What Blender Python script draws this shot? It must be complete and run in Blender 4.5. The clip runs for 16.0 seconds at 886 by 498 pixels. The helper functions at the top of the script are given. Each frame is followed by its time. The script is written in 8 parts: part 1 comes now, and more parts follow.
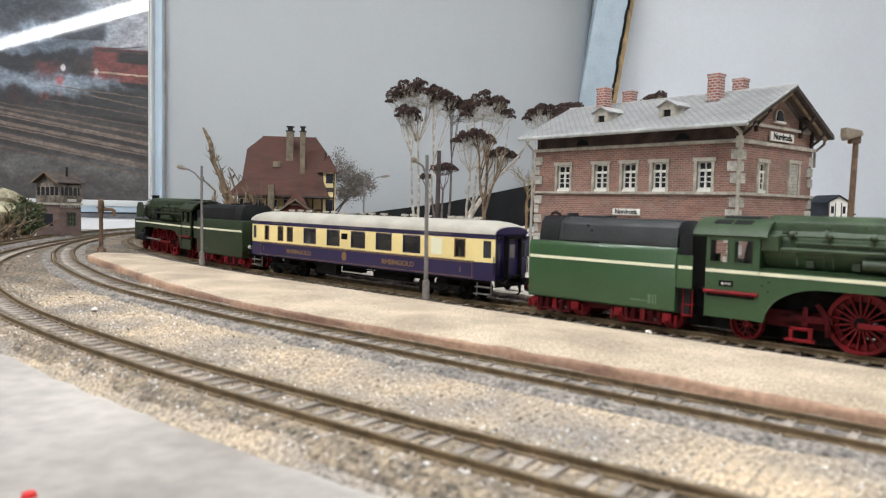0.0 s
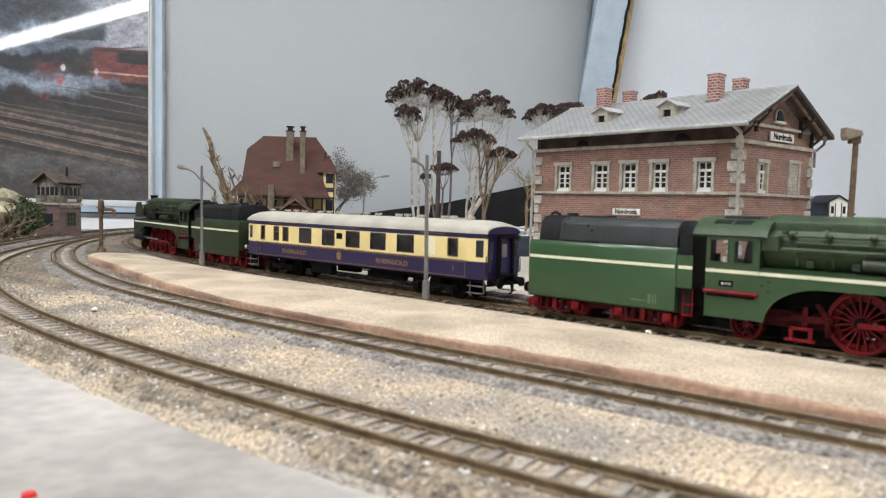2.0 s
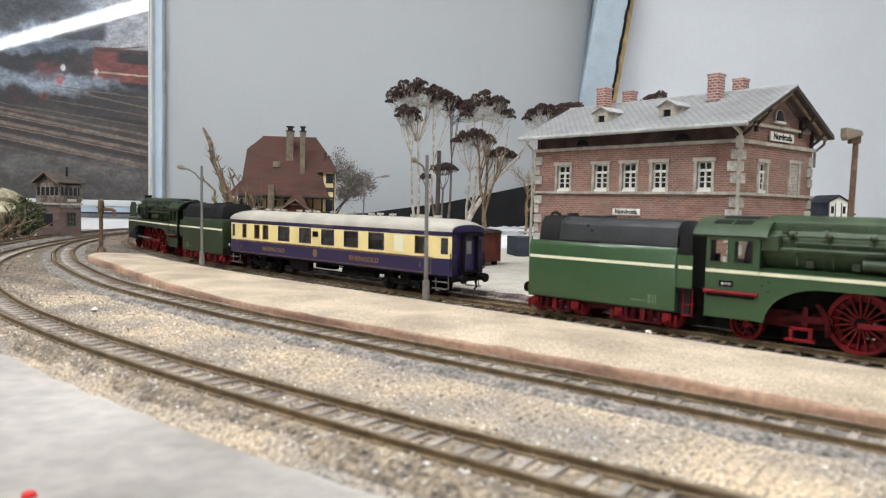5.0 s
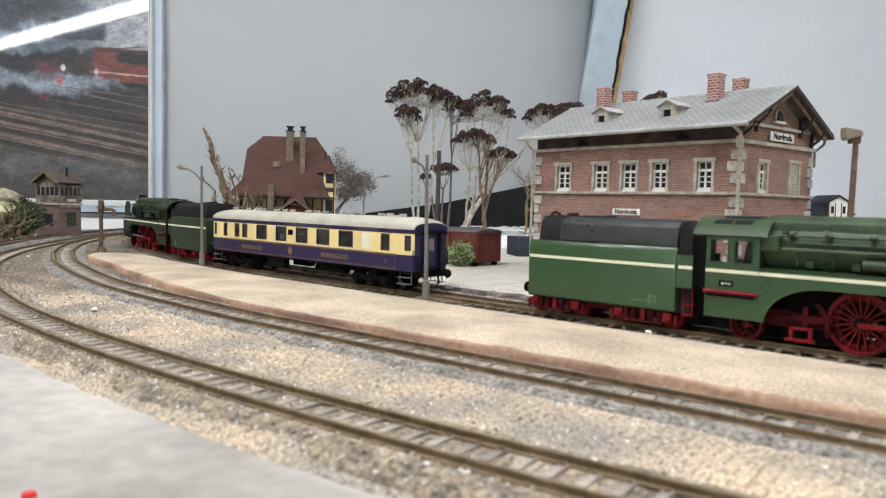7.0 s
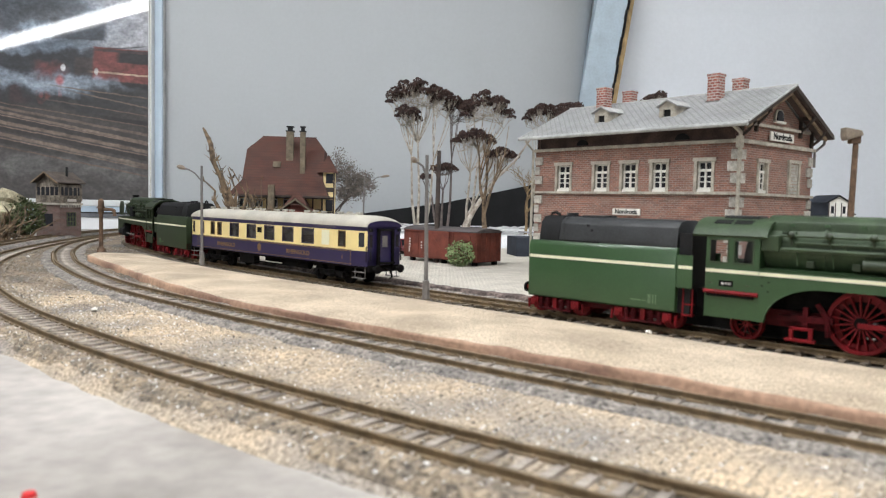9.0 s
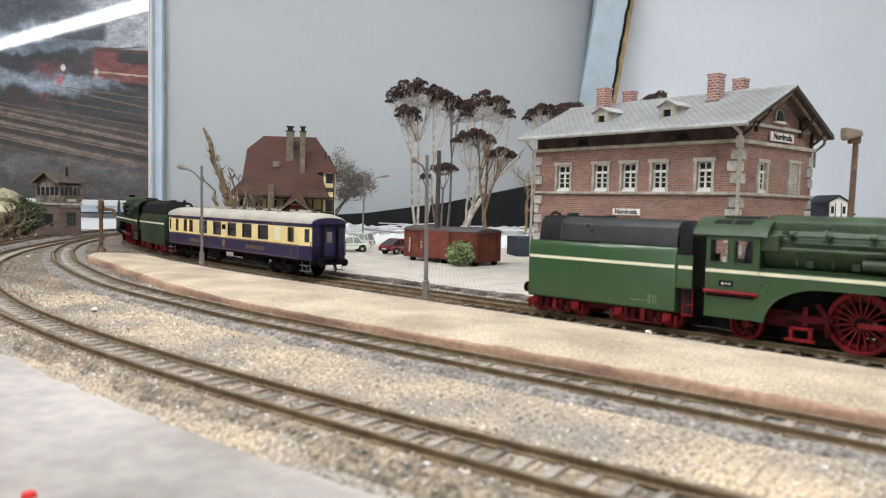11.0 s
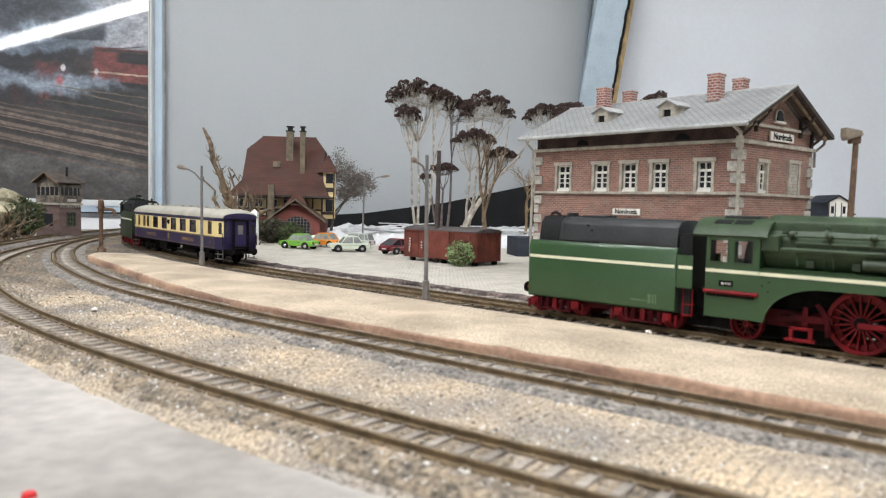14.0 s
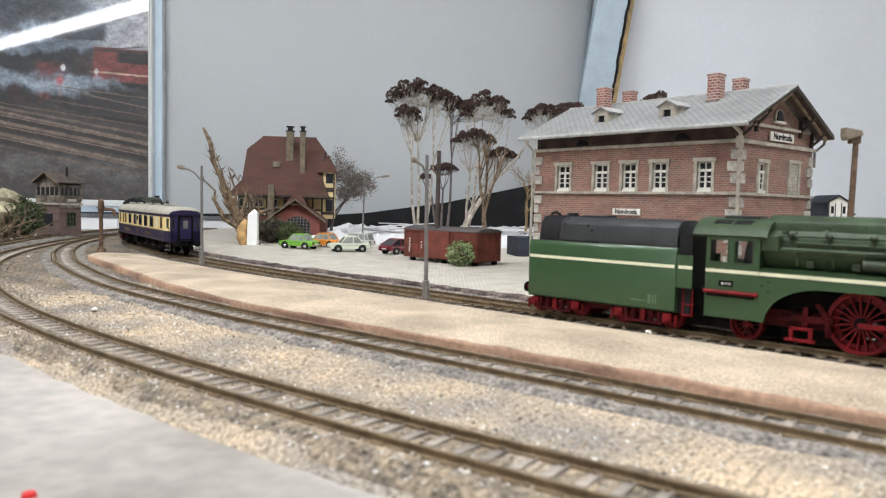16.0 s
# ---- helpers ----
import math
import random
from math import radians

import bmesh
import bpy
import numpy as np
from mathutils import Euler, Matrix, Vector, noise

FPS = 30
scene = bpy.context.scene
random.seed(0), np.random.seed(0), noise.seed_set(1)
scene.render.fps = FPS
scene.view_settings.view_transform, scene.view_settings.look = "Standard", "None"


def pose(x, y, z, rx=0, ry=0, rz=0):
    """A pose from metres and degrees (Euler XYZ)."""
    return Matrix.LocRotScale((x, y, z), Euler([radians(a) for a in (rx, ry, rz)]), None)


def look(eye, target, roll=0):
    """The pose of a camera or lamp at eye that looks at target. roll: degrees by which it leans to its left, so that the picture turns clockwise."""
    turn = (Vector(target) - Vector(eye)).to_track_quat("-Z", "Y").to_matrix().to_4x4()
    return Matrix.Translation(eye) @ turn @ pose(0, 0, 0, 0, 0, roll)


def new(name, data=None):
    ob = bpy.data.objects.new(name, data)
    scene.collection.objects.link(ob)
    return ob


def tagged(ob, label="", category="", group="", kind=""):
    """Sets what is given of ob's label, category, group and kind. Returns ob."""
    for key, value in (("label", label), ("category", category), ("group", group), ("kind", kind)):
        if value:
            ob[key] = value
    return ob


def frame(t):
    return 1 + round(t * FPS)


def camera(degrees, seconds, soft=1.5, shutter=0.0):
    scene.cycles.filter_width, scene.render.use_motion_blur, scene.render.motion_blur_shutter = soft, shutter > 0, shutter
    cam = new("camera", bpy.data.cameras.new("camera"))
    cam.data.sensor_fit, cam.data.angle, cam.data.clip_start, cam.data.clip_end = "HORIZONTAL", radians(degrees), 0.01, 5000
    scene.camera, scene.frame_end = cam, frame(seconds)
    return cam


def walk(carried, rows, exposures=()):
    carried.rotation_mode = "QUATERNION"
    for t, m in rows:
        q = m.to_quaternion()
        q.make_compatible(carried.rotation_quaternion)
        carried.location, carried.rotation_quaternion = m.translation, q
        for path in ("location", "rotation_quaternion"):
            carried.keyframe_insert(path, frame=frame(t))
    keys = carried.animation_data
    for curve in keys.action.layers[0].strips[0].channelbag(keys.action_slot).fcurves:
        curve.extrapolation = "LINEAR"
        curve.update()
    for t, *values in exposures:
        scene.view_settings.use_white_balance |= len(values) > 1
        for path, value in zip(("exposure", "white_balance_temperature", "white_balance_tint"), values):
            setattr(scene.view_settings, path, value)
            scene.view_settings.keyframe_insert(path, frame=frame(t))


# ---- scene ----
# ---------- camera ----------
EYE = (0.0, 0.0, 0.0566)
cam = camera(62.19, 16.0, 1.15)
VIEW = look(EYE, (0.0, math.cos(0.0625), EYE[2] - math.sin(0.0625)), 1.364)
cam.data.dof.use_dof, cam.data.dof.focus_distance, cam.data.dof.aperture_fstop = True, 0.85, 24.0
walk(cam, [(0.0, VIEW), (16.0, VIEW)], [(0.0, 0.0), (16.0, 0.0)])

# ---------- world and room light ----------
world = bpy.data.worlds.new("room_air")
scene.world = world
world.use_nodes = True
world.node_tree.nodes["Background"].inputs[0].default_value = (0.8, 0.88, 1.0, 1)
world.node_tree.nodes["Background"].inputs[1].default_value = 0.3


def ceiling_lamp(x, y, z, length, width, turn, watts):
    """The soft light of one ceiling tube."""
    lamp = bpy.data.lights.new("tube_light", "AREA")
    lamp.shape, lamp.size, lamp.size_y, lamp.energy, lamp.color = "RECTANGLE", length, width, watts, (0.96, 0.98, 1.0)
    new("tube_light", lamp).matrix_basis = pose(x, y, z, 0, 0, turn)


CEIL = 1.35
ceiling_lamp(-0.85, 0.15, CEIL - 0.09, 1.7, 0.25, 0, 15.8)
ceiling_lamp(0.75, -0.35, CEIL - 0.09, 2.2, 0.25, 0, 17.2)
ceiling_lamp(-2.85, -2.57, CEIL - 0.09, 2.6, 0.06, 37.9, 26)

# ---------- mesh helpers ----------
rng = random.Random(7)


class Mesh:
    """Collects vertices and faces of one mesh."""

    def __init__(self):
        self.v, self.f = [], []

    def add(self, verts, faces):
        n = len(self.v)
        self.v += [tuple(p) for p in verts]
        self.f += [tuple(i + n for i in q) for q in faces]
        return self

    def box(self, x0, x1, y0, y1, z0, z1):
        return self.add([(x, y, z) for x in (x0, x1) for y in (y0, y1) for z in (z0, z1)],
                        [(0, 1, 3, 2), (4, 6, 7, 5), (0, 4, 5, 1), (2, 3, 7, 6), (0, 2, 6, 4), (1, 5, 7, 3)])

    def prism(self, poly, a, b, axis="y"):
        """A flat outline of (u, w), pushed from a to b along an axis."""
        put = {"y": lambda u, w, d: (u, d, w), "x": lambda u, w, d: (d, u, w), "z": lambda u, w, d: (u, w, d)}[axis]
        n = len(poly)
        return self.add([put(u, w, a) for u, w in poly] + [put(u, w, b) for u, w in poly],
                        [tuple(range(n)), tuple(range(2 * n - 1, n - 1, -1))] + [(i, i + n, (i + 1) % n + n, (i + 1) % n) for i in range(n)])

    def tube(self, pts, radii, n=6, cap=True):
        """A round bar along points."""
        pts = [Vector(p) for p in pts]
        if not hasattr(radii, "__len__"):
            radii = [radii] * len(pts)
        rings, side = [], None
        for i, p in enumerate(pts):
            d = (pts[min(i + 1, len(pts) - 1)] - pts[max(i - 1, 0)]).normalized()
            if side is None:
                side = d.orthogonal().normalized()
            side = (side - d * side.dot(d)).normalized()
            up = d.cross(side)
            rings += [p + (side * math.cos(6.2832 * k / n) + up * math.sin(6.2832 * k / n)) * radii[i] for k in range(n)]
        faces = [(i * n + k, i * n + (k + 1) % n, (i + 1) * n + (k + 1) % n, (i + 1) * n + k) for i in range(len(pts) - 1) for k in range(n)]
        if cap:
            faces += [tuple(range(n - 1, -1, -1)), tuple(range((len(pts) - 1) * n, len(pts) * n))]
        return self.add(rings, faces)

    def cyl(self, p, q, r, r2=None, n=12):
        return self.tube([p, q], [r, r if r2 is None else r2], n)

    def ring(self, c, r0, r1, y0, y1, n=28):
        """A flat ring round the y axis."""
        vs = []
        for k in range(n):
            a = 6.2832 * k / n
            for r, y in ((r0, y0), (r1, y0), (r1, y1), (r0, y1)):
                vs.append((c[0] + r * math.cos(a), c[1] + y, c[2] + r * math.sin(a)))
        return self.add(vs, [(4 * k + j, 4 * k + (j + 1) % 4, 4 * ((k + 1) % n) + (j + 1) % 4, 4 * ((k + 1) % n) + j) for k in range(n) for j in range(4)])

    def blob(self, c, r, squash=1.0):
        """A small uneven lump."""
        t = 1.618
        base = [(-1, t, 0), (1, t, 0), (-1, -t, 0), (1, -t, 0), (0, -1, t), (0, 1, t), (0, -1, -t), (0, 1, -t), (t, 0, -1), (t, 0, 1), (-t, 0, -1), (-t, 0, 1)]
        fs = [(0, 11, 5), (0, 5, 1), (0, 1, 7), (0, 7, 10), (0, 10, 11), (1, 5, 9), (5, 11, 4), (11, 10, 2), (10, 7, 6), (7, 1, 8), (3, 9, 4), (3, 4, 2), (3, 2, 6), (3, 6, 8), (3, 8, 9), (4, 9, 5), (2, 4, 11), (6, 2, 10), (8, 6, 7), (9, 8, 1)]
        vs = []
        for p in base:
            k = r * rng.uniform(0.35, 0.62)
            vs.append((c[0] + p[0] * k, c[1] + p[1] * k, c[2] + p[2] * k * squash))
        return self.add(vs, fs)

    def leaf(self, c, r):
        """A small bent leaf of two triangles."""
        d = Vector((rng.uniform(-1, 1), rng.uniform(-1, 1), rng.uniform(-0.6, 1))).normalized()
        s = d.orthogonal().normalized()
        c = Vector(c)
        return self.add([c, c + d * r * 0.5 + s * r * 0.35, c + d * r, c + d * r * 0.5 - s * r * 0.35 + d.cross(s) * r * 0.2], [(0, 1, 2), (0, 2, 3)])

    def sweep(self, pts, profile, z=0.0):
        """A profile of (offset, height) swept along a flat path."""
        n = len(profile)
        vs = []
        for i, p in enumerate(pts):
            a, b = pts[max(i - 1, 0)], pts[min(i + 1, len(pts) - 1)]
            l = math.hypot(b[0] - a[0], b[1] - a[1])
            nx, ny = -(b[1] - a[1]) / l, (b[0] - a[0]) / l
            vs += [(p[0] + nx * o, p[1] + ny * o, z + h) for o, h in profile]
        fs = [(i * n + k, (i + 1) * n + k, (i + 1) * n + (k + 1) % n, i * n + (k + 1) % n) for i in range(len(pts) - 1) for k in range(n)]
        fs += [tuple(range(n)), tuple(range(len(vs) - 1, len(vs) - n - 1, -1))]
        return self.add(vs, fs)


def part(name, mesh, material, parent=None, label="", smooth=False, bevel=0.0, at=None):
    """Links a mesh as one object, under a thing where one is given."""
    data = bpy.data.meshes.new(name)
    data.from_pydata(mesh.v, [], mesh.f)
    bm = bmesh.new()
    bm.from_mesh(data)
    bmesh.ops.recalc_face_normals(bm, faces=bm.faces)
    if bevel:
        edges = [e for e in bm.edges if len(e.link_faces) == 2 and e.calc_face_angle(0) > 0.5]
        bmesh.ops.bevel(bm, geom=edges, offset=bevel, segments=2, affect="EDGES", profile=0.6)
    bm.to_mesh(data)
    bm.free()
    data.materials.append(material)
    if smooth:
        data.shade_smooth()
        data.set_sharp_from_angle(angle=radians(42))
    ob = new(name, data)
    ob.parent = parent
    if at is not None:
        ob.matrix_basis = at
    return tagged(ob, label)


def share(ob, at, parent=None):
    """One more object on the mesh of ob."""
    o = new(ob.name.split(".")[0], ob.data)
    o.parent = parent if parent is not None else ob.parent
    o.matrix_basis = at
    return o


def thing(name, label, category, at=None, group="", kind=""):
    ob = tagged(new(name), label, category, group, kind)
    ob.empty_display_size = 0.01
    if at is not None:
        ob.matrix_basis = at
    return ob


def lettering(words, height, depth, material, parent, at, name="lettering"):
    """Raised words in the built-in font, centred on the pose at."""
    curve = bpy.data.curves.new(name, "FONT")
    curve.offset = height * 0.022
    curve.body, curve.size, curve.extrude, curve.align_x, curve.align_y = words, height, depth, "CENTER", "CENTER"
    tmp = new(name, curve)
    data = bpy.data.meshes.new_from_object(tmp.evaluated_get(bpy.context.evaluated_depsgraph_get()))
    bpy.data.objects.remove(tmp)
    data.materials.clear()
    data.materials.append(material)
    ob = new(name, data)
    ob.parent, ob.matrix_basis = parent, at
    return ob


# ---------- materials ----------
def paint(name, rgb, rough=0.5, metal=0.0, vary=0.12, scale=60.0, bump=0.0, fine=900.0, other=None, coat=0.0, spread=0.0, grit=0.0, spec=0.5):
    """A surface with colour variation at two scales, and fine relief."""
    mat = bpy.data.materials.new(name)
    mat.use_nodes = True
    nt = mat.node_tree
    b = nt.nodes["Principled BSDF"]
    link = nt.links.new
    co = nt.nodes.new("ShaderNodeTexCoord")
    big, small = nt.nodes.new("ShaderNodeTexNoise"), nt.nodes.new("ShaderNodeTexNoise")
    big.inputs["Scale"].default_value, small.inputs["Scale"].default_value = scale, fine
    big.inputs["Detail"].default_value = small.inputs["Detail"].default_value = 4
    for n in (big, small):
        link(co.outputs["Object"], n.inputs["Vector"])
    ramp = nt.nodes.new("ShaderNodeValToRGB")
    ramp.color_ramp.elements[0].position, ramp.color_ramp.elements[1].position = 0.35, 0.65
    dark = [c * (1 - 1.6 * vary) for c in rgb] if other is None else other
    ramp.color_ramp.elements[0].color = (*dark, 1)
    ramp.color_ramp.elements[1].color = (*[min(1, c * (1 + 0.6 * vary)) for c in rgb], 1)
    link(big.outputs["Fac"], ramp.inputs["Fac"])
    mix = nt.nodes.new("ShaderNodeMix")
    mix.data_type, mix.blend_type = "RGBA", "MULTIPLY"
    mix.inputs["Factor"].default_value = min(1, vary * 3)
    grain = nt.nodes.new("ShaderNodeMapRange")
    grain.inputs["From Min"].default_value, grain.inputs["From Max"].default_value = 0.3, 0.7
    grain.inputs["To Min"].default_value, grain.inputs["To Max"].default_value = 0.65 - grit, 1.2 + grit
    link(small.outputs["Fac"], grain.inputs["Value"])
    link(ramp.outputs["Color"], mix.inputs["A"])
    link(grain.outputs["Result"], mix.inputs["B"])
    last = mix.outputs["Result"]
    if spread:
        info, hsv, mr = nt.nodes.new("ShaderNodeObjectInfo"), nt.nodes.new("ShaderNodeHueSaturation"), nt.nodes.new("ShaderNodeMapRange")
        mr.inputs["To Min"].default_value, mr.inputs["To Max"].default_value = 1 - spread, 1 + spread
        link(info.outputs["Random"], mr.inputs["Value"])
        link(mr.outputs["Result"], hsv.inputs["Value"])
        link(last, hsv.inputs["Color"])
        last = hsv.outputs["Color"]
    link(last, b.inputs["Base Color"])
    b.inputs["Roughness"].default_value, b.inputs["Metallic"].default_value = rough, metal
    b.inputs["Coat Weight"].default_value = coat
    b.inputs["Specular IOR Level"].default_value = spec
    b.inputs["Coat Roughness"].default_value = 0.15
    if bump:
        bu = nt.nodes.new("ShaderNodeBump")
        bu.inputs["Strength"].default_value, bu.inputs["Distance"].default_value = bump, 0.0006
        link(small.outputs["Fac"], bu.inputs["Height"])
        link(bu.outputs["Normal"], b.inputs["Normal"])
    return mat


def coursed(name, rgb, rgb2, joint, w, h, gap=0.12, turn=False, offset=0.5, rough=0.85, bump=0.5, slant=0.0, vary=0.5, flat=False, wash=None, soot=0.0):
    """Bricks, tiles or setts in courses, on upright faces (or flat ones)."""
    mat = paint(name, rgb, rough, vary=0.3, scale=55, fine=260, other=[c * 0.5 + 0.03 for c in rgb])
    nt = mat.node_tree
    link = nt.links.new
    b = nt.nodes["Principled BSDF"]
    co, sep, add, com = (nt.nodes.new(k) for k in ("ShaderNodeTexCoord", "ShaderNodeSeparateXYZ", "ShaderNodeMath", "ShaderNodeCombineXYZ"))
    link(co.outputs["Object"], sep.inputs[0])
    link(sep.outputs["X"], add.inputs[0])
    if not flat:
        link(sep.outputs["Y"], add.inputs[1])
    else:
        add.inputs[1].default_value = 0
    link(add.outputs[0], com.inputs["X"])
    link(sep.outputs["Y" if flat else "Z"], com.inputs["Y"])
    rot = nt.nodes.new("ShaderNodeMapping")
    rot.inputs["Rotation"].default_value = (0, 0, slant)
    link(com.outputs[0], rot.inputs["Vector"])
    br = nt.nodes.new("ShaderNodeTexBrick")
    br.offset = offset
    br.inputs["Scale"].default_value = 1.0
    br.inputs["Brick Width"].default_value, br.inputs["Row Height"].default_value = w, h
    br.inputs["Mortar Size"].default_value, br.inputs["Mortar Smooth"].default_value = h * gap, 0.3
    br.inputs["Color1"].default_value, br.inputs["Color2"].default_value, br.inputs["Mortar"].default_value = (*rgb, 1), (*rgb2, 1), (*joint, 1)
    link(rot.outputs[0], br.inputs["Vector"])
    old = b.inputs["Base Color"].links[0].from_socket
    mix = nt.nodes.new("ShaderNodeMix")
    mix.data_type = "RGBA"
    mix.inputs["Factor"].default_value = vary
    link(old, mix.inputs["A"])
    link(br.outputs["Color"], mix.inputs["B"])
    last = mix.outputs["Result"]
    if wash:
        # patches of pale mortar wash and of dark grime
        for tint, scale, lo, hi, most in ((wash, 42, 0.5, 0.75, 0.5), (wash, 150, 0.52, 0.75, 0.35), ([c * 0.28 for c in rgb], 30, 0.5, 0.78, soot)):
            spot, mr, lay, mp = (nt.nodes.new(k) for k in ("ShaderNodeTexNoise", "ShaderNodeMapRange", "ShaderNodeMix", "ShaderNodeMapping"))
            mp.inputs["Location"].default_value = (scale, most * 7, 0)
            mp.inputs["Scale"].default_value = (1, 1, 2.2)
            link(co.outputs["Object"], mp.inputs["Vector"])
            link(mp.outputs[0], spot.inputs["Vector"])
            spot.inputs["Scale"].default_value, spot.inputs["Detail"].default_value = scale, 6
            mr.inputs["From Min"].default_value, mr.inputs["From Max"].default_value = lo, hi
            mr.inputs["To Max"].default_value = most
            link(spot.outputs["Fac"], mr.inputs["Value"])
            lay.data_type = "RGBA"
            link(mr.outputs["Result"], lay.inputs["Factor"])
            link(last, lay.inputs["A"])
            lay.inputs["B"].default_value = (*tint, 1)
            last = lay.outputs["Result"]
    link(last, b.inputs["Base Color"])
    bu = nt.nodes.new("ShaderNodeBump")
    bu.invert = True
    bu.inputs["Strength"].default_value, bu.inputs["Distance"].default_value = bump, 0.0004
    link(br.outputs["Fac"], bu.inputs["Height"])
    link(bu.outputs["Normal"], b.inputs["Normal"])
    return mat


def glass(name, rgb=(0.9, 0.95, 1.0), rough=0.05):
    mat = bpy.data.materials.new(name)
    mat.use_nodes = True
    b = mat.node_tree.nodes["Principled BSDF"]
    b.inputs["Base Color"].default_value = (*rgb, 1)
    b.inputs["Roughness"].default_value, b.inputs["Transmission Weight"].default_value, b.inputs["IOR"].default_value = rough, 1.0, 1.3
    return mat


SAND = paint("sandy_grit", (0.50, 0.39, 0.27), 0.95, vary=0.36, scale=20, bump=1.0, fine=880, other=(0.27, 0.242, 0.218), grit=0.32)
BALLAST = paint("grey_ballast", (0.27, 0.24, 0.21), 0.95, vary=0.36, scale=120, bump=1.0, fine=640, other=(0.15, 0.135, 0.125), grit=0.4)
EARTH = paint("dark_grey_earth", (0.195, 0.162, 0.132), 0.95, vary=0.36, scale=60, bump=1.0, fine=500, other=(0.085, 0.070, 0.058), grit=0.4)
# ballast colour darkened for the shade under the trains on the station track
BALLAST_SHADE = paint("sooty_ballast", (0.12, 0.10, 0.085), 0.95, vary=0.36, scale=110, bump=1.0, fine=600, other=(0.07, 0.06, 0.052), grit=0.3)
BALLAST_B = paint("brown_ballast", (0.30, 0.235, 0.165), 0.95, vary=0.36, scale=110, bump=1.0, fine=600, other=(0.15, 0.125, 0.1), grit=0.4)
PEBBLE = paint("grit_stones", (0.40, 0.33, 0.25), 0.95, vary=0.2, scale=160, fine=700)
_nt = PEBBLE.node_tree
_geo, _ramp = _nt.nodes.new("ShaderNodeNewGeometry"), _nt.nodes.new("ShaderNodeValToRGB")
for _p, _c in ((0.0, (0.06, 0.055, 0.05)), (0.25, (0.20, 0.18, 0.165)), (0.5, (0.34, 0.265, 0.185)), (0.8, (0.42, 0.34, 0.245)), (1.0, (0.46, 0.40, 0.32))):
    _e = _ramp.color_ramp.elements[0] if _p == 0 else _ramp.color_ramp.elements[1] if _p == 1 else _ramp.color_ramp.elements.new(_p)
    _e.color = (*_c, 1)
_nt.links.new(_geo.outputs["Random Per Island"], _ramp.inputs["Fac"])
_nt.links.new(_ramp.outputs["Color"], _nt.nodes["Principled BSDF"].inputs["Base Color"])


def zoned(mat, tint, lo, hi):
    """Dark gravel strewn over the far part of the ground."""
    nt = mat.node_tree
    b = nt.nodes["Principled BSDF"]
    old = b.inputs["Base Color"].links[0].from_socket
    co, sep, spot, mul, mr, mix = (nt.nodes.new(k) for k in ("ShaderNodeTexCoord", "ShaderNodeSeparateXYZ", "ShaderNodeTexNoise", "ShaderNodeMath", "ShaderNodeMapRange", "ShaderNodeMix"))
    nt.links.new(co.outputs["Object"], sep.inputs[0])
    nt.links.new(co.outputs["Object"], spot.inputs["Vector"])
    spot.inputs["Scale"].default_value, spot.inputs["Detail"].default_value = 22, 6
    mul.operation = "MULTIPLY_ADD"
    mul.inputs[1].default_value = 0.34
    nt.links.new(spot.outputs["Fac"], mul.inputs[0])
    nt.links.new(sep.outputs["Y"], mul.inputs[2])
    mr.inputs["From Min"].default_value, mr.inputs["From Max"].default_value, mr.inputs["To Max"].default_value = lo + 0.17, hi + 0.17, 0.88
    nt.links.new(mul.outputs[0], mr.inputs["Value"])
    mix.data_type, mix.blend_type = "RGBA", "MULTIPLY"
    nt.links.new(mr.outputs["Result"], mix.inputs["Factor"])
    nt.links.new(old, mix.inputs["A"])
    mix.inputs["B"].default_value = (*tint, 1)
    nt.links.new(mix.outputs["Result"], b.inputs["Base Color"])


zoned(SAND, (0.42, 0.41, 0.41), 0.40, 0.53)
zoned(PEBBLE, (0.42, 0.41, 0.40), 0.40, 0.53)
BOARD = paint("painted_board", (0.45, 0.415, 0.38), 0.8, vary=0.16, scale=11, bump=0.3, fine=130, other=(0.25, 0.225, 0.205))
RAIL = paint("rusty_rail", (0.23, 0.165, 0.095), 0.6, 0.2, vary=0.2, scale=150, bump=0.3)
SLEEPER = paint("weathered_sleeper", (0.22, 0.175, 0.13), 0.9, vary=0.25, scale=200, bump=0.6, fine=1200, spread=0.3)
SLEEPER_L = paint("dusty_sleeper", (0.37, 0.32, 0.275), 0.9, vary=0.25, scale=200, bump=0.6, fine=1200, spread=0.25)
PLATFORM = paint("platform_sand", (0.55, 0.45, 0.335), 0.95, vary=0.24, scale=26, bump=0.8, fine=1100, other=(0.42, 0.335, 0.245), grit=0.25)
KERB = paint("red_kerb", (0.47, 0.30, 0.20), 0.9, vary=0.22, scale=13, bump=0.35, fine=420, other=(0.20, 0.11, 0.08), grit=0.05)
SETTS = coursed("cobbled_yard", (0.66, 0.62, 0.54), (0.57, 0.53, 0.46), (0.43, 0.385, 0.33), 0.0056, 0.0040, 0.17, rough=0.9, bump=0.9, vary=0.75, flat=True)
DARK_KERB = paint("dark_kerb", (0.17, 0.13, 0.115), 0.9, vary=0.36, scale=70, bump=0.9, fine=500, other=(0.045, 0.032, 0.028), grit=0.35)
PLASTER_CLOTH = paint("white_plaster_cloth", (0.82, 0.82, 0.83), 0.8, vary=0.06, scale=40, bump=0.5, fine=250)
BLACK_BOARD = paint("black_board", (0.010, 0.010, 0.011), 0.95, vary=0.25, scale=30)
GREY_BAND = paint("grey_band", (0.16, 0.165, 0.18), 0.7, vary=0.2, scale=30)
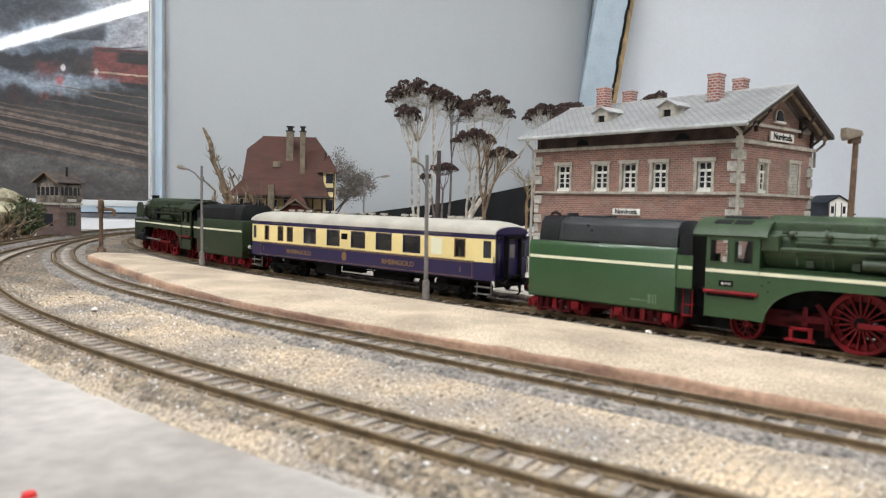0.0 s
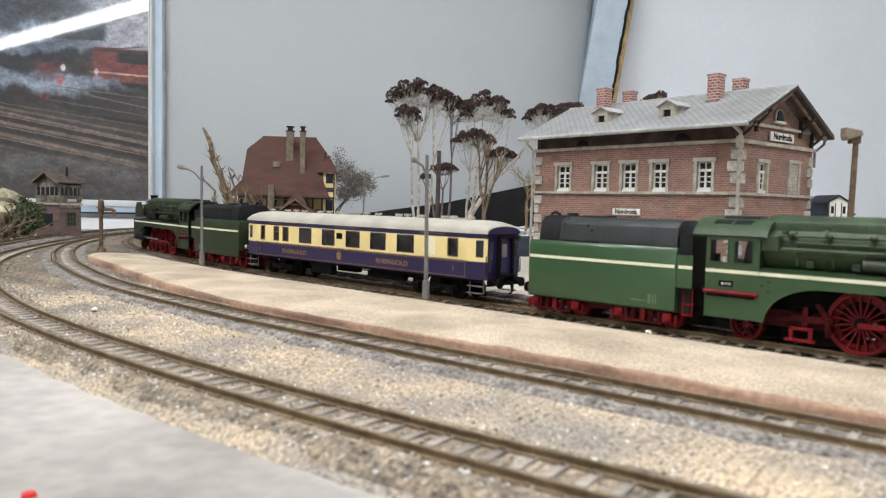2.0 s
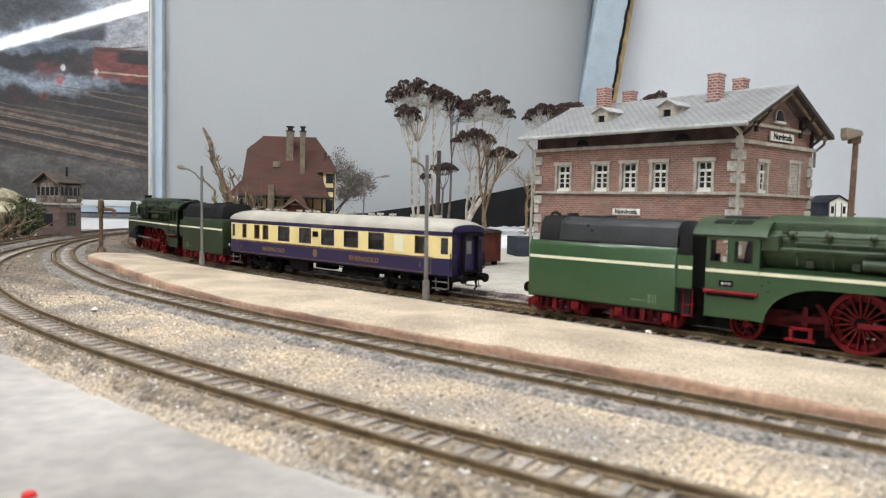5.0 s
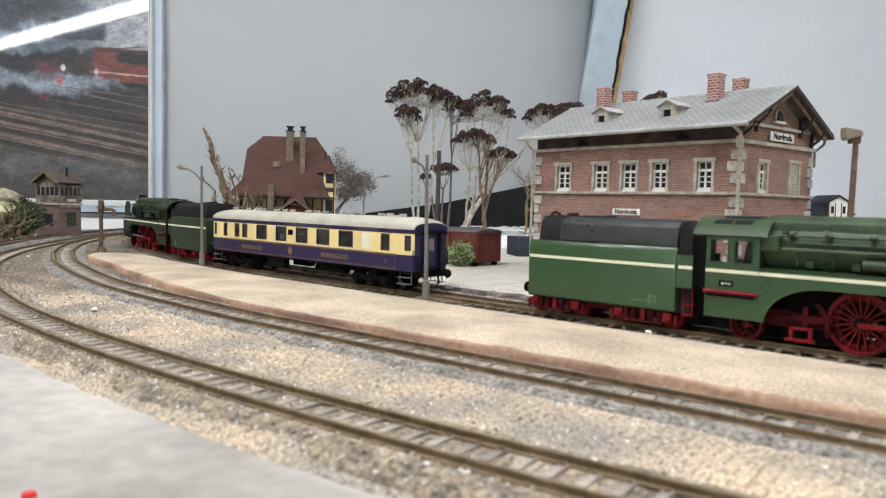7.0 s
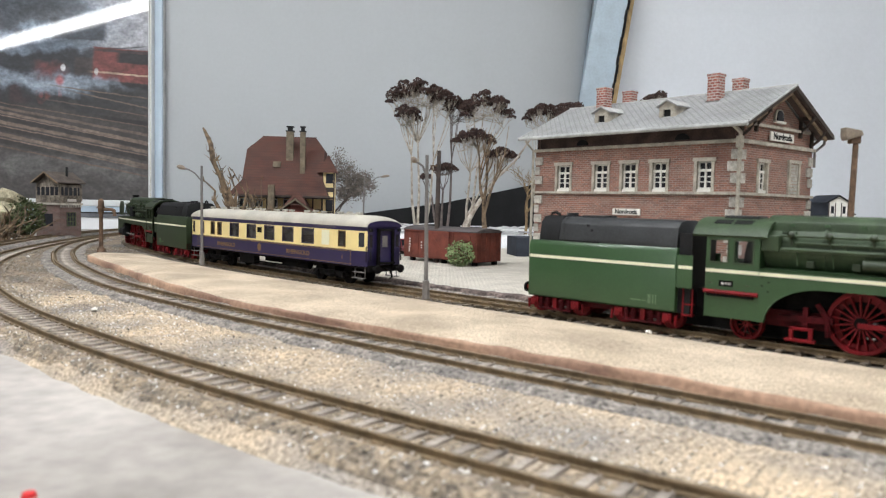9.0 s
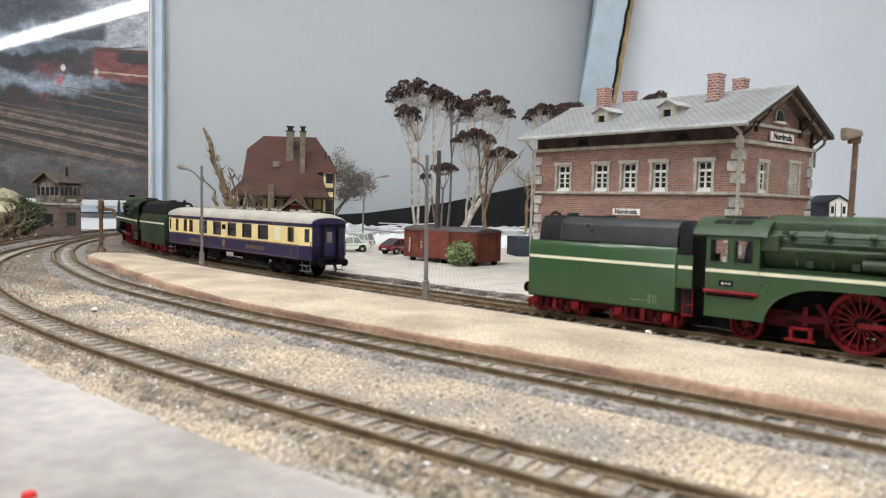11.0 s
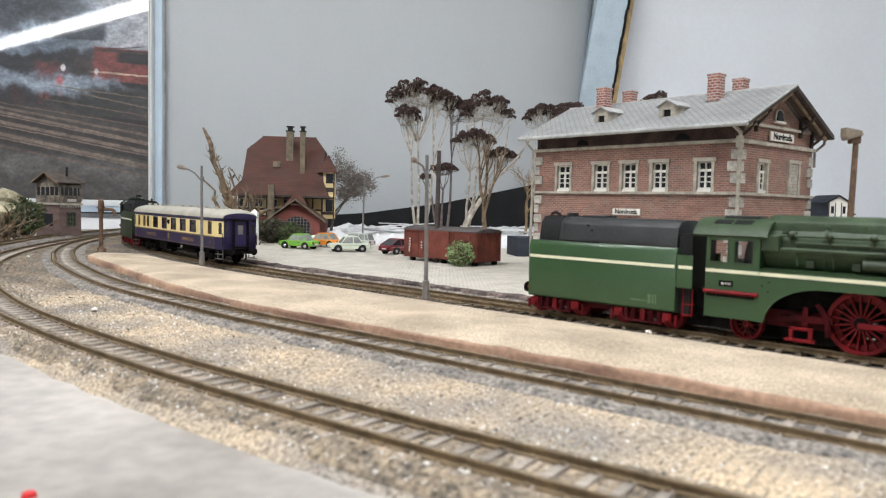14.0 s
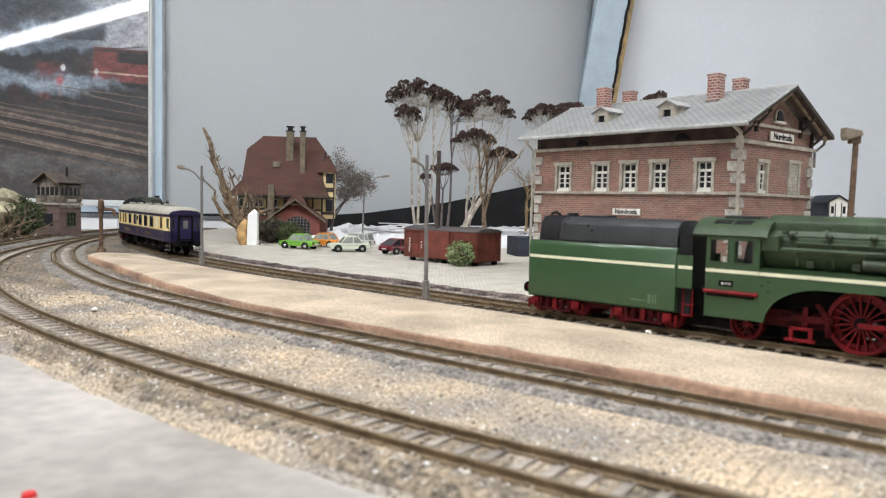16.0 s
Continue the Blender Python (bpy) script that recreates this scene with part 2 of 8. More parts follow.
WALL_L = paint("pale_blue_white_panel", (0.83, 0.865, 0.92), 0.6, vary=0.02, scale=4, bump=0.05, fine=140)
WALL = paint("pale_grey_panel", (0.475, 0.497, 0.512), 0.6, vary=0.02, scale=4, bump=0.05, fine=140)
PLANK = paint("pale_blue_plank", (0.50, 0.60, 0.68), 0.6, vary=0.08, scale=18, bump=0.3, fine=200)
PLANK_EDGE = paint("bare_wood_edge", (0.48, 0.33, 0.16), 0.7, vary=0.2, scale=40, bump=0.3)
ROOM = paint("plain_room_wall", (0.42, 0.42, 0.42), 0.8, vary=0.03, scale=2)
GREEN = paint("locomotive_green", (0.034, 0.082, 0.030), 0.36, vary=0.07, scale=40, coat=0.25)
GREEN_L = paint("pale_boiler_green", (0.046, 0.075, 0.036), 0.48, vary=0.2, scale=90, coat=0.05, spec=0.35)
GREEN_D = paint("dark_olive_green", (0.022, 0.036, 0.014), 0.5, vary=0.1, scale=60)
BLACKM = paint("satin_black", (0.014, 0.014, 0.015), 0.6, vary=0.2, scale=80, spec=0.2)
COAL = paint("dark_grey_coal_cover", (0.034, 0.036, 0.038), 0.46, vary=0.2, scale=50, spec=0.4)
UNDER = paint("underframe_black", (0.009, 0.008, 0.008), 0.8, vary=0.25, scale=200, spec=0.1)
RED = paint("wheel_red", (0.185, 0.006, 0.010), 0.5, vary=0.2, scale=150, spec=0.25)
# deep red of the frames, darkened further for the shade beneath the vehicles
RED_SHADE = paint("deep_frame_red", (0.075, 0.005, 0.008), 0.6, vary=0.3, scale=150, spec=0.15)
PIN_RED = paint("bright_pin_red", (0.65, 0.03, 0.03), 0.4, vary=0.05)
STRIPE = paint("cream_stripe", (0.82, 0.80, 0.60), 0.5, vary=0.04)
CREAM = paint("coach_cream", (0.86, 0.70, 0.32), 0.4, vary=0.04, scale=50)
BLUE = paint("coach_violet_blue", (0.019, 0.0125, 0.066), 0.38, vary=0.08, scale=60)
GOLD = paint("gold_line", (0.27, 0.165, 0.07), 0.45, 0.3, vary=0.1)
ROOFG = paint("coach_roof_grey", (0.47, 0.44, 0.375), 0.6, vary=0.1, scale=50, bump=0.2)
PANE_DARK = paint("dark_pane", (0.03, 0.03, 0.035), 0.08, vary=0.1, scale=200)
PANE = glass("clear_pane")
INTERIOR = paint("brown_interior", (0.22, 0.17, 0.13), 0.7, vary=0.2, scale=80)
STEEL = paint("lamp_post_grey", (0.20, 0.185, 0.175), 0.55, 0.1, vary=0.15, scale=100)
DARK_POLE = paint("dark_brown_pole", (0.07, 0.05, 0.042), 0.75, vary=0.3, scale=150, bump=0.4)
RUST = paint("rusty_brown", (0.17, 0.10, 0.06), 0.75, vary=0.3, scale=150, bump=0.4)
LAMP_HEAD = paint("lamp_head_tan", (0.27, 0.215, 0.165), 0.5, vary=0.15, scale=200)
BRICK = coursed("station_brick", (0.345, 0.15, 0.105), (0.155, 0.083, 0.068), (0.36, 0.305, 0.265), 0.0040, 0.00140, 0.15, bump=0.8, vary=0.78, wash=(0.31, 0.235, 0.195), soot=0.8)
BRICK_OLD = coursed("old_dark_brick", (0.20, 0.105, 0.085), (0.11, 0.07, 0.062), (0.24, 0.2, 0.18), 0.0036, 0.0017, 0.16, bump=0.6, vary=0.75, wash=(0.22, 0.19, 0.17), soot=0.7)
WORN_WOOD = paint("weathered_grey_wood", (0.235, 0.20, 0.16), 0.9, vary=0.36, scale=90, bump=0.6, fine=420, other=(0.10, 0.082, 0.066), grit=0.2)
FELT = paint("brown_roof_felt", (0.115, 0.092, 0.078), 0.9, vary=0.3, scale=70, bump=0.5, other=(0.06, 0.047, 0.04))
BRICK_S = coursed("house_brick", (0.25, 0.05, 0.038), (0.17, 0.036, 0.03), (0.26, 0.14, 0.11), 0.003, 0.0014, 0.14, bump=0.6, vary=0.75, wash=(0.26, 0.10, 0.07), soot=0.5)
TRIM = paint("weathered_trim", (0.46, 0.42, 0.35), 0.8, vary=0.2, scale=150, bump=0.3)
QUOIN = paint("quoin_stone", (0.46, 0.43, 0.38), 0.85, vary=0.2, scale=250, bump=0.4, spread=0.18)
WHITE = paint("window_white", (0.78, 0.76, 0.7), 0.5, vary=0.05, scale=200)
SLATE = coursed("grey_slate", (0.35, 0.355, 0.355), (0.295, 0.30, 0.30), (0.20, 0.20, 0.195), 0.0034, 0.0034, 0.13, slant=0.785, offset=0.0, flat=True, bump=0.8, rough=0.55, vary=0.75, wash=(0.30, 0.285, 0.26), soot=0.4)
ROOF_EDGE = paint("zinc_edge", (0.45, 0.45, 0.44), 0.6, vary=0.15, scale=150)
DARKWOOD = paint("dark_stained_wood", (0.055, 0.04, 0.033), 0.75, vary=0.2, scale=200, bump=0.3)
CHIMNEY = coursed("chimney_brick", (0.36, 0.10, 0.07), (0.20, 0.065, 0.052), (0.55, 0.50, 0.46), 0.0036, 0.00185, 0.2, bump=0.7, vary=0.85, wash=(0.46, 0.38, 0.34), soot=0.5)
TILES = coursed("red_roof_tile", (0.13, 0.044, 0.028), (0.085, 0.031, 0.023), (0.035, 0.016, 0.012), 0.0026, 0.0036, 0.16, bump=0.8, rough=0.8, vary=0.65, wash=(0.105, 0.05, 0.034), soot=0.7)
OCHRE = paint("ochre_plaster", (0.80, 0.64, 0.33), 0.85, vary=0.1, scale=120)
STONE_CH = paint("stone_chimney", (0.18, 0.145, 0.10), 0.85, vary=0.25, scale=150, bump=0.4)
WAGON = paint("wagon_oxide_red", (0.185, 0.046, 0.029), 0.75, vary=0.2, scale=90, bump=0.3)
WAGON_ROOF = paint("wagon_roof_grey", (0.10, 0.085, 0.085), 0.8, vary=0.2, scale=80)
LICHEN = paint("pale_lichen", (0.50, 0.45, 0.31), 0.95, vary=0.3, scale=120, bump=0.8, fine=500)
CHALK = paint("white_marking", (0.7, 0.66, 0.6), 0.7, vary=0.1)
BARK_W = paint("pale_stem", (0.50, 0.455, 0.39), 0.85, vary=0.3, scale=150, bump=0.3, other=(0.30, 0.25, 0.2))
BARK_D = paint("dark_stem", (0.16, 0.13, 0.12), 0.85, vary=0.25, scale=150)
BARK_B = paint("dry_root_bark", (0.24, 0.165, 0.10), 0.9, vary=0.35, scale=170, bump=0.9, other=(0.075, 0.055, 0.038))
STRAW = paint("dry_straw_bark", (0.34, 0.235, 0.12), 0.9, vary=0.3, scale=170, bump=0.6, other=(0.16, 0.11, 0.06))
CUT = paint("split_wood", (0.58, 0.36, 0.15), 0.85, vary=0.25, scale=120, bump=0.5)
HEADS = paint("dried_flower_heads", (0.088, 0.05, 0.042), 0.95, vary=0.35, scale=220, bump=0.4, other=(0.03, 0.018, 0.017))
GREYLEAF = paint("dry_grey_leaves", (0.24, 0.205, 0.18), 0.95, vary=0.3, scale=180)
LEAF = paint("fresh_green_leaves", (0.32, 0.39, 0.19), 0.8, vary=0.3, scale=300, other=(0.13, 0.20, 0.07))
MOSS = paint("dark_moss_green", (0.10, 0.125, 0.05), 0.95, vary=0.3, scale=200, other=(0.045, 0.055, 0.026))
OLIVE = paint("olive_brown_moss", (0.12, 0.11, 0.07), 0.95, vary=0.3, scale=150, other=(0.06, 0.055, 0.04))
OBELISK = paint("white_card", (0.86, 0.86, 0.86), 0.7, vary=0.02)
TYRE = paint("black_rubber", (0.012, 0.012, 0.012), 0.8, vary=0.1)
CHROME = paint("bright_trim", (0.6, 0.6, 0.6), 0.25, 0.8, vary=0.05)
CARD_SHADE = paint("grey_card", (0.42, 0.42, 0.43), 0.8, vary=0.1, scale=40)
TAN_EDGE = paint("tan_frame_edge", (0.50, 0.44, 0.34), 0.5, vary=0.1, scale=40)
DULL = paint("dull_grey_marking", (0.10, 0.085, 0.11), 0.5, vary=0.1)
FADED = paint("faded_marking", (0.13, 0.21, 0.11), 0.5, vary=0.2, scale=150)
# dark brown wood, with the shade under the eaves put into its colour
FRIEZE_SHADE = paint("dark_brown_frieze", (0.085, 0.052, 0.043), 0.85, vary=0.3, scale=90, bump=0.4)
RAFTER = paint("tan_rafter", (0.26, 0.18, 0.11), 0.8, vary=0.25, scale=120, bump=0.3)
FRAME_W = paint("white_frame", (0.78, 0.79, 0.8), 0.45, vary=0.03, scale=20)
FRAME_B = paint("pale_blue_frame", (0.55, 0.66, 0.76), 0.45, vary=0.04, scale=20)
CARDGREY = paint("slate_blue_card", (0.04, 0.046, 0.06), 0.85, vary=0.15, spec=0.2)

# ---------- paths of the tracks ----------
TRK = dict(x=0.1374, y=0.3302, a=2.3953, s1=0.3109, r1=1.5958, l1=0.3727, r2=0.693)


def rail_at(s):
    """The place on the station track, s metres along it."""
    x, y, a = TRK["x"], TRK["y"], TRK["a"]
    d = min(s, TRK["s1"])
    x, y = x + d * math.cos(a), y + d * math.sin(a)
    for r, d in ((TRK["r1"], min(max(s - TRK["s1"], 0), TRK["l1"])), (TRK["r2"], max(s - TRK["s1"] - TRK["l1"], 0))):
        x, y, a = x + r * (math.sin(a) - math.sin(a - d / r)), y + r * (math.cos(a - d / r) - math.cos(a)), a - d / r
    return Vector((x, y, 0))


def spline(points, step=0.004):
    """A smooth flat line through points, at even steps."""
    p = [Vector((*q, 0)) for q in points]
    p = [p[0] * 2 - p[1]] + p + [p[-1] * 2 - p[-2]]
    out = []
    for i in range(1, len(p) - 2):
        a, b, c, d = p[i - 1:i + 3]
        for k in range(24):
            t = k / 24
            out.append(0.5 * (2 * b + (c - a) * t + (2 * a - 5 * b + 4 * c - d) * t * t + (3 * b - a - 3 * c + d) * t ** 3))
    out.append(p[-2])
    even, left = [out[0]], step
    for a, b in zip(out, out[1:]):
        l, pos = (b - a).length, 0.0
        while l - pos >= left:
            pos += left
            even.append(a + (b - a) * (pos / l))
            left = step
        left -= l - pos
    return even


def beside(line, off):
    out = []
    for i, p in enumerate(line):
        d = (line[min(i + 1, len(line) - 1)] - line[max(i - 1, 0)]).normalized()
        out.append(p + Vector((-d.y, d.x, 0)) * off)
    return out


STATION_LINE = [rail_at(-0.32 + 0.004 * k) for k in range(510)]
FRONT_LINE = spline([(0.23, 0.012), (0.135, 0.080), (0.0413, 0.1459), (-0.0325, 0.2003), (-0.104, 0.2578), (-0.1718, 0.3194), (-0.2346, 0.3864), (-0.31, 0.487), (-0.372, 0.60), (-0.42, 0.72), (-0.456, 0.86), (-0.478, 1.0), (-0.485, 1.15), (-0.46, 1.32), (-0.40, 1.44)])
MID_LINE = spline([(0.26, 0.065), (0.1687, 0.139), (0.1115, 0.1856), (0.0543, 0.232), (-0.0595, 0.3266), (-0.1149, 0.376), (-0.2185, 0.4819), (-0.306, 0.6019), (-0.352, 0.68), (-0.392, 0.76), (-0.43, 0.86), (-0.46, 0.98)])
OUTER_LINE = spline([(-0.44, 0.60), (-0.488, 0.78), (-0.522, 0.92), (-0.545, 1.05), (-0.552, 1.18), (-0.54, 1.32), (-0.48, 1.45)])

# ---------- room ----------
BACK = 1.72
room = Mesh().box(-4.3, 3.7, -3.9, BACK + 0.1, -0.03, -0.0075)
tagged(part("floor", room, BOARD), "grey-white painted baseboard under the model railway", "baseboard", kind="structure")
for nm, m in (("wall_north", Mesh().box(-4.3, 3.7, BACK, BACK + 0.1, -0.0075, CEIL)), ("wall_south", Mesh().box(-4.3, 3.7, -4.0, -3.9, -0.03, CEIL)),
              ("wall_west", Mesh().box(-4.4, -4.3, -3.9, BACK, -0.03, CEIL)), ("wall_east", Mesh().box(3.7, 3.8, -3.9, BACK, -0.03, CEIL))):
    tagged(part(nm, m, ROOM), "plain white painted room wall", "wall", kind="structure")
tagged(part("ceiling", Mesh().box(-4.4, 3.8, -4.0, BACK + 0.1, CEIL, CEIL + 0.06), ROOM), "plain white ceiling of the room", "ceiling", kind="structure")

# ---------- backdrop panels ----------
def curved_panel(pts, z0, z1, thick):
    m = Mesh()
    m.sweep([Vector((x, y, 0)) for x, y in pts], [(0, z0), (0, z1), (thick, z1), (thick, z0)])
    return m


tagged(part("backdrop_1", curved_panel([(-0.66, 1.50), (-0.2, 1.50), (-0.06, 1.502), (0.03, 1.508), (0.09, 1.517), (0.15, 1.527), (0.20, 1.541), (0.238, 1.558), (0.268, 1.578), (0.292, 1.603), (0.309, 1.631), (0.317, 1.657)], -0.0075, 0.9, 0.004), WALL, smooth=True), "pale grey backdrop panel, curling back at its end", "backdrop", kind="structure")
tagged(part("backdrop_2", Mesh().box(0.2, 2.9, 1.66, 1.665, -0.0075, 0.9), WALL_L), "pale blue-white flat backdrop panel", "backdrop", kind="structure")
beam = thing("leaning_plank", "pale blue plank with a bare wooden edge leaning at the backdrop", "plank")


def plank_piece(x0, x1, u0, u1, y0, y1):
    """A tapering upright piece: from x0..x1 at the foot to u0..u1 at the top."""
    return Mesh().add([(x0, y0, -0.0075), (x1, y0, -0.0075), (u1, y0, 0.72), (u0, y0, 0.72), (x0, y1, -0.0075), (x1, y1, -0.0075), (u1, y1, 0.72), (u0, y1, 0.72)], [(0, 1, 2, 3), (7, 6, 5, 4), (0, 4, 5, 1), (1, 5, 6, 2), (2, 6, 7, 3), (3, 7, 4, 0)])


part("board", plank_piece(0.242, 0.3047, 0.3452, 0.4117, 1.58, 1.62), PLANK, beam)
part("wooden_edge", plank_piece(0.3105, 0.3225, 0.4175, 0.4240, 1.585, 1.62), PLANK_EDGE, beam, "bare yellow wooden edge")
for k in range(30):
    z = 0.13 + 0.019 * k
    x = 0.3047 + (z + 0.0075) * 0.147 - 0.0005 + rng.uniform(-0.002, 0.001)
    part("chipped_edge", Mesh().prism([(x, z), (x + 0.0058, z), (x + 0.0085 + rng.uniform(-0.001, 0.001), z + 0.0192), (x + 0.0028, z + 0.0192)], 1.5785, 1.58), BLACK_BOARD, beam)

# black embankment behind the trees
bank = Mesh().prism([(-0.75, -0.0075), (0.30, -0.0075), (0.30, 0.115), (0.17, 0.096), (0.0, 0.057), (-0.15, 0.034), (-0.235, 0.027), (-0.75, 0.022)], 1.40, 1.46)
tagged(part("embankment", bank, BLACK_BOARD), "black board embankment rising behind the trees", "embankment", kind="structure")
for z0, z1, mt, y in ((-0.0075, 0.014, FRAME_W, 1.37), (0.0145, 0.0215, GREY_BAND, 1.368)):
    tagged(part("trim", Mesh().box(-1.3, -0.235, y, y + 0.02, z0, z1), mt), "low strip along the foot of the backdrop", "strip", kind="structure")

# ---------- large framed picture with glossy cover ----------
PIC_Y = 1.47
picture = thing("framed_picture", "large glossy railway picture in a white frame", "picture")
part("frame", Mesh().box(-0.5892, -0.5872, PIC_Y - 0.004, PIC_Y + 0.02, 0.034, 0.8), FRAME_W, picture)
part("frame", Mesh().box(-0.58715, -0.5858, PIC_Y - 0.001, PIC_Y + 0.02, 0.034, 0.8), TAN_EDGE, picture)
part("frame", Mesh().box(-0.58575, -0.5835, PIC_Y - 0.003, PIC_Y + 0.02, 0.034, 0.8), FRAME_W, picture, bevel=0.0006)
part("frame", Mesh().box(-0.5834, -0.568, PIC_Y + 0.012, PIC_Y + 0.022, 0.022, 0.8), FRAME_B, picture, bevel=0.0015)
# grey strip added for the line of shade beside the blue frame
part("frame", Mesh().box(-0.5679, -0.5655, PIC_Y + 0.018, PIC_Y + 0.026, 0.022, 0.8), CARD_SHADE, picture)
part("frame", Mesh().box(-1.5, -0.5893, PIC_Y - 0.012, PIC_Y + 0.02, 0.034, 0.0465), FRAME_W, picture, bevel=0.002)
part("frame", Mesh().box(-1.5, -0.5893, PIC_Y - 0.010, PIC_Y + 0.02, 0.022, 0.034), FRAME_B, picture, bevel=0.001)


def railway_print():
    """A soft old photograph of a steaming engine, a red railcar and many rails, under a glossy cover."""
    mat = bpy.data.materials.new("glossy_railway_print")
    mat.use_nodes = True
    nt = mat.node_tree
    link, add = nt.links.new, nt.nodes.new
    b = nt.nodes["Principled BSDF"]
    b.inputs["Roughness"].default_value = 0.4
    b.inputs["Coat Weight"].default_value, b.inputs["Coat Roughness"].default_value = 1.0, 0.035
    co = add("ShaderNodeTexCoord")

    def cloud(scale, detail, stretch=(1, 1, 1)):
        mp, n = add("ShaderNodeMapping"), add("ShaderNodeTexNoise")
        mp.inputs["Scale"].default_value = stretch
        link(co.outputs["Object"], mp.inputs["Vector"])
        link(mp.outputs[0], n.inputs["Vector"])
        n.inputs["Scale"].default_value, n.inputs["Detail"].default_value = scale, detail
        return n

    def bent(scale, far):
        n = cloud(scale, 5)
        off, mul = add("ShaderNodeVectorMath"), add("ShaderNodeVectorMath")
        off.operation, off.inputs[1].default_value = "SUBTRACT", (0.5, 0.5, 0.5)
        mul.operation, mul.inputs[1].default_value = "MULTIPLY_ADD", (far, far, far)
        link(n.outputs["Color"], off.inputs[0])
        link(off.outputs[0], mul.inputs[0])
        link(co.outputs["Object"], mul.inputs[2])
        return mul.outputs[0]

    ways = (bent(60, 0.004), bent(22, 0.07))
    sky = cloud(9, 4)
    ramp = add("ShaderNodeValToRGB")
    ramp.color_ramp.elements[0].color, ramp.color_ramp.elements[1].color = (0.34, 0.35, 0.39, 1), (0.43, 0.43, 0.46, 1)
    link(sky.outputs["Fac"], ramp.inputs["Fac"])
    state = [ramp.outputs["Color"]]

    def layer(square, x, z, rx, rz, turn, soft, rgb, most, bend):
        mp = add("ShaderNodeMapping")
        mp.vector_type = "TEXTURE"
        mp.inputs["Location"].default_value = (x, PIC_Y, z)
        mp.inputs["Rotation"].default_value = (0, radians(turn), 0)
        mp.inputs["Scale"].default_value = (rx, 1000, rz)
        link(ways[bend], mp.inputs["Vector"])
        if square:
            ab, sep, mx = add("ShaderNodeVectorMath"), add("ShaderNodeSeparateXYZ"), add("ShaderNodeMath")
            ab.operation, mx.operation = "ABSOLUTE", "MAXIMUM"
            link(mp.outputs[0], ab.inputs[0])
            link(ab.outputs[0], sep.inputs[0])
            link(sep.outputs["X"], mx.inputs[0])
            link(sep.outputs["Z"], mx.inputs[1])
            dist = mx.outputs[0]
        else:
            ln_ = add("ShaderNodeVectorMath")
            ln_.operation = "LENGTH"
            link(mp.outputs[0], ln_.inputs[0])
            dist = ln_.outputs["Value"]
        mr, mix = add("ShaderNodeMapRange"), add("ShaderNodeMix")
        mr.interpolation_type = "SMOOTHSTEP"
        mr.inputs["From Min"].default_value, mr.inputs["From Max"].default_value = 1 - soft, 1 + soft
        mr.inputs["To Min"].default_value, mr.inputs["To Max"].default_value = most, 0
        link(dist, mr.inputs["Value"])
        mix.data_type = "RGBA"
        link(mr.outputs["Result"], mix.inputs["Factor"])
        link(state[0], mix.inputs["A"])
        mix.inputs["B"].default_value = (*rgb, 1)
        state[0] = mix.outputs["Result"]

    def disc(*a):
        layer(False, *a)

    def patch(*a):
        layer(True, *a)

    patch(-0.8185, 0.1042, 0.4520, 0.1898, -0.6, 0.03, (0.046, 0.038, 0.036), 1, 0)
    patch(-0.8188, 0.0705, 0.4520, 0.0847, 4.4, 0.25, (0.065, 0.058, 0.056), 0.9, 1)
    patch(-0.8168, 0.2601, 0.4520, 0.0294, 0.4, 0.5, (0.031, 0.031, 0.034), 0.8, 1)
    disc(-0.8599, 0.3855, 0.1864, 0.1073, -8.0, 0.55, (0.200, 0.250, 0.320), 0.95, 1)
    disc(-0.9038, 0.4227, 0.1582, 0.0678, 0.0, 0.5, (0.034, 0.040, 0.050), 0.9, 1)
    disc(-0.7816, 0.4310, 0.0565, 0.0452, 0.0, 0.6, (0.043, 0.050, 0.062), 0.8, 1)
    disc(-0.8155, 0.3701, 0.1017, 0.0203, -6.0, 0.7, (0.280, 0.360, 0.470), 0.8, 1)
    disc(-0.7824, 0.3402, 0.0791, 0.0294, 0.0, 0.6, (0.099, 0.126, 0.162), 0.9, 1)
    patch(-0.7264, 0.3810, 0.0520, 0.0203, 1.4, 0.12, (0.043, 0.053, 0.068), 0.95, 0)
    patch(-0.8385, 0.3092, 0.1525, 0.0249, 0.4, 0.3, (0.016, 0.016, 0.019), 0.95, 1)
    disc(-0.7884, 0.2994, 0.0339, 0.0136, 0.0, 0.5, (0.144, 0.045, 0.045), 0.8, 1)
    patch(-0.7158, 0.3088, 0.0203, 0.0181, 1.4, 0.2, (0.043, 0.031, 0.031), 0.9, 0)
    patch(-0.6209, 0.3110, 0.0791, 0.0328, 3.4, 0.05, (0.167, 0.045, 0.041), 1, 0)
    patch(-0.6041, 0.3257, 0.0475, 0.0102, 3.4, 0.15, (0.019, 0.017, 0.019), 1, 0)
    patch(-0.6265, 0.2944, 0.0655, 0.0018, 3.9, 0.4, (0.500, 0.360, 0.260), 1, 0)
    patch(-0.6320, 0.3393, 0.0678, 0.0025, 2.4, 0.6, (0.037, 0.031, 0.034), 0.9, 0)
    patch(-0.6319, 0.3470, 0.0339, 0.0011, -4.6, 0.7, (0.031, 0.031, 0.034), 0.8, 0)
    patch(-0.6322, 0.2733, 0.0791, 0.0056, 4.4, 0.5, (0.012, 0.011, 0.012), 0.9, 0)
    patch(-0.8169, 0.2490, 0.1582, 0.0249, 2.4, 0.5, (0.015, 0.015, 0.017), 0.9, 1)
    disc(-0.8034, 0.2493, 0.0147, 0.0192, 0.0, 0.4, (0.117, 0.032, 0.027), 0.85, 1)
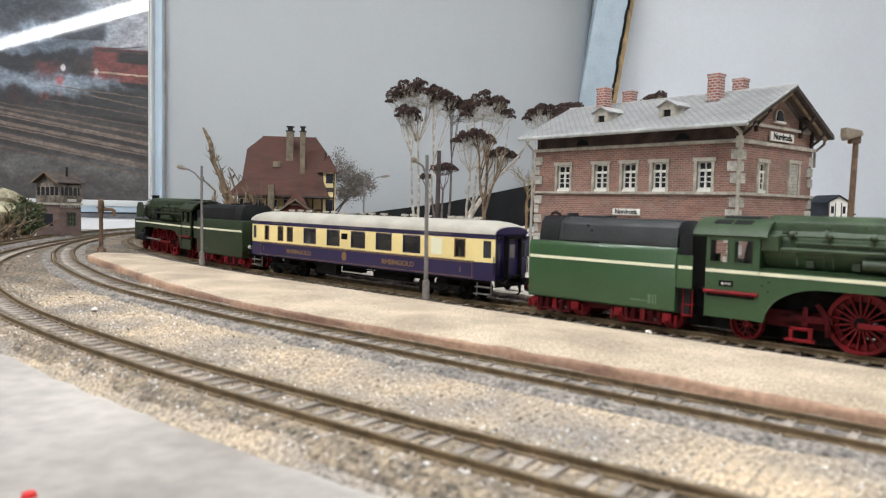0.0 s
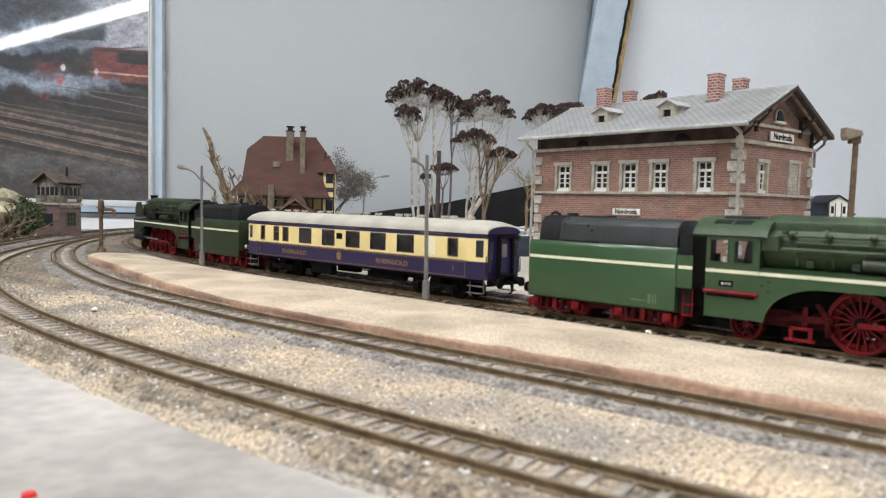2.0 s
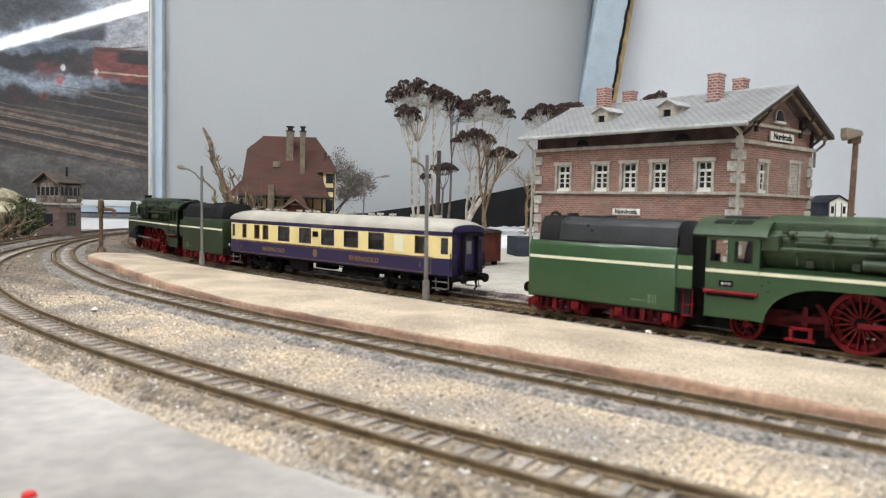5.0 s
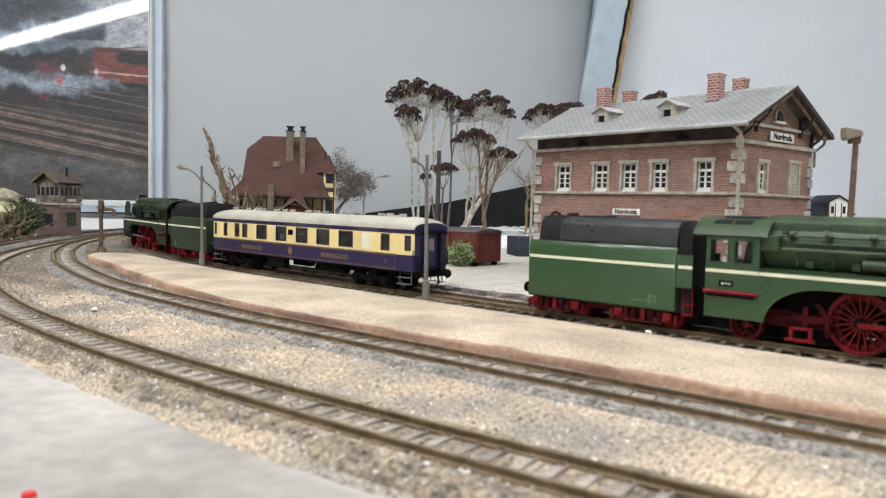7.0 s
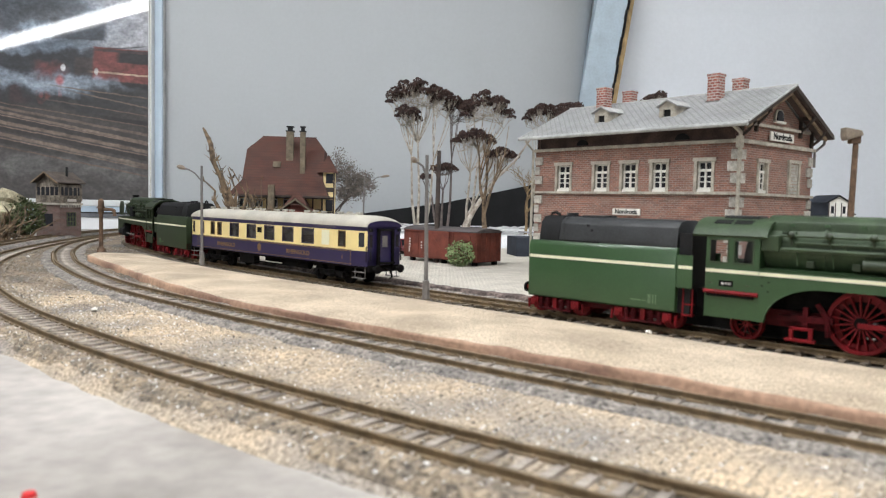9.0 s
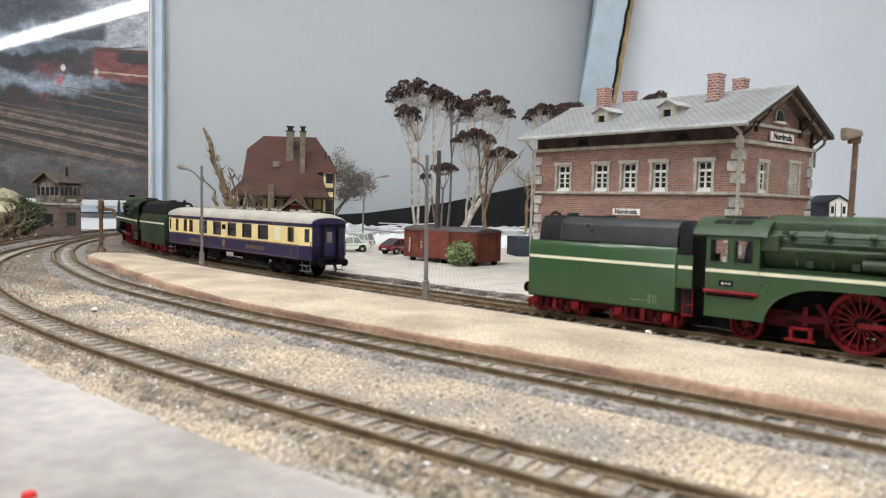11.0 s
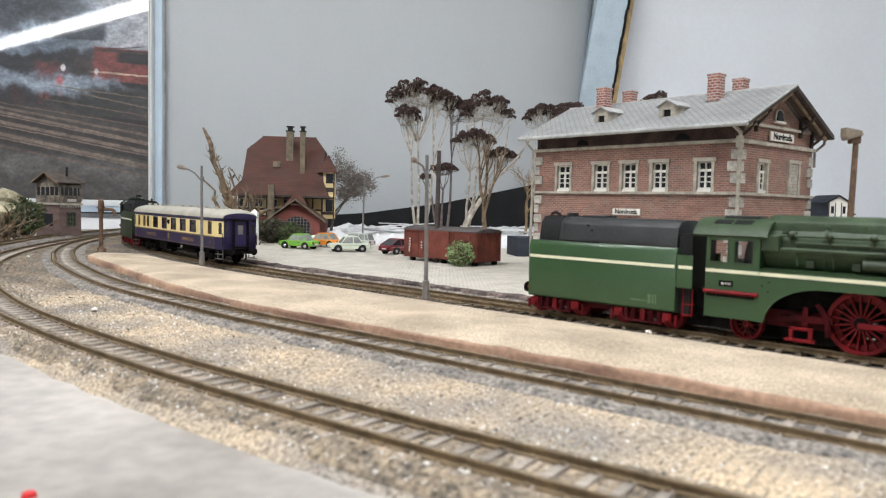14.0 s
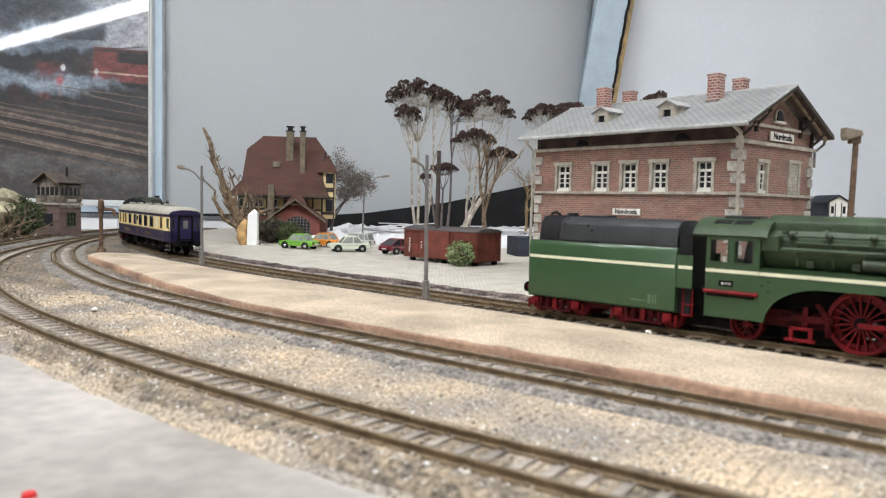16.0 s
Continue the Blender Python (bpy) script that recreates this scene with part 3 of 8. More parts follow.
    disc(-0.8034, 0.2493, 0.0090, 0.0124, 0.0, 0.3, (0.022, 0.014, 0.015), 0.9, 0)
    disc(-0.8034, 0.2515, 0.0045, 0.0056, 0.0, 0.4, (0.180, 0.045, 0.041), 0.8, 0)
    disc(-0.8505, 0.2460, 0.0158, 0.0192, 0.0, 0.5, (0.037, 0.017, 0.019), 0.8, 1)
    disc(-0.7431, 0.2419, 0.0181, 0.0181, 0.0, 0.3, (0.011, 0.011, 0.012), 0.95, 0)
    disc(-0.7431, 0.2419, 0.0113, 0.0113, 0.0, 0.3, (0.034, 0.031, 0.031), 0.8, 1)
    patch(-0.7652, 0.2668, 0.0034, 0.0158, 1.4, 0.4, (0.198, 0.045, 0.045), 0.9, 0)
    # faint broad reflection of the glossy cover, painted into the print as pale bands
    disc(-0.8389, 0.2783, 0.1243, 0.0147, 2.0, 0.8, (0.270, 0.320, 0.390), 0.85, 1)
    disc(-0.7495, 0.2771, 0.0904, 0.0079, 2.0, 0.8, (0.270, 0.320, 0.390), 0.7, 1)
    disc(-0.7662, 0.2811, 0.0079, 0.0090, 0.0, 0.5, (0.420, 0.120, 0.130), 0.9, 0)
    disc(-0.7593, 0.3056, 0.0045, 0.0068, 0.0, 0.3, (0.550, 0.550, 0.560), 0.9, 0)
    disc(-0.6935, 0.2994, 0.0040, 0.0068, 0.0, 0.3, (0.500, 0.480, 0.460), 0.9, 0)
    patch(-0.7585, 0.2044, 0.2062, 0.0025, 9.4, 0.45, (0.144, 0.104, 0.081), 0.85, 0)
    patch(-0.7586, 0.1927, 0.2062, 0.0027, 10.7, 0.45, (0.194, 0.140, 0.108), 0.85, 0)
    patch(-0.7588, 0.1738, 0.2062, 0.0032, 10.3, 0.45, (0.194, 0.140, 0.108), 0.85, 0)
    patch(-0.7590, 0.1481, 0.2062, 0.0036, 11.1, 0.45, (0.194, 0.140, 0.108), 0.85, 0)
    patch(-0.6463, 0.2408, 0.0932, 0.0014, 11.1, 0.45, (0.144, 0.104, 0.081), 0.85, 0)
    patch(-0.6630, 0.2571, 0.1102, 0.0014, 6.5, 0.45, (0.144, 0.104, 0.081), 0.85, 0)
    patch(-0.7587, 0.1827, 0.2062, 0.0040, 10.0, 0.45, (0.022, 0.017, 0.017), 0.85, 0)
    patch(-0.7589, 0.1609, 0.2062, 0.0045, 10.5, 0.45, (0.022, 0.017, 0.017), 0.85, 0)
    patch(-0.7591, 0.1347, 0.2062, 0.0051, 11.1, 0.45, (0.022, 0.017, 0.017), 0.85, 0)
    patch(-0.6324, 0.2035, 0.0475, 0.0045, 6.4, 0.5, (0.011, 0.010, 0.011), 0.9, 0)
    disc(-0.6721, 0.1077, 0.1017, 0.0203, 10.0, 0.6, (0.144, 0.140, 0.135), 0.5, 1)
    disc(-0.8409, 0.1126, 0.0678, 0.0158, 8.0, 0.6, (0.153, 0.149, 0.144), 0.5, 1)
    patch(-0.7584, 0.2166, 0.1949, 0.0011, 7.9, 0.6, (0.13, 0.085, 0.066), 0.85, 0)
    patch(-0.7587, 0.1877, 0.1949, 0.0010, 10.2, 0.6, (0.21, 0.145, 0.11), 0.85, 0)
    patch(-0.7588, 0.1665, 0.1949, 0.0011, 10.2, 0.6, (0.21, 0.145, 0.11), 0.85, 0)
    patch(-0.7590, 0.1414, 0.1949, 0.0012, 10.7, 0.6, (0.21, 0.145, 0.11), 0.85, 0)
    patch(-0.7592, 0.1258, 0.1949, 0.0016, 10.3, 0.6, (0.13, 0.085, 0.066), 0.85, 0)
    patch(-0.6687, 0.2254, 0.1045, 0.0011, 8.1, 0.6, (0.13, 0.085, 0.066), 0.85, 0)
    for scale, stretch, lo, hi in ((34, (1, 1, 2), 0.5, 1.5), (130, (1, 1, 1.3), 0.6, 1.4)):
        n, mr, mix = cloud(scale, 5, stretch), add("ShaderNodeMapRange"), add("ShaderNodeMix")
        mr.inputs["From Min"].default_value, mr.inputs["From Max"].default_value = 0.3, 0.7
        mr.inputs["To Min"].default_value, mr.inputs["To Max"].default_value = lo, hi
        link(n.outputs["Fac"], mr.inputs["Value"])
        mix.data_type, mix.blend_type = "RGBA", "MULTIPLY"
        mix.inputs["Factor"].default_value = 0.75
        link(state[0], mix.inputs["A"])
        link(mr.outputs["Result"], mix.inputs["B"])
        state[0] = mix.outputs["Result"]
    link(state[0], b.inputs["Base Color"])
    return mat


part("print", Mesh().box(-1.5, -0.5893, PIC_Y, PIC_Y + 0.004, 0.0466, 0.8), railway_print(), picture, "glossy photograph of a steam engine among rails")

# ---------- ceiling tubes ----------
TUBE = bpy.data.materials.new("glowing_tube")
TUBE.use_nodes = True
TUBE.node_tree.nodes["Principled BSDF"].inputs["Emission Color"].default_value = (0.93, 0.97, 1, 1)
TUBE.node_tree.nodes["Principled BSDF"].inputs["Emission Strength"].default_value = 30
for x, y, l, a in ((-0.85, 0.15, 1.7, 0), (0.75, -0.35, 2.2, 0), (-2.85, -2.57, 2.6, 37.9)):
    t = thing("ceiling_light", "white ceiling light with a glowing tube", "ceiling light", pose(x, y, CEIL, 0, 0, a), "ceiling lights")
    part("housing", Mesh().box(-l / 2, l / 2, -0.03, 0.03, -0.03, 0), FRAME_W, t)
    part("tube", Mesh().cyl((-l / 2, 0, -0.044), (l / 2, 0, -0.044), 0.026, n=12), TUBE, t, "glowing tube")

# ---------- ground ----------
def lumpy(x, y, k=1.0):
    p = Vector((x, y, 0))
    return k * (0.0012 * noise.noise(p * 45) + 0.0006 * noise.noise(p * 160) + 0.00035 * noise.noise(p * 520))


ground = Mesh()
offs = [-0.0245, -0.0235, -0.0225] + [-0.0215 + 0.0016 * k for k in range(96)]
ln = FRONT_LINE[::1]
cols = [beside(ln, -o) for o in offs]
nn = len(ln)
for j, c in enumerate(cols):
    for i, p in enumerate(c):
        w = 0.0025 * noise.noise(Vector((p.x * 40, p.y * 40, 3)))
        q = Vector((p.x, p.y, 0))
        drop = 0.0045 * max(0.0, 1 - (offs[j] + 0.0245 + w) / 0.006)
        ground.v.append((q.x, q.y, -0.0034 - drop + lumpy(q.x, q.y)))
ground.f = [(j * nn + i, j * nn + i + 1, (j + 1) * nn + i + 1, (j + 1) * nn + i) for j in range(len(offs) - 1) for i in range(nn - 1)]
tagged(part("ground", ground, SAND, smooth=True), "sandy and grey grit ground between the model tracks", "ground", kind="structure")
far = Mesh()
xs, ys = [-1.5 + 0.03 * k for k in range(101)], [0.3 + 0.03 * k for k in range(38)]
for y in ys:
    for x in xs:
        p = Vector((x, y, 0))
        near = min(ln, key=lambda q: (q - p).length_squared)
        i = ln.index(near)
        d = (ln[min(i + 1, nn - 1)] - ln[max(i - 1, 0)]).normalized()
        inside = (p - near).dot(Vector((d.y, -d.x, 0)))
        far.v.append((x, y, (-0.0052 if inside > 0.01 else -0.009) + lumpy(x, y, 0.5)))
far.f = [(j * 101 + i, j * 101 + i + 1, (j + 1) * 101 + i + 1, (j + 1) * 101 + i) for j in range(37) for i in range(100)]
tagged(part("ground", far, EARTH, smooth=True), "grey grit ground of the model landscape", "ground", kind="structure")

# ---------- tracks ----------
RAIL_PROFILE = [(-0.0011, -0.0026), (-0.0011, -0.0021), (-0.0003, -0.0019), (-0.0003, -0.0010), (-0.00045, -0.0008), (-0.00045, -0.0001), (-0.0003, 0), (0.0003, 0), (0.00045, -0.0001), (0.00045, -0.0008), (0.0003, -0.0010), (0.0003, -0.0019), (0.0011, -0.0021), (0.0011, -0.0026)]


def track(line, label, bed, sleeper_mat, pick, lift=0.0):
    t = thing("railway_track", label, "track", group="model tracks", kind="structure")
    for o in (-0.00825, 0.00825):
        part("rail", Mesh().sweep(beside(line, o), RAIL_PROFILE), RAIL, t, "brown rusty rail", smooth=True)
    bedm = Mesh()
    prof = [(-0.021, -0.0055)] + [(-0.018 + 0.0012 * k, 0) for k in range(31)] + [(0.021, -0.0055)]
    n = len(prof)
    for i, p in enumerate(line):
        d = (line[min(i + 1, len(line) - 1)] - line[max(i - 1, 0)]).normalized()
        for o, h in prof:
            q = p + Vector((-d.y, d.x, 0)) * o
            if h == 0:
                h = lift - 0.0027 + lumpy(q.x * 2.3, q.y * 2.3, 0.55) + 0.0009 * (0.0105 < abs(o) < 0.0165)
            bedm.v.append((q.x, q.y, h))
    bedm.f = [(i * n + k, (i + 1) * n + k, (i + 1) * n + k + 1, i * n + k + 1) for i in range(len(line) - 1) for k in range(n - 1)]
    tagged(part("ballast_bed", bedm, bed, t, smooth=True), kind="stuff")
    sl = Mesh().box(-0.00125, 0.00125, -0.0150, 0.0150, -0.0045, -0.0020)
    clip = Mesh()
    first, rest, dist, k = None, Mesh(), 0.0, 0
    for a, b in zip(line, line[1:]):
        dist += (b - a).length
        if dist < 0.0068:
            continue
        dist = 0.0
        ang = math.atan2(b.y - a.y, b.x - a.x) + rng.uniform(-0.015, 0.015)
        m = Matrix.Translation((a.x, a.y, rng.uniform(-0.0002, 0.0001))) @ Matrix.Rotation(ang, 4, "Z")
        for o in (-0.00825, 0.00825):
            for e in (-0.0018, 0.0018):
                clip.add([m @ Vector((x, o + e + y, z)) for x in (-0.0007, 0.0007) for y in (-0.0005, 0.0005) for z in (-0.0021, -0.0013)], [(0, 1, 3, 2), (4, 6, 7, 5), (0, 4, 5, 1), (2, 3, 7, 6), (0, 2, 6, 4), (1, 5, 7, 3)])
        if pick(a):
            if first is None:
                first = part("sleeper", sl, sleeper_mat, t, at=m, bevel=0.0003)
            else:
                share(first, m)
        else:
            rest.add([m @ Vector(v) for v in sl.v], sl.f)
    part("rail_clips", clip, RAIL, t)
    if rest.v:
        tagged(part("far_sleepers", rest, sleeper_mat, t), kind="stuff")
    return t


track(STATION_LINE, "station track with brown rails on dark sleepers", BALLAST_SHADE, SLEEPER, lambda p: p.y < 0.95, -0.0013)
track(MID_LINE, "middle track with brown rails beside the platform", BALLAST, SLEEPER_L, lambda p: p.y < 0.8)
track(FRONT_LINE, "front track with brown rails in brown ballast", BALLAST_B, SLEEPER_L, lambda p: p.y < 0.9, -0.0002)
track(OUTER_LINE, "outer curved track near the signal box", BALLAST, SLEEPER, lambda p: False)

grit = Mesh()
for k in range(52000):
    i = int(rng.random() ** 0.8 * (nn - 160)) + 5
    o = rng.uniform(-0.0215, 0.115) if k % 4 else rng.uniform(-0.0225, 0.018)
    d = (ln[i + 1] - ln[i]).normalized()
    q = ln[i] + Vector((d.y, -d.x, 0)) * o
    if q.y > 0.85 or q.y < 0.05:
        continue
    if abs(abs(o) - 0.00825) < 0.0022:
        continue
    r = rng.uniform(0.00028, 0.0006) * (1.5 if rng.random() < 0.04 else 1)
    z = (-0.0033 if abs(o) > 0.017 else -0.0027) + lumpy(q.x, q.y, 1.0 if abs(o) > 0.017 else 0.4) + (0.0007 if 0.0105 < abs(o) < 0.0165 else 0.0) - (0.0032 if o < -0.0212 else 0.0)
    vs = [(q.x + r * rng.uniform(0.6, 1.3) * a, q.y + r * rng.uniform(0.6, 1.3) * b, z + r * rng.uniform(0.5, 1) * c) for a, b, c in ((1, 0, 0), (-1, 0, 0), (0, 1, 0), (0, -1, 0), (0, 0, 1), (0, 0, -1))]
    grit.add(vs, [(0, 2, 4), (2, 1, 4), (1, 3, 4), (3, 0, 4), (2, 0, 5), (1, 2, 5), (3, 1, 5), (0, 3, 5)])
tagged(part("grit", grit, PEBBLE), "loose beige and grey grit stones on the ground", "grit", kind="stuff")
for x, y, r in ((-0.1785, 0.375, 0.0021), (0.006, 0.157, 0.0012), (0.0215, 0.1765, 0.0008), (-0.385, 0.68, 0.002), (0.0906, 0.318, 0.0016)):
    tagged(part("pebble", Mesh().blob((x, y, -0.0022 if x < 0.08 else 0.0025), r, 0.7), CHALK, smooth=True), "small white pebble lying on the ballast", "pebble", group="white pebbles")

# ---------- island platform ----------
near_edge = spline([(-0.322, 0.668), (-0.3124, 0.6492), (-0.2622, 0.5822), (-0.172, 0.461), (-0.1174, 0.3971), (-0.0789, 0.3617), (-0.0198, 0.3125), (0.0259, 0.2756), (0.0626, 0.2462), (0.0928, 0.2206), (0.1235, 0.1957), (0.19, 0.140)], 0.006)
near_edge = [p * 1.021 for p in near_edge]
far_edge = beside([rail_at(0.560 - 0.006 * k) for k in range(146)], -0.0350)
plat = thing("platform", "sandy island platform with a weathered reddish kerb", "platform", kind="structure")
m = Mesh()
N = 160
for i in range(N):
    t = i / (N - 1)
    a = near_edge[min(len(near_edge) - 1, int(t * (len(near_edge) - 1)))]
    b = far_edge[min(len(far_edge) - 1, int(t * (len(far_edge) - 1)))]
    wob = 0.0012 * noise.noise(Vector((t * 30, 0, 5)))
    rows = [(a.x, a.y + wob, -0.006), (a.x, a.y + wob, 0.0010)]
    for k in range(1, 12):
        p = a.lerp(b, k / 12)
        rows.append((p.x, p.y, 0.0028 - 0.0014 * max(0.0, 1 - k / 3) ** 2 - 0.0020 * (k / 12) ** 2 + lumpy(p.x, p.y, 0.4)))
    c = b.lerp(a, -0.0105 / max(0.02, (b - a).length))
    rows += [(b.x, b.y + wob, 0.0006), (c.x, c.y + wob, -0.006)]
    m.v += rows
R = 15
m.f = [(i * R + k, i * R + k + 1, (i + 1) * R + k + 1, (i + 1) * R + k) for i in range(N - 1) for k in range(R - 1)] + [tuple(range(R)), tuple(range((N - 1) * R, N * R))]
part("platform_bed", m, PLATFORM, plat, smooth=True)
kerb = Mesh()
fine_edge = spline([(p.x, p.y) for p in near_edge[::6]], 0.0025)
prof = [(0.0003, 0.0007), (-0.0002, 0.0011), (-0.0008, 0.0011), (-0.0013, 0.0008), (-0.0017, 0.0003), (-0.0019, -0.0006), (-0.0021, -0.0020), (-0.0024, -0.0045)]
for p in beside(fine_edge, 0):
    i = len(kerb.v) // len(prof)
    a, b = fine_edge[max(i - 1, 0)], fine_edge[min(i + 1, len(fine_edge) - 1)]
    d = (b - a).normalized()
    n = Vector((-d.y, d.x, 0))
    for k, (o, h) in enumerate(prof):
        w = 0.0008 * noise.noise(Vector((p.x * 60, p.y * 60, k * 0.25))) + 0.0002 * noise.noise(Vector((p.x * 260, p.y * 260, k * 0.8)))
        q = p + n * (o + w)
        kerb.v.append((q.x, q.y, h + 0.7 * w))
n = len(prof)
kerb.f = [(i * n + k, i * n + k + 1, (i + 1) * n + k + 1, (i + 1) * n + k) for i in range(len(fine_edge) - 1) for k in range(n - 1)]
part("kerb", kerb, KERB, plat, "crumbling pink and ochre kerb", smooth=True)

# ---------- cobbled yard and background land ----------
yard_edge = beside([rail_at(0.98 - 0.02 * k) for k in range(60)], 0.0225)
yard_edge = [p for p in yard_edge if p.y > 0.2]
m = Mesh()
nE = len(yard_edge)
m.v = [(p.x, p.y, 0.0018) for p in yard_edge] + [(p.x, p.y, -0.006) for p in yard_edge] + [(1.5, 0.2, 0.0018), (1.5, 1.4, 0.0018), (-0.38, 1.4, 0.0018)]
m.f = [tuple(range(nE)) + (2 * nE, 2 * nE + 1, 2 * nE + 2)]
yard = tagged(part("pavement", m, SETTS), "pale cobbled station yard beside the track", "yard", kind="structure")
fine_yard = spline([(p.x, p.y) for p in yard_edge], 0.003)
kb = Mesh()
kprof = [(0.0016, 0.0016), (0.0002, 0.0021), (-0.0022, 0.0018), (-0.0034, 0.0010), (-0.0040, -0.0006), (-0.0044, -0.0022), (-0.0048, -0.0050)]
for i, p in enumerate(fine_yard):
    d = (fine_yard[min(i + 1, len(fine_yard) - 1)] - fine_yard[max(i - 1, 0)]).normalized()
    for k, (o, h) in enumerate(kprof):
        w = 0.0012 * noise.noise(Vector((p.x * 80, p.y * 80, k * 0.4))) + 0.0007 * noise.noise(Vector((p.x * 300, p.y * 300, k)))
        q = p + Vector((-d.y, d.x, 0)) * (o + (w if k else 0))
        kb.v.append((q.x, q.y, h + (0.6 * w if 0 < k < 6 else 0)))
kn = len(kprof)
kb.f = [(i * kn + k, i * kn + k + 1, (i + 1) * kn + k + 1, (i + 1) * kn + k) for i in range(len(fine_yard) - 1) for k in range(kn - 1)]
tagged(part("kerb", kb, DARK_KERB, smooth=True), "dark crumbling kerb along the cobbled yard", "kerb", kind="structure")
spill = Mesh()
for i, p in enumerate(fine_yard):
    d = (fine_yard[min(i + 1, len(fine_yard) - 1)] - fine_yard[max(i - 1, 0)]).normalized()
    for k, (o, h) in enumerate(((-0.0036, -0.0004), (-0.0062, -0.0016), (-0.0092, -0.0030), (-0.0115, -0.0060))):
        w = 0.0011 * noise.noise(Vector((p.x * 140, p.y * 140, k * 2)))
        q = p + Vector((-d.y, d.x, 0)) * (o + w)
        spill.v.append((q.x, q.y, h + w))
spill.f = [(i * 4 + k, i * 4 + k + 1, (i + 1) * 4 + k + 1, (i + 1) * 4 + k) for i in range(len(fine_yard) - 1) for k in range(3)]
tagged(part("ballast_shoulder", spill, BALLAST, smooth=True), "grey ballast shoulder heaped against the yard kerb", "ballast", kind="structure")
cloth = Mesh()
for j in range(60):
    for i in range(120):
        x, y = -0.23 + 0.00525 * i + rng.uniform(-0.002, 0.002), 0.90 + 0.00775 * j
        e = min(1.0, i / 12, (119 - i) / 12, j / 10, (59 - j) / 6)
        h = 0.009 * noise.noise(Vector((x * 14, y * 9, 1))) + 0.011 * abs(noise.noise(Vector((x * 38, y * 60, 2)))) + 0.005 * noise.noise(Vector((x * 120, y * 90, 4))) + 0.006 * (j / 59)
        cloth.v.append((x, y, 0.0005 + e * max(0, 0.004 + h)))
cloth.f = [(j * 120 + i, j * 120 + i + 1, (j + 1) * 120 + i + 1, (j + 1) * 120 + i) for j in range(59) for i in range(119)]
tagged(part("plaster_cloth", cloth, PLASTER_CLOTH), "white crumpled plaster cloth of unfinished landscape", "plaster cloth")
dice = random.Random(12)
for k in range(26):
    x, y = dice.uniform(-0.12, 0.16), dice.uniform(0.97, 1.26)
    l, w, th = dice.uniform(0.03, 0.085), dice.uniform(0.004, 0.014), dice.uniform(0.0008, 0.002)
    card = part("card_strip", Mesh().box(-l / 2, l / 2, -w / 2, w / 2, 0, th), PLASTER_CLOTH if k % 3 else CARD_SHADE, at=pose(x, y, dice.uniform(0.010, 0.020), dice.uniform(-12, 12), dice.uniform(-6, 6), dice.uniform(-35, 35)))
    tagged(card, "white card strip lying on the crumpled plaster cloth", "card", group="card strips")
tagged(part("push_pin", Mesh().cyl((-0.0862, 0.1515, -0.0075), (-0.0862, 0.1515, -0.0064), 0.0016, 0.0013, 16), PIN_RED, smooth=True), "small red pin on the grey board", "pin")

# ---------- rolling stock ----------
def wheel(name, r, parent, x, y, material, spokes, width=0.0026, z=None):
    """A flanged wheel, spoked or solid, at its axle."""
    m = Mesh()
    s = 1 if y > 0 else -1
    if spokes:
        m.ring((0, 0, 0), r * 0.88, r, -width / 2, width / 2, 32)
    else:
        m.ring((0, 0, 0), 0.0003, r, -width / 2, width / 2, 22)
        m.ring((0, 0, 0), 0.0003, r * 0.45, -width / 2, width / 2 + 0.0006 * s, 12)
    m.ring((0, 0, 0), r * 0.7, r * 1.06, -s * (width / 2 + 0.0005), -s * (width / 2), 26)
    w = part(name, m, material, parent, smooth=False, at=pose(x, y, r if z is None else z))
    w["radius"] = r
    if spokes:
        part("hub", Mesh().ring((0, 0, 0), 0.0004, r * 0.2, -width / 2, width / 2 + 0.0003 * s, 14), UNDER if r > 0.01 else material, w)
        part("crank_pin", Mesh().cyl((r * 0.42, 0, 0), (r * 0.42, s * (width / 2 + 0.0016), 0), r * 0.085, n=10), CHROME if r > 0.01 else material, w, "steel crank pin")
        t = r * 0.023
        bar = part("spoke", Mesh().box(r * 0.15, r * 0.9, -width * 0.25, width * 0.35, -t, t), material, w)
        for k in range(1, spokes):
            share(bar, Matrix.Rotation(6.2832 * k / spokes, 4, "Y"))
    return w


def buffers(parent, x, way, material, z=0.0122):
    for y in (-0.010, 0.010):
        b = Mesh().cyl((x, y, z), (x + way * 0.0045, y, z), 0.0011, n=10)
        part("buffer_shank", b, material, parent, smooth=True)
        part("buffer_plate", Mesh().cyl((x + way * 0.0044, y, z), (x + way * 0.0056, y, z), 0.0029, 0.0026, 14), UNDER, parent, smooth=True)
    part("coupling_hook", Mesh().tube([(x, 0, z), (x + way * 0.004, 0, z), (x + way * 0.006, 0, z - 0.001), (x + way * 0.006, 0, z - 0.003)], 0.0006, 6), UNDER, parent)


def bars(parent, x, y, z, widths, h, material, gap=0.0007):
    """Unreadable markings as plain bars, on a side at y."""
    m, s = Mesh(), 1 if y > 0 else -1
    for w in widths:
        m.box(x, x + w, min(y, y + s * 0.00015), max(y, y + s * 0.00015), z, z + h)
        x += w + gap
    return part("marking", m, material, parent)


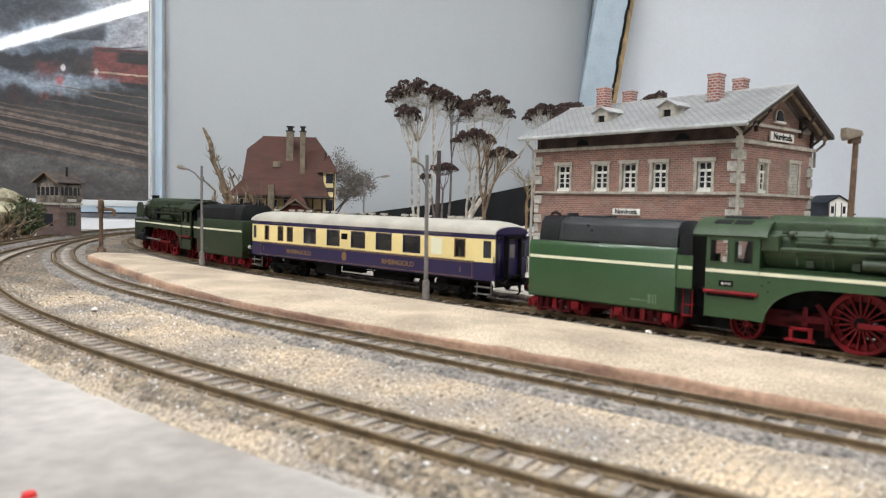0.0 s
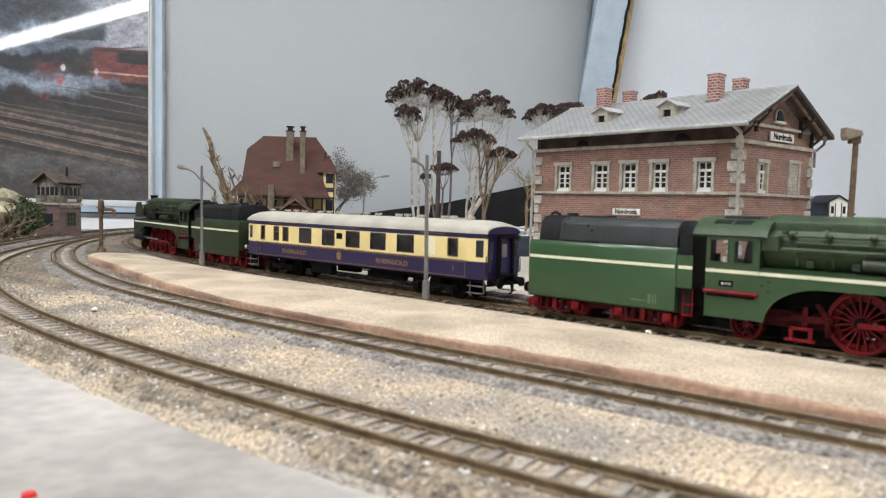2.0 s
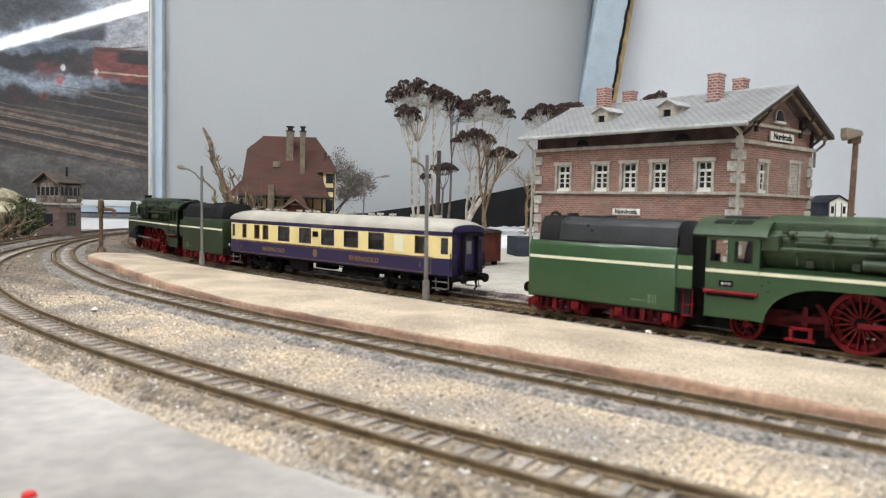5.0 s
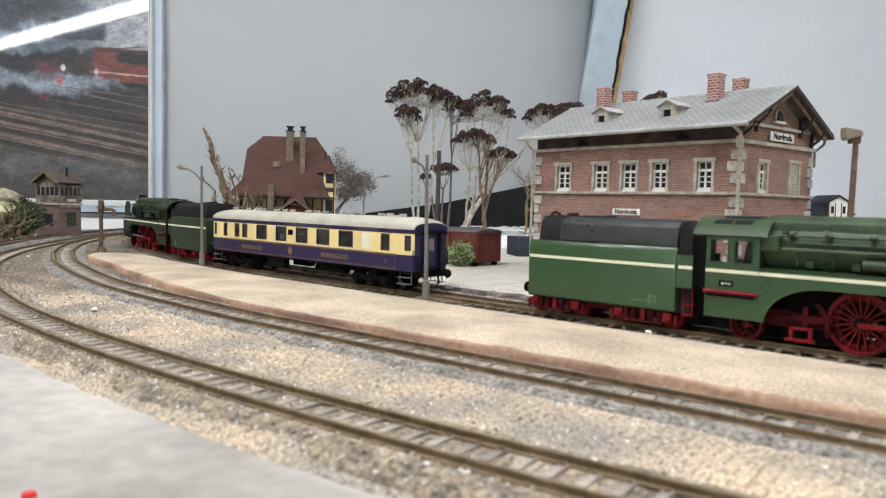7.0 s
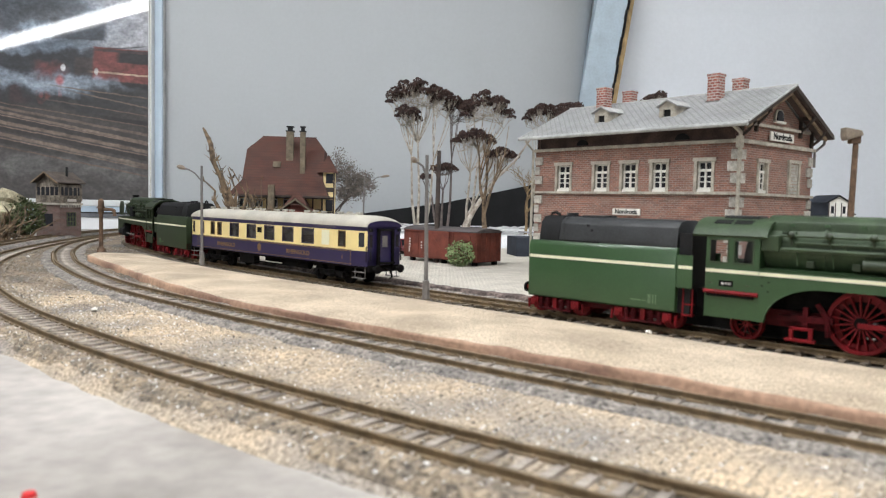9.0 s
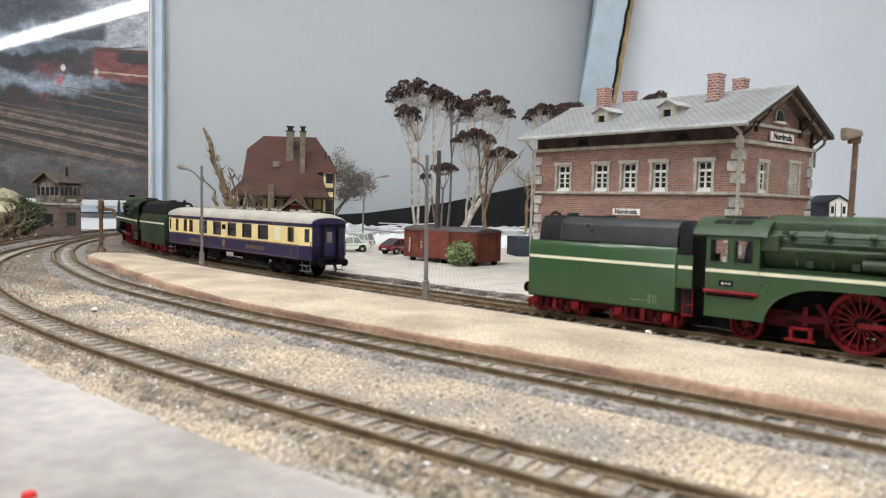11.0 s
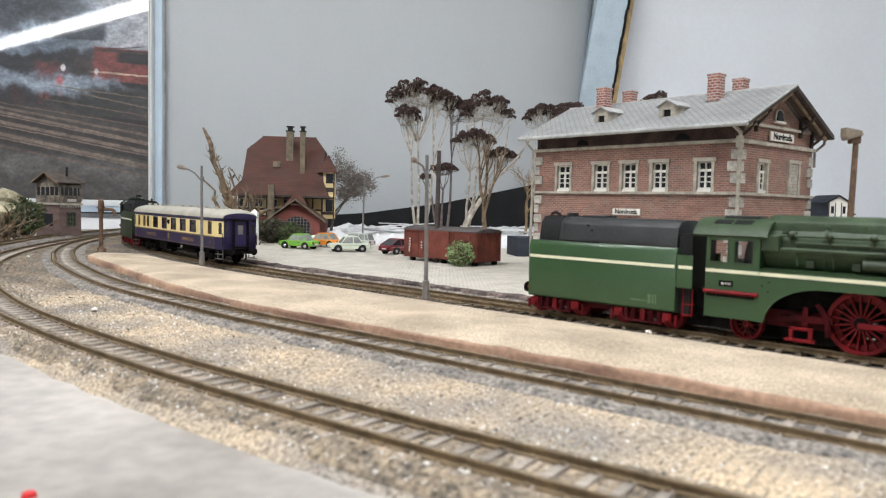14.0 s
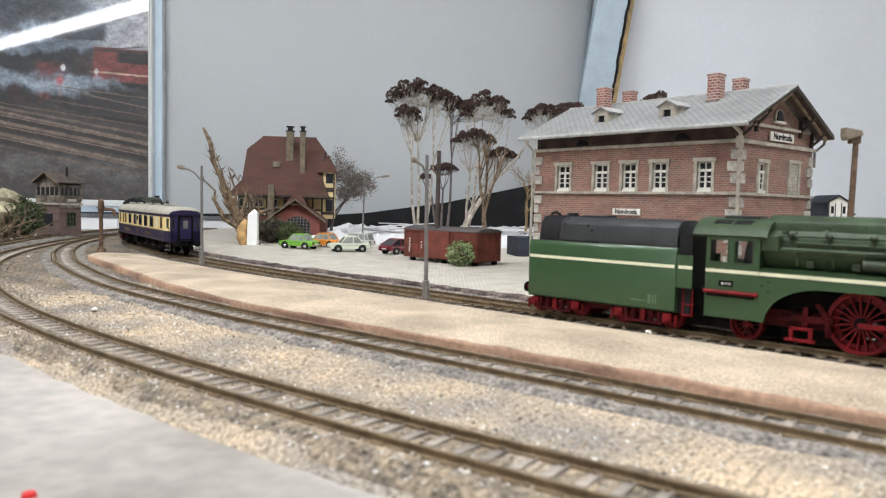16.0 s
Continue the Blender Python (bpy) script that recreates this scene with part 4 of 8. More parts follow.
def make_tender(name, green, cover, at, label):
    t = thing(name, label, "tender", at)
    L = 0.0425
    body = Mesh()
    prof = [(-0.0155, 0.0085), (0.0155, 0.0085), (0.0163, 0.0093), (0.0163, 0.036), (0.0152, 0.0385), (-0.0152, 0.0385), (-0.0163, 0.036), (-0.0163, 0.0093)]
    body.prism(prof, -L, L - 0.002, "x")
    part("tank", body, green, t, bevel=0.0007, smooth=True)
    for s in (-1, 1):
        part("stripe", Mesh().box(-L + 0.0008, L - 0.0028, s * 0.0163, s * 0.0165, 0.0292, 0.0307), STRIPE, t, "cream line")
        bars(t, 0.018, s * 0.0163, 0.0125, (0.0055, 0.002), 0.0006, FADED)
        bars(t, 0.027, s * 0.0163, 0.0115, (0.0016, 0.0007, 0.0007), 0.0045, FADED)
    cov = Mesh()
    cp = [(-0.0145, 0.0383), (-0.0143, 0.0405), (-0.0128, 0.0478), (-0.0100, 0.0505), (-0.005, 0.0512), (0.005, 0.0512), (0.0100, 0.0505), (0.0128, 0.0478), (0.0143, 0.0405), (0.0145, 0.0383)]
    cov.prism(cp, -0.0375, L - 0.003, "x")
    part("coal_cover", cov, cover, t, "dark grey coal cover", smooth=True, bevel=0.0006)
    part("cover_rib", Mesh().prism([(u * 1.012, 0.0383 + (w - 0.0383) * 1.02) for u, w in cp], -0.0235, -0.0227, "x"), cover, t)
    part("cover_rail", Mesh().box(-0.0245, -0.001, 0.0141, 0.0152, 0.0385, 0.0392).box(-0.0245, -0.001, -0.0152, -0.0141, 0.0385, 0.0392), BLACKM, t)
    part("filler_cap", Mesh().cyl((-0.029, 0.004, 0.050), (-0.029, 0.004, 0.0530), 0.0032, n=14), cover, t, smooth=True)
    part("lifting_hook", Mesh().tube([(-0.036, -0.006, 0.0498), (-0.0355, -0.006, 0.0525), (-0.033, -0.006, 0.0532), (-0.031, -0.006, 0.0522), (-0.0295, -0.006, 0.0505)], 0.0008, 7), BLACKM, t, smooth=True)
    part("cover_plate", Mesh().prism([(u * 1.008, 0.0385 + (w - 0.0383) * 1.012) for u, w in cp], -0.0372, -0.0250, "x"), BLACKM, t, "dark rear cover plate", smooth=True)
    part("cover_flap", Mesh().box(-0.0165, -0.0035, -0.0062, 0.0062, 0.0509, 0.0520), cover, t, bevel=0.0003)
    part("filler_cap", Mesh().cyl((-0.005, 0.0, 0.050), (-0.005, 0.0, 0.0522), 0.0022, n=14), cover, t, smooth=True)
    for x, z in ((-0.0085, 0.0465), (-0.006, 0.044)):
        for s in (-1, 1):
            part("handle", Mesh().cyl((x, s * 0.0118, z), (x, s * 0.0138, z + 0.0006), 0.0007, n=8), BLACKM, t)
    # rear ladder and lamps
    lad = Mesh()
    for y in (0.004, 0.008):
        lad.cyl((-L - 0.0012, y, 0.012), (-L - 0.0012, y, 0.039), 0.0003, n=5)
    for k in range(8):
        lad.cyl((-L - 0.0012, 0.004, 0.014 + 0.0031 * k), (-L - 0.0012, 0.008, 0.014 + 0.0031 * k), 0.00025, n=5)
    part("ladder", lad, green, t)
    for y in (-0.0095, 0.0095):
        part("lantern", Mesh().cyl((-L, y, 0.0175), (-L - 0.0022, y, 0.0175), 0.0016, n=10), CHALK, t, smooth=True)
    part("frame", Mesh().box(-L + 0.001, L - 0.002, -0.011, 0.011, 0.0055, 0.0092).box(-L, -L + 0.0016, -0.0158, 0.0158, 0.0092, 0.0145), RED_SHADE, t)
    for x in (-0.026, 0.024):
        for s in (-1, 1):
            fr = Mesh()
            fr.prism([(x - 0.0155, 0.0072), (x - 0.012, 0.0086), (x + 0.012, 0.0086), (x + 0.0155, 0.0072), (x + 0.013, 0.0042), (x + 0.004, 0.0046), (x, 0.0031), (x - 0.004, 0.0046), (x - 0.013, 0.0042)], s * 0.0122, s * 0.0134)
            for e in (-0.0125, 0.0125):
                fr.box(x + e - 0.002, x + e + 0.002, min(s * 0.0122, s * 0.0148), max(s * 0.0122, s * 0.0148), 0.0034, 0.0078)
                fr.cyl((x + e, s * 0.0134, 0.0056), (x + e, s * 0.0156, 0.0056), 0.0015, n=10)
            for e in (-0.0065, 0.0065):
                fr.tube([(x + e - 0.005, s * 0.0142, 0.0072), (x + e, s * 0.0142, 0.0056), (x + e + 0.005, s * 0.0142, 0.0072)], 0.0006, 5)
            part("bogie_frame", fr, RED_SHADE, t, "deep red bogie side frame, darkened for shade")
            for e in (-0.0125, 0.0125):
                part("axle_box", Mesh().box(x + e - 0.0023, x + e + 0.0023, s * 0.0150 - 0.0008, s * 0.0150 + 0.0008, 0.0036, 0.0080).cyl((x + e, s * 0.0156, 0.0056), (x + e, s * 0.0166, 0.0056), 0.0016, n=10), RED, t, bevel=0.0003)
            part("brake_hanger", Mesh().box(x - 0.0012, x + 0.0012, s * 0.0142 - 0.001, s * 0.0142 + 0.001, 0.0030, 0.0086).tube([(x - 0.0165, s * 0.0145, 0.0070), (x - 0.0165, s * 0.0145, 0.0022)], 0.0007, 6).tube([(x + 0.0165, s * 0.0145, 0.0070), (x + 0.0165, s * 0.0145, 0.0022)], 0.0007, 6), RED, t)
    for x in (-0.026, 0.024):
        for s in (-1, 1):
            for e in (-0.0085, -0.0045, 0.0045, 0.0085):
                sp = Mesh()
                for k in range(4):
                    sp.cyl((x + e, s * 0.0148, 0.0034 + 0.0012 * k), (x + e, s * 0.0148, 0.0041 + 0.0012 * k), 0.0014, n=8)
                part("coil_spring", sp.cyl((x + e, s * 0.0148, 0.0030), (x + e, s * 0.0148, 0.0084), 0.0008, n=6), RED_SHADE, t)
            part("spring_plank", Mesh().box(x - 0.0105, x + 0.0105, s * 0.0148 - 0.0014, s * 0.0148 + 0.0014, 0.0022, 0.0031), RED_SHADE, t, bevel=0.0002)
    for x in (-0.0385, -0.0135, 0.0115, 0.0365):
        for s in (-1, 1):
            wheel("wheel", 0.0056, t, x, s * 0.0083, RED, 0)
    for s in (-1, 1):
        st = Mesh()
        st.box(L + 0.0005, L + 0.0055, s * 0.0125 - 0.0012, s * 0.0125 + 0.0012, 0.0075, 0.0082).box(L + 0.0005, L + 0.0055, s * 0.0125 - 0.0012, s * 0.0125 + 0.0012, 0.0125, 0.0132)
        st.box(L + 0.0005, L + 0.0011, s * 0.0135 - 0.0004, s * 0.0135 + 0.0004, 0.0075, 0.020).box(L + 0.0049, L + 0.0055, s * 0.0135 - 0.0004, s * 0.0135 + 0.0004, 0.0075, 0.020)
        part("step", st, RED, t, "red cab step")
        part("front_panel", Mesh().box(L - 0.002, L + 0.0055, s * 0.0150, s * 0.0158, 0.0205, 0.0355), green, t)
        part("stripe", Mesh().box(L - 0.001, L + 0.0055, s * 0.0158, s * 0.0160, 0.0292, 0.0307), STRIPE, t)
    part("coal_door", Mesh().box(L - 0.002, L + 0.004, -0.0135, 0.0135, 0.0085, 0.0455), BLACKM, t, "black coal door")
    part("drawbar", Mesh().box(L - 0.002, L + 0.013, -0.006, 0.006, 0.0028, 0.0085), UNDER, t)
    buffers(t, -L, -1, RED)
    return t


def make_engine(name, green, boiler_mat, roof_mat, at, label):
    """A streamlined express engine: cab at x = 0, nose at x = 0.172."""
    t = thing(name, label, "locomotive", at)
    # cab
    for s in (-1, 1):
        y0, y1 = (0.0148, 0.0158) if s > 0 else (-0.0158, -0.0148)
        cab = Mesh().box(0, 0.0232, y0, y1, 0.0092, 0.0335).box(0, 0.0232, y0, y1, 0.0435, 0.0462)
        for a, b in ((0, 0.0015), (0.0100, 0.0122), (0.0208, 0.0232)):
            cab.box(a, b, y0, y1, 0.0335, 0.0435)
        part("cab_side", cab, green, t)
        part("cab_pane", Mesh().box(0.0123, 0.0208, s * 0.0151, s * 0.0153, 0.0335, 0.0435), PANE, t, "clear sliding pane")
        for a, b in ((0.0014, 0.0101), (0.0121, 0.0209)):
            fr = Mesh()
            fr.box(a, b, s * 0.0158, s * 0.0162, 0.0331, 0.0338).box(a, b, s * 0.0158, s * 0.0162, 0.0432, 0.0439)
            fr.box(a, a + 0.0006, s * 0.0158, s * 0.0162, 0.0338, 0.0432).box(b - 0.0006, b, s * 0.0158, s * 0.0162, 0.0338, 0.0432)
            part("window_frame", fr, boiler_mat, t)
        part("stripe", Mesh().box(0, 0.0232, s * 0.0158, s * 0.01605, 0.0290, 0.0305), STRIPE, t, "cream line")
        bars(t, 0.0072, s * 0.0158, 0.0238, (0.0015, 0.0008, 0.0015), 0.0010, CHROME, 0.0003)
        part("number_plate", Mesh().box(0.0062, 0.0125, s * 0.0157, s * 0.0159, 0.0230, 0.0256), UNDER, t)
        part("builder_plate", Mesh().box(0.0016, 0.0032, s * 0.0157, s * 0.0160, 0.0238, 0.0246).box(0.0180, 0.0196, s * 0.0157, s * 0.0160, 0.0234, 0.0244), GREEN_L, t)
        part("pipe", Mesh().cyl((-0.0002, s * 0.0165, 0.0205), (0.0235, s * 0.0165, 0.0205), 0.0009, n=8), RED, t, "red handrail pipe", smooth=True)
        part("pipe", Mesh().cyl((0.001, s * 0.0163, 0.0190), (0.0215, s * 0.0163, 0.0190), 0.0006, n=6), UNDER, t, smooth=True)
    part("cab_front", Mesh().box(0.0222, 0.0232, -0.0148, 0.0148, 0.0285, 0.0462), green, t)
    part("cab_floor", Mesh().box(0, 0.0222, -0.0148, 0.0148, 0.0195, 0.0215), UNDER, t)
    part("backhead", Mesh().cyl((0.0145, 0, 0.035), (0.0222, 0, 0.035), 0.0098, n=18).box(0.0115, 0.0222, -0.008, 0.008, 0.0215, 0.034), BLACKM, t, smooth=True)
    roof = [(-0.0168, 0.0455), (-0.0152, 0.0480), (-0.0115, 0.0510), (-0.006, 0.0527), (0, 0.0533), (0.006, 0.0527), (0.0115, 0.0510), (0.0152, 0.0480), (0.0168, 0.0455)]
    inner = [(u * 0.94, w - 0.0009) for u, w in reversed(roof)]
    part("cab_roof", Mesh().prism(roof + inner, -0.0062, 0.0262, "x"), boiler_mat, t, smooth=True)
    part("roof_vent", Mesh().box(0.0035, 0.0185, -0.006, 0.006, 0.0527, 0.0541), roof_mat, t, bevel=0.0004)
    for a, b in ((0.0015, 0.0090), (0.0105, 0.0180)):
        for s in (-1, 1):
            vent = Mesh().add([(a, s * 0.0088, 0.0522), (b, s * 0.0088, 0.0522), (b, s * 0.0122, 0.0508), (a, s * 0.0122, 0.0508), (a, s * 0.0088, 0.0516), (b, s * 0.0088, 0.0516), (b, s * 0.0122, 0.0502), (a, s * 0.0122, 0.0502)], [(0, 1, 2, 3), (7, 6, 5, 4), (0, 4, 5, 1), (1, 5, 6, 2), (2, 6, 7, 3), (3, 7, 4, 0)])
            part("roof_hatch", vent, BLACKM, t)
    # boiler with casing
    bo = Mesh()
    stations = [(0.0232, 0.0116, 0.0405), (0.045, 0.0117, 0.0408), (0.06, 0.0112, 0.0412), (0.13, 0.0109, 0.0412), (0.150, 0.0105, 0.0410), (0.162, 0.0088, 0.0405), (0.167, 0.005, 0.0400)]
    bo.tube([(x, 0, z) for x, r, z in stations], [r for x, r, z in stations], 30)
    part("boiler", bo, boiler_mat, t, smooth=True)
    cas = [(-0.0088, 0.0480), (-0.0080, 0.0520), (-0.0055, 0.0542), (-0.002, 0.0549), (0.002, 0.0549), (0.0055, 0.0542), (0.0080, 0.0520), (0.0088, 0.0480)]
    part("top_casing", Mesh().prism(cas, 0.0232, 0.140, "x"), boiler_mat, t, smooth=True, bevel=0.0004)
    for x in (0.047, 0.073, 0.100, 0.128):
        part("boiler_band", Mesh().ring((0, 0, 0), 0.0108, 0.0121 if x < 0.05 else 0.0115, -0.0005, 0.0005, 30), boiler_mat, t, at=pose(x, 0, 0.041, 0, 0, 90))
    for k in range(9):
        for s in (-1, 1):
            x = 0.0335 + 0.0135 * k
            part("washout_plug", Mesh().box(x - 0.0011, x + 0.0011, s * 0.0084 - 0.0004, s * 0.0084 + 0.0004, 0.0502, 0.0512), green, t)
    for s in (-1, 1):
        pi = Mesh()
        pi.cyl((0.024, s * 0.0125, 0.0462), (0.150, s * 0.0122, 0.0466), 0.0006, n=6)
        pi.cyl((0.026, s * 0.0130, 0.0405), (0.120, s * 0.0128, 0.0405), 0.0009, n=6)
        pi.tube([(0.036, s * 0.0125, 0.0435), (0.085, s * 0.0125, 0.0432), (0.088, s * 0.0122, 0.038), (0.088, s * 0.012, 0.033)], 0.0006, 6)
        part("pipework", pi, boiler_mat, t, smooth=True)
        for x in (0.0345, 0.0490, 0.0650, 0.086, 0.11):
            part("valve", Mesh().tube([(x, s * 0.0108, 0.0463), (x, s * 0.0122, 0.0466), (x, s * 0.0132, 0.0466), (x, s * 0.0140, 0.0464)], [0.0008, 0.0015, 0.0015, 0.0006], 9), GREEN_D, t, smooth=True)
            part("valve_stem", Mesh().tube([(x, s * 0.0126, 0.0478), (x, s * 0.0128, 0.0452), (x + 0.0006, s * 0.0128, 0.0428)], 0.0005, 6), GREEN_D, t)
        for x in (0.041, 0.058, 0.080):
            part("lubricator", Mesh().box(x, x + 0.003, s * 0.0124 - 0.001, s * 0.0124 + 0.001, 0.0335, 0.0362), GREEN_D, t, bevel=0.0003)
        part("sand_box", Mesh().box(0.0232, 0.0305, s * 0.0130 - 0.0022, s * 0.0130 + 0.0022, 0.0395, 0.0462), boiler_mat, t, bevel=0.0006)
        fit = Mesh()
        dice = random.Random(40)
        for k in range(26):
            x, a = 0.030 + 0.0046 * k, dice.uniform(0.1, 1.25)
            y, z = 0.0114 * math.cos(a), 0.0408 + 0.0114 * math.sin(a)
            w = dice.uniform(0.0006, 0.0016)
            fit.box(x, x + w * 1.6, s * y - w * 0.6, s * y + w * 0.6, z - w * 0.6, z + w * 0.6)
            if k % 3 == 0:
                fit.tube([(x, s * (y + 0.0008), z), (x + 0.006, s * (y + 0.0012), z + 0.0004), (x + 0.0075, s * 0.0128, 0.034)], 0.00035, 5)
        part("boiler_fittings", fit, boiler_mat, t)
        part("feed_pump", Mesh().cyl((0.062, s * 0.0128, 0.0358), (0.084, s * 0.0128, 0.0358), 0.0024, n=12), GREEN_D, t, smooth=True)
        part("air_pump", Mesh().cyl((0.105, s * 0.0130, 0.0335), (0.105, s * 0.0130, 0.044), 0.0028, n=12), BLACKM, t, smooth=True)
        # running board and side skirt with the arch over the wheels
        part("running_board", Mesh().box(0.0232, 0.160, min(s * 0.008, s * 0.0163), max(s * 0.008, s * 0.0163), 0.0312, 0.0322), green, t)
        arch = [(0.0232, 0.0322), (0.0232, 0.0092), (0.0262, 0.0092)] + [(0.0262 + 0.0225 * (1 - math.cos(a)), 0.0092 + 0.0158 * math.sin(a)) for a in [radians(12 * k) for k in range(1, 8)]] + [(0.0495, 0.0250), (0.130, 0.0252), (0.140, 0.0225), (0.148, 0.017), (0.152, 0.0125), (0.168, 0.0125), (0.168, 0.0322)]
        part("side_skirt", Mesh().prism(arch, s * 0.0152, s * 0.0163), green, t)
        part("stripe", Mesh().box(0.0236, 0.164, s * 0.0163, s * 0.01655, 0.0290, 0.0305), STRIPE, t, "cream line")
        part("rivet_row", Mesh().box(0.0246, 0.0254, s * 0.0163, s * 0.0166, 0.0283, 0.0290).box(0.0272, 0.0280, s * 0.0163, s * 0.0166, 0.0262, 0.0268).box(0.0246, 0.0253, s * 0.0163, s * 0.0166, 0.0245, 0.0251).box(0.0272, 0.0279, s * 0.0163, s * 0.0166, 0.0222, 0.0228), UNDER, t)
        part("deflector", Mesh().prism([(0.142, 0.034), (0.166, 0.034), (0.166, 0.044), (0.160, 0.050), (0.146, 0.050), (0.142, 0.046)], s * 0.0145, s * 0.0152), green, t)
    # nose
    nose = Mesh()
    for k in range(9):
        x = 0.160 + 0.012 * math.sin(radians(90) * k / 8)
        w = 0.0163 * (math.cos(radians(90) * k / 8) * 0.62 + 0.38) if k else 0.0163
        nose.v += [(x, -w, 0.0115), (x, -w, 0.0322), (x, w, 0.0322), (x, w, 0.0115)]
    nose.f = [(4 * k + j, 4 * k + (j + 1) % 4, 4 * k + 4 + (j + 1) % 4, 4 * k + 4 + j) for k in range(8) for j in range(4)] + [(3, 2, 1, 0), (32, 33, 34, 35)]
    part("nose", nose, green, t, smooth=True)
    st = Mesh()
    for k in range(9):
        x = 0.1603 + 0.012 * math.sin(radians(90) * k / 8)
        w = 0.0165 * (math.cos(radians(90) * k / 8) * 0.62 + 0.38) if k else 0.0165
        st.v += [(x, -w, 0.0292), (x, -w, 0.0304), (x, w, 0.0304), (x, w, 0.0292)]
    st.f = nose.f
    part("nose_stripe", st, STRIPE, t, smooth=True)
    part("smokebox_door", Mesh().cyl((0.1625, 0, 0.040), (0.1695, 0, 0.040), 0.0085, 0.005, 22), BLACKM, t, smooth=True)
    for y, z in ((-0.009, 0.0265), (0.009, 0.0265), (0, 0.051)):
        part("headlamp", Mesh().cyl((0.164, y, z), (0.1735, y, z), 0.0019, 0.0023, 14), CHROME, t, smooth=True)
    ch = Mesh().tube([(0.150, 0, 0.049), (0.150, 0, 0.0545), (0.150, 0, 0.0565), (0.150, 0, 0.0575)], [0.0042, 0.0034, 0.0036, 0.0046], 18)
    part("chimney", ch, BLACKM, t, "black chimney", smooth=True)
    # frames, cylinders and wheels
    part("main_frame", Mesh().box(0.030, 0.168, -0.0058, 0.0058, 0.0068, 0.0285).box(-0.010, 0.0302, -0.0060, 0.0060, 0.0028, 0.0200), UNDER, t)
    # black filler added so that the gaps between the wheels look shaded
    part("ash_pan", Mesh().box(0.0225, 0.0555, -0.0060, 0.0060, 0.0016, 0.0072).box(0.066, 0.160, -0.0052, 0.0052, 0.0030, 0.0066), UNDER, t, "black block added to darken the gaps between the wheels")
    part("frame_red", Mesh().box(0.024, 0.050, -0.0078, 0.0078, 0.0075, 0.0145).box(0.0300, 0.0480, -0.0105, 0.0105, 0.0100, 0.0125), RED_SHADE, t, "deep red frame, darkened for shade")
    for s in (-1, 1):
        sp = Mesh().box(0.035, 0.0465, s * 0.0150 - 0.0016, s * 0.0150 + 0.0016, 0.0030, 0.0041)
        sp.box(0.0365, 0.0380, s * 0.0152 - 0.0008, s * 0.0152 + 0.0008, 0.0041, 0.0088).box(0.0440, 0.0455, s * 0.0152 - 0.0008, s * 0.0152 + 0.0008, 0.0041, 0.0088).box(0.0365, 0.0455, s * 0.0152 - 0.0008, s * 0.0152 + 0.0008, 0.0078, 0.0090)
        part("ash_pan_step", sp, RED, t, "red ash pan step", bevel=0.0002)
        part("spring_gear", Mesh().box(0.0405, 0.0425, s * 0.0115 - 0.001, s * 0.0115 + 0.001, 0.0085, 0.017).box(0.036, 0.052, s * 0.0115 - 0.001, s * 0.0115 + 0.001, 0.0110, 0.0135).tube([(0.046, s * 0.0125, 0.019), (0.050, s * 0.0125, 0.013), (0.0505, s * 0.0125, 0.006)], 0.0012, 6), RED_SHADE, t)
        part("cylinder", Mesh().cyl((0.134, s * 0.0128, 0.0148), (0.154, s * 0.0128, 0.0148), 0.0052, n=18).box(0.134, 0.154, s * 0.0128 - 0.003, s * 0.0128 + 0.003, 0.0148, 0.0235), BLACKM, t, smooth=True)
        rod = Mesh()
        rod.box(0.0612, 0.1185, s * 0.0132 - 0.0006, s * 0.0132 + 0.0006, 0.0112, 0.0132)
        part("coupling_rod", rod, RED, t, "red and steel rods")
        part("main_rod", Mesh().box(0.088, 0.135, s * 0.0146 - 0.0005, s * 0.0146 + 0.0005, 0.0128, 0.0144), CHROME, t)
        for k, x in enumerate((0.0615, 0.0895, 0.1175)):
            wheel("driving_wheel", 0.0125, t, x, s * 0.0088, RED, 19, 0.0030)
        wheel("trailing_wheel", 0.0070, t, 0.0167, s * 0.0088, RED, 11)
        for x in (0.133, 0.158):
            wheel("bogie_wheel", 0.0058, t, x, s * 0.0083, RED, 10)
    part("buffer_beam", Mesh().box(0.1665, 0.1705, -0.0155, 0.0155, 0.0105, 0.0152), RED, t)
    buffers(t, 0.1705, 1, UNDER)
    return t


